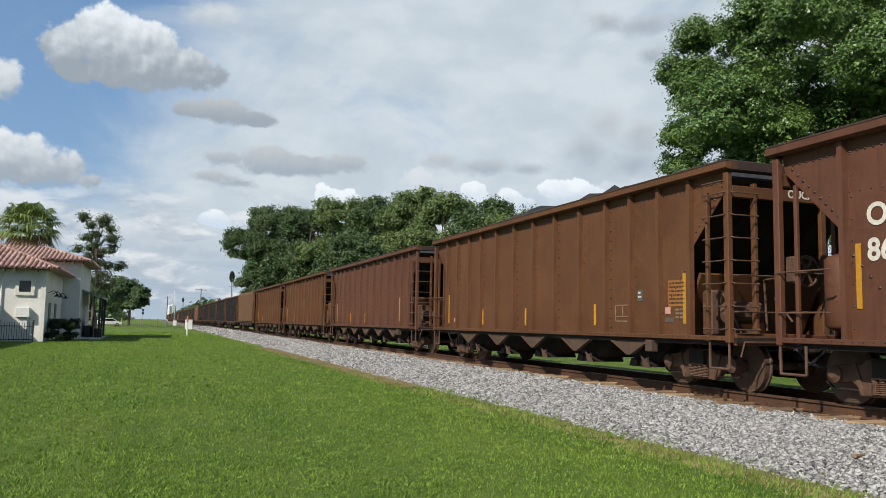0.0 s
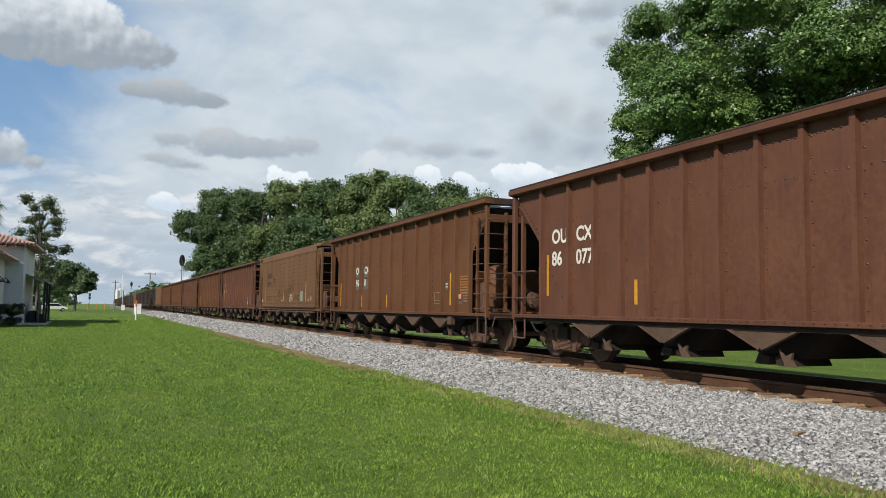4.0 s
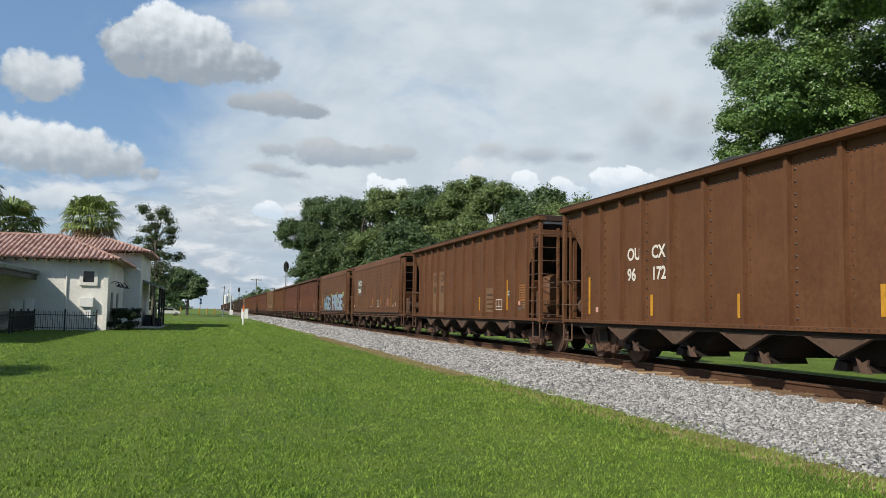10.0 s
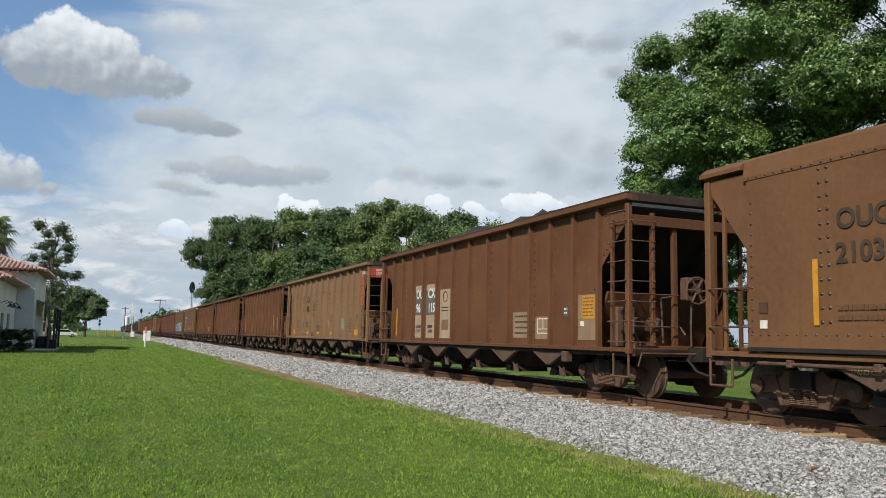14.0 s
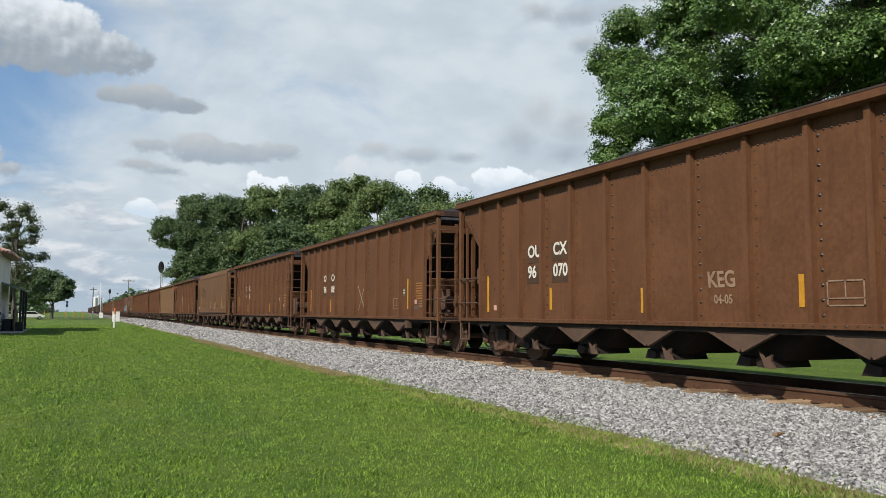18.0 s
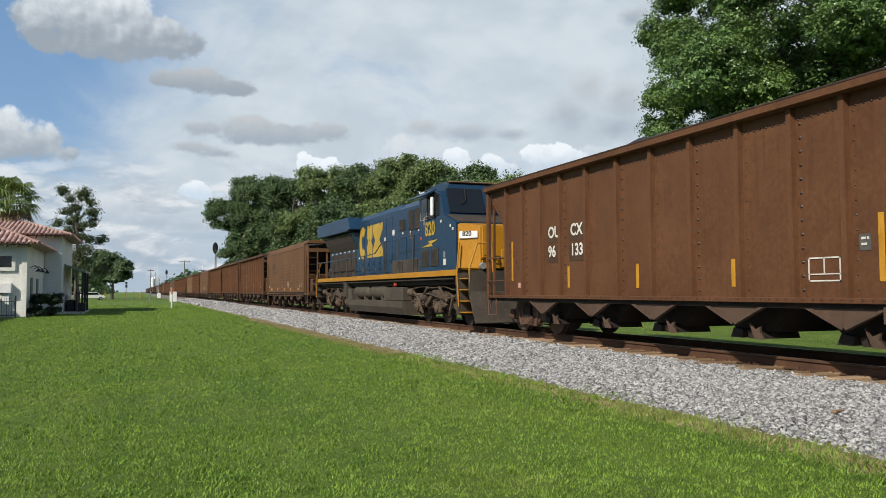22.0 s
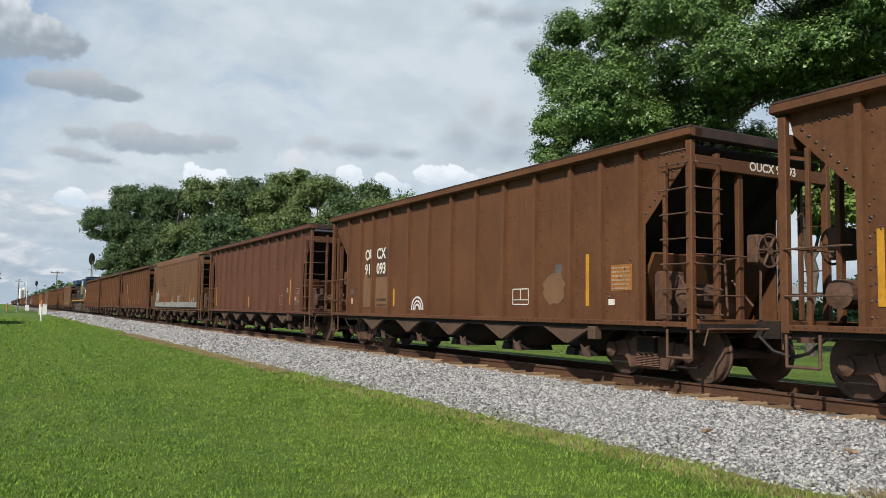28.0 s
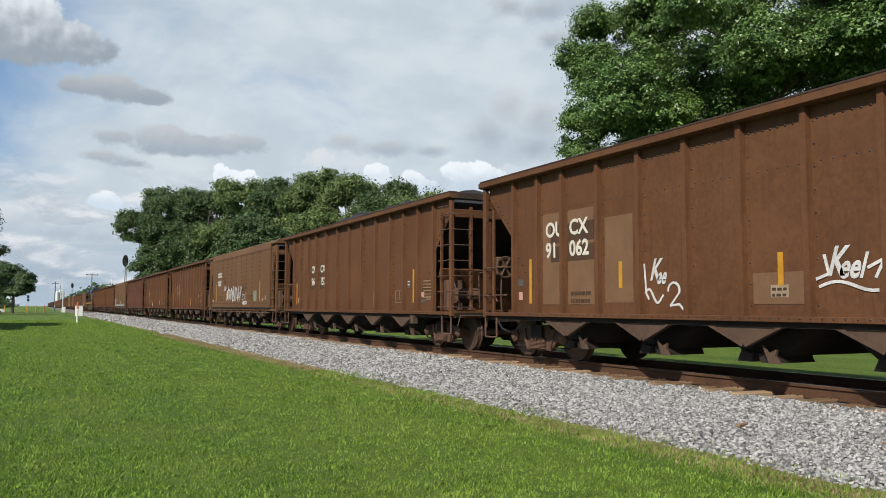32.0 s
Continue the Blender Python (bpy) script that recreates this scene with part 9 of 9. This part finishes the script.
def mark_flat():
    flat_side(2, "21023", BLACK_INK)
    green_panel(2)
    scrawl(CARS[2], 2, 1.9, 1.5, 3.4, 0.45, 51, PATCH_BROWN, 0.014, 12)
    plate(CARS[2], 2, -5.5, -5.76, 1.7, 1.95, PATCH_GREY, "tag_plate", 0.0, "sprayed-over round tag")
    flat_side(6, "", BLACK_INK, None, False)
    stripes(6, (5.1, 1.33, 2.25))
    flat_side(7, "98004", WHITE, PATCH_GREY)
    plate(CARS[7], 7, -3.58, -4.17, 1.33, 1.76, RUST_PANEL, "data_panel", 0.0, "rust-red data panel")
    bars(CARS[7], 7, -3.62, 1.72, 0.5, 5, 0.08, PATCH_BEIGE_DULL, 8, 0.35)
    flat_side(13, "21030", BLACK_INK)
    flat_side(17, "21033", BLACK_INK, None, False)
    for y, w in ((5.4, 0.8), (2.68, 0.45), (0.13, 0.46), (-2.05, 0.44), (-4.5, 0.5)):
        plate(CARS[17], 17, y, y - w, 1.13, 1.26, YELLOW, "reflector_stripe", 0.003, "chipped yellow panel")
    flat_side(22, "", BLACK_INK)
    flat_side(26, "21037", WHITE)
    green_panel(26)
    for k, number in ((6, "98017"), (22, "98006")):
        letters(CARS[k], k, "OUCX", 4.62, 2.5, 0.28, GHOST)
        letters(CARS[k], k, number, 4.62, 2.08, 0.28, GHOST)
    # sprayed pieces
    car = CARS[6]
    layers = ((0.004, 0.07, MURAL_BLACK), (0.010, 0.034, SPRAY_WHITE), (0.014, 0.024, SPRAY_LILAC), (0.018, -0.012, SPRAY_CYAN), (0.022, -0.034, SPRAY_LILAC))
    for i, (text, y0, y1, z1) in enumerate((("F", -0.3, -1.15, 2.14), ("A", -1.05, -1.95, 2.2), ("R", -1.88, -3.0, 2.18), ("S", -3.0, -4.0, 2.2), ("E", -4.02, -5.15, 2.16))):
        fat_letter(car, 6, text, y0, y1, 1.15, z1, [(a + 0.0006 * (i % 2), g, m) for a, g, m in layers])
    layers = ((0.004, 0.07, MURAL_BLACK), (0.009, 0.030, SPRAY_LILAC), (0.013, 0.006, SPRAY_CYAN), (0.017, -0.026, SPRAY_LILAC))
    for i, (text, y0, y1, z0, z1) in enumerate((("H", 3.92, 3.1, 1.13, 2.0), ("A", 3.12, 2.3, 1.2, 2.12), ("Z", 2.4, 1.6, 1.15, 2.1), ("E", 1.62, 0.85, 1.14, 2.02), (":", 0.62, 0.42, 1.2, 2.0))):
        fat_letter(car, 6, text, y0, y1, z0, z1, [(a + 0.0006 * (i % 2), g, m) for a, g, m in layers])
    bm = bmesh.new()
    rng = np.random.default_rng(8)
    for i in range(46):
        blob(bm, skin(6) + 0.0005, rng.uniform(-5.7, 4.4), rng.choice((1.25, 1.6, 2.02, 2.2)) + rng.uniform(-0.12, 0.12), rng.uniform(0.05, 0.17), rng.uniform(0.06, 0.17), 300 + i, 12)
    bmesh.ops.recalc_face_normals(bm, faces=bm.faces[:])
    tagged(part("sprayed_mural", bm, SPRAY_GREEN, car, "pale green sprayed bubbles"), kind="stuff")
    spray_word(car, 6, ".21.", 4.3, 1.2, 0.2, SPRAY_WHITE)
    car = CARS[20]
    scrawl(car, 20, 5.2, 1.2, 2.6, 0.45, 5, SPRAY_RED, 0.03, 9)
    spray_word(car, 20, "305", -1.42, 1.2, 0.34, SPRAY_WHITE, 0.1, 0.9)
    spray_word(car, 20, "352", -2.5, 1.36, 0.26, SPRAY_RED, 0.1, 0.9)
    bm = bmesh.new()
    stroke(bm, skin(20), ((-1.44, 1.12), (-2.06, 1.17)), 0.05)
    stroke(bm, skin(20), ((-0.5, 1.6), (-0.5, 1.1)), 0.06)
    stroke(bm, skin(20), ((-0.32, 1.36), (-0.7, 1.36)), 0.06)
    part("sprayed_cross", bm, SPRAY_WHITE, car, "white sprayed cross and line")
    car = CARS[22]
    scrawl(car, 22, 5.95, 1.36, 1.05, 0.6, 9, SPRAY_HAZE, 0.05, 7)
    scrawl(car, 22, 5.7, 1.4, 0.8, 0.5, 19, SPRAY_HAZE, 0.03, 6)
    spray_word(car, 22, "BOSS", 3.34, 1.72, 0.18, SPRAY_RED, 0.0, 0.85)
    scrawl(car, 22, 3.33, 1.15, 0.12, 0.5, 10, SPRAY_RED, 0.022, 5)
    scrawl(car, 22, 3.08, 1.4, 0.12, 0.28, 11, SPRAY_RED, 0.022, 4)
    scrawl(car, 22, 2.82, 1.08, 0.12, 0.6, 12, SPRAY_RED, 0.022, 5)
    plate(car, 22, 6.35, -6.35, 1.03, 1.30, GREY_SILL, "side_plate", 0.004, "bare grey metal strip along the sill")
    bm = bmesh.new()
    rivets(bm, skin(22) - 0.006, [(-6.2 + 0.23 * i, 1.26) for i in range(54)], 0.016)
    tagged(part("strip_bolts", bm, STEEL, car), kind="stuff")
    scrawl(CARS[26], 26, 2.5, 1.3, 3.4, 0.75, 12, SPRAY_WHITE, 0.03, 20)
    scrawl(CARS[26], 26, 3.05, 1.85, 0.45, 0.3, 22, SPRAY_WHITE, 0.03, 4)
    scrawl(CARS[26], 26, -1.27, 1.15, 0.85, 0.16, 13, SPRAY_WHITE, 0.024, 9)
    car = CARS[28]
    spray_word(car, 28, "K", 2.0, 1.42, 0.34, SPRAY_WHITE, 0.3, 0.7)
    spray_word(car, 28, "ee", 1.84, 1.38, 0.26, SPRAY_WHITE, 0.3, 0.6)
    spray_word(car, 28, "K", -1.3, 1.38, 0.36, SPRAY_WHITE, 0.3, 0.7)
    spray_word(car, 28, "eel", -1.46, 1.36, 0.30, SPRAY_WHITE, 0.3, 0.7)
    bm = bmesh.new()
    wave = [(2.08 - 0.42 * u, 1.30 + 0.09 * math.sin(7 * u) - 0.1 * u) for u in (i / 12 for i in range(13))]
    stroke(bm, skin(28), wave, 0.035)
    stroke(bm, skin(28), [(1.42 + 0.13 * math.cos(a), 1.34 + 0.12 * math.sin(a)) for a in (math.pi * (1.1 - i / 8) for i in range(10))], 0.035)
    stroke(bm, skin(28), ((1.3, 1.3), (1.5, 1.1), (1.3, 1.12), (1.22, 1.04)), 0.035)
    stroke(bm, skin(28), ((2.1, 1.78), (2.06, 1.3), (2.0, 1.2)), 0.035)
    stroke(bm, skin(28), [(-1.22 - 0.8 * u, 1.34 + 0.06 * math.sin(5 * u)) for u in (i / 10 for i in range(11))], 0.04)
    stroke(bm, skin(28), ((-1.9, 1.56), (-2.12, 1.66), (-2.0, 1.44)), 0.04)
    stroke(bm, skin(28), ((-1.18, 1.44), (-1.36, 1.5), (-1.3, 1.74)), 0.04)
    part("sprayed_flourish", bm, SPRAY_WHITE, car, "white sprayed flourish")
    bm = bmesh.new()
    for r in (0.30, 0.21, 0.12):
        stroke(bm, skin(24), [(1.72 + r * math.cos(a), 1.08 + r * math.sin(a)) for a in (math.pi * i / 10 for i in range(11))], 0.045)
    part("sprayed_arches", bm, SPRAY_WHITE, CARS[24], "three white sprayed arches")
    bm = bmesh.new()
    blob(bm, skin(24), -3.81, 1.5, 0.36, 0.3, 3, 20)
    part("paint_patch", bm, PATCH_BROWN, CARS[24])


PATCH_PINK = surface("pinkish_sticker", (0.42, 0.22, 0.17), (0.55, 0.32, 0.26), 0.6, grain=20, stain=4, bump=0.0)
RUST_PANEL = surface("rust_red_panel", (0.16, 0.055, 0.03), (0.24, 0.09, 0.05), 0.65, grain=20, stain=4, bump=0.0)
GHOST = surface("ghost_stencil_paint", (0.085, 0.042, 0.019), (0.12, 0.06, 0.028), 0.7, grain=25, stain=5, bump=0.0)
SPRAY_HAZE = surface("thin_grey_spray", (0.26, 0.23, 0.21), (0.40, 0.37, 0.35), 0.65, grain=30, stain=3, bump=0.0)
PATCH_BEIGE_DULL = surface("dull_beige_patch", (0.19, 0.125, 0.075), (0.26, 0.18, 0.115), 0.65, grain=14, stain=2, bump=0.0, streak=0.4, streak_colour=(0.13, 0.075, 0.045))
mark_ribbed()
mark_tan()
mark_flat()


make_stones()
make_grass()


def motions():
    for car, first in TRAIN:
        walk(car, [(t, pose(TRACK_X, first + d, RAIL_Z)) for t, d in TRAVEL])
    for wheels, radius, rest, near in SPINNING:
        t0, t1 = near
        rows = [(0.0, rest)] if t0 > 0 else []
        for k in range(round(t0 * FPS), round(t1 * FPS) + 1):
            t = k / FPS
            rows.append((t, rest @ pose(0, 0, 0, -math.degrees((run(t) - run(t0)) / radius))))
        if t1 < 32.0:
            rows.append((32.0, rows[-1][1]))
        walk(wheels, rows)


motions()
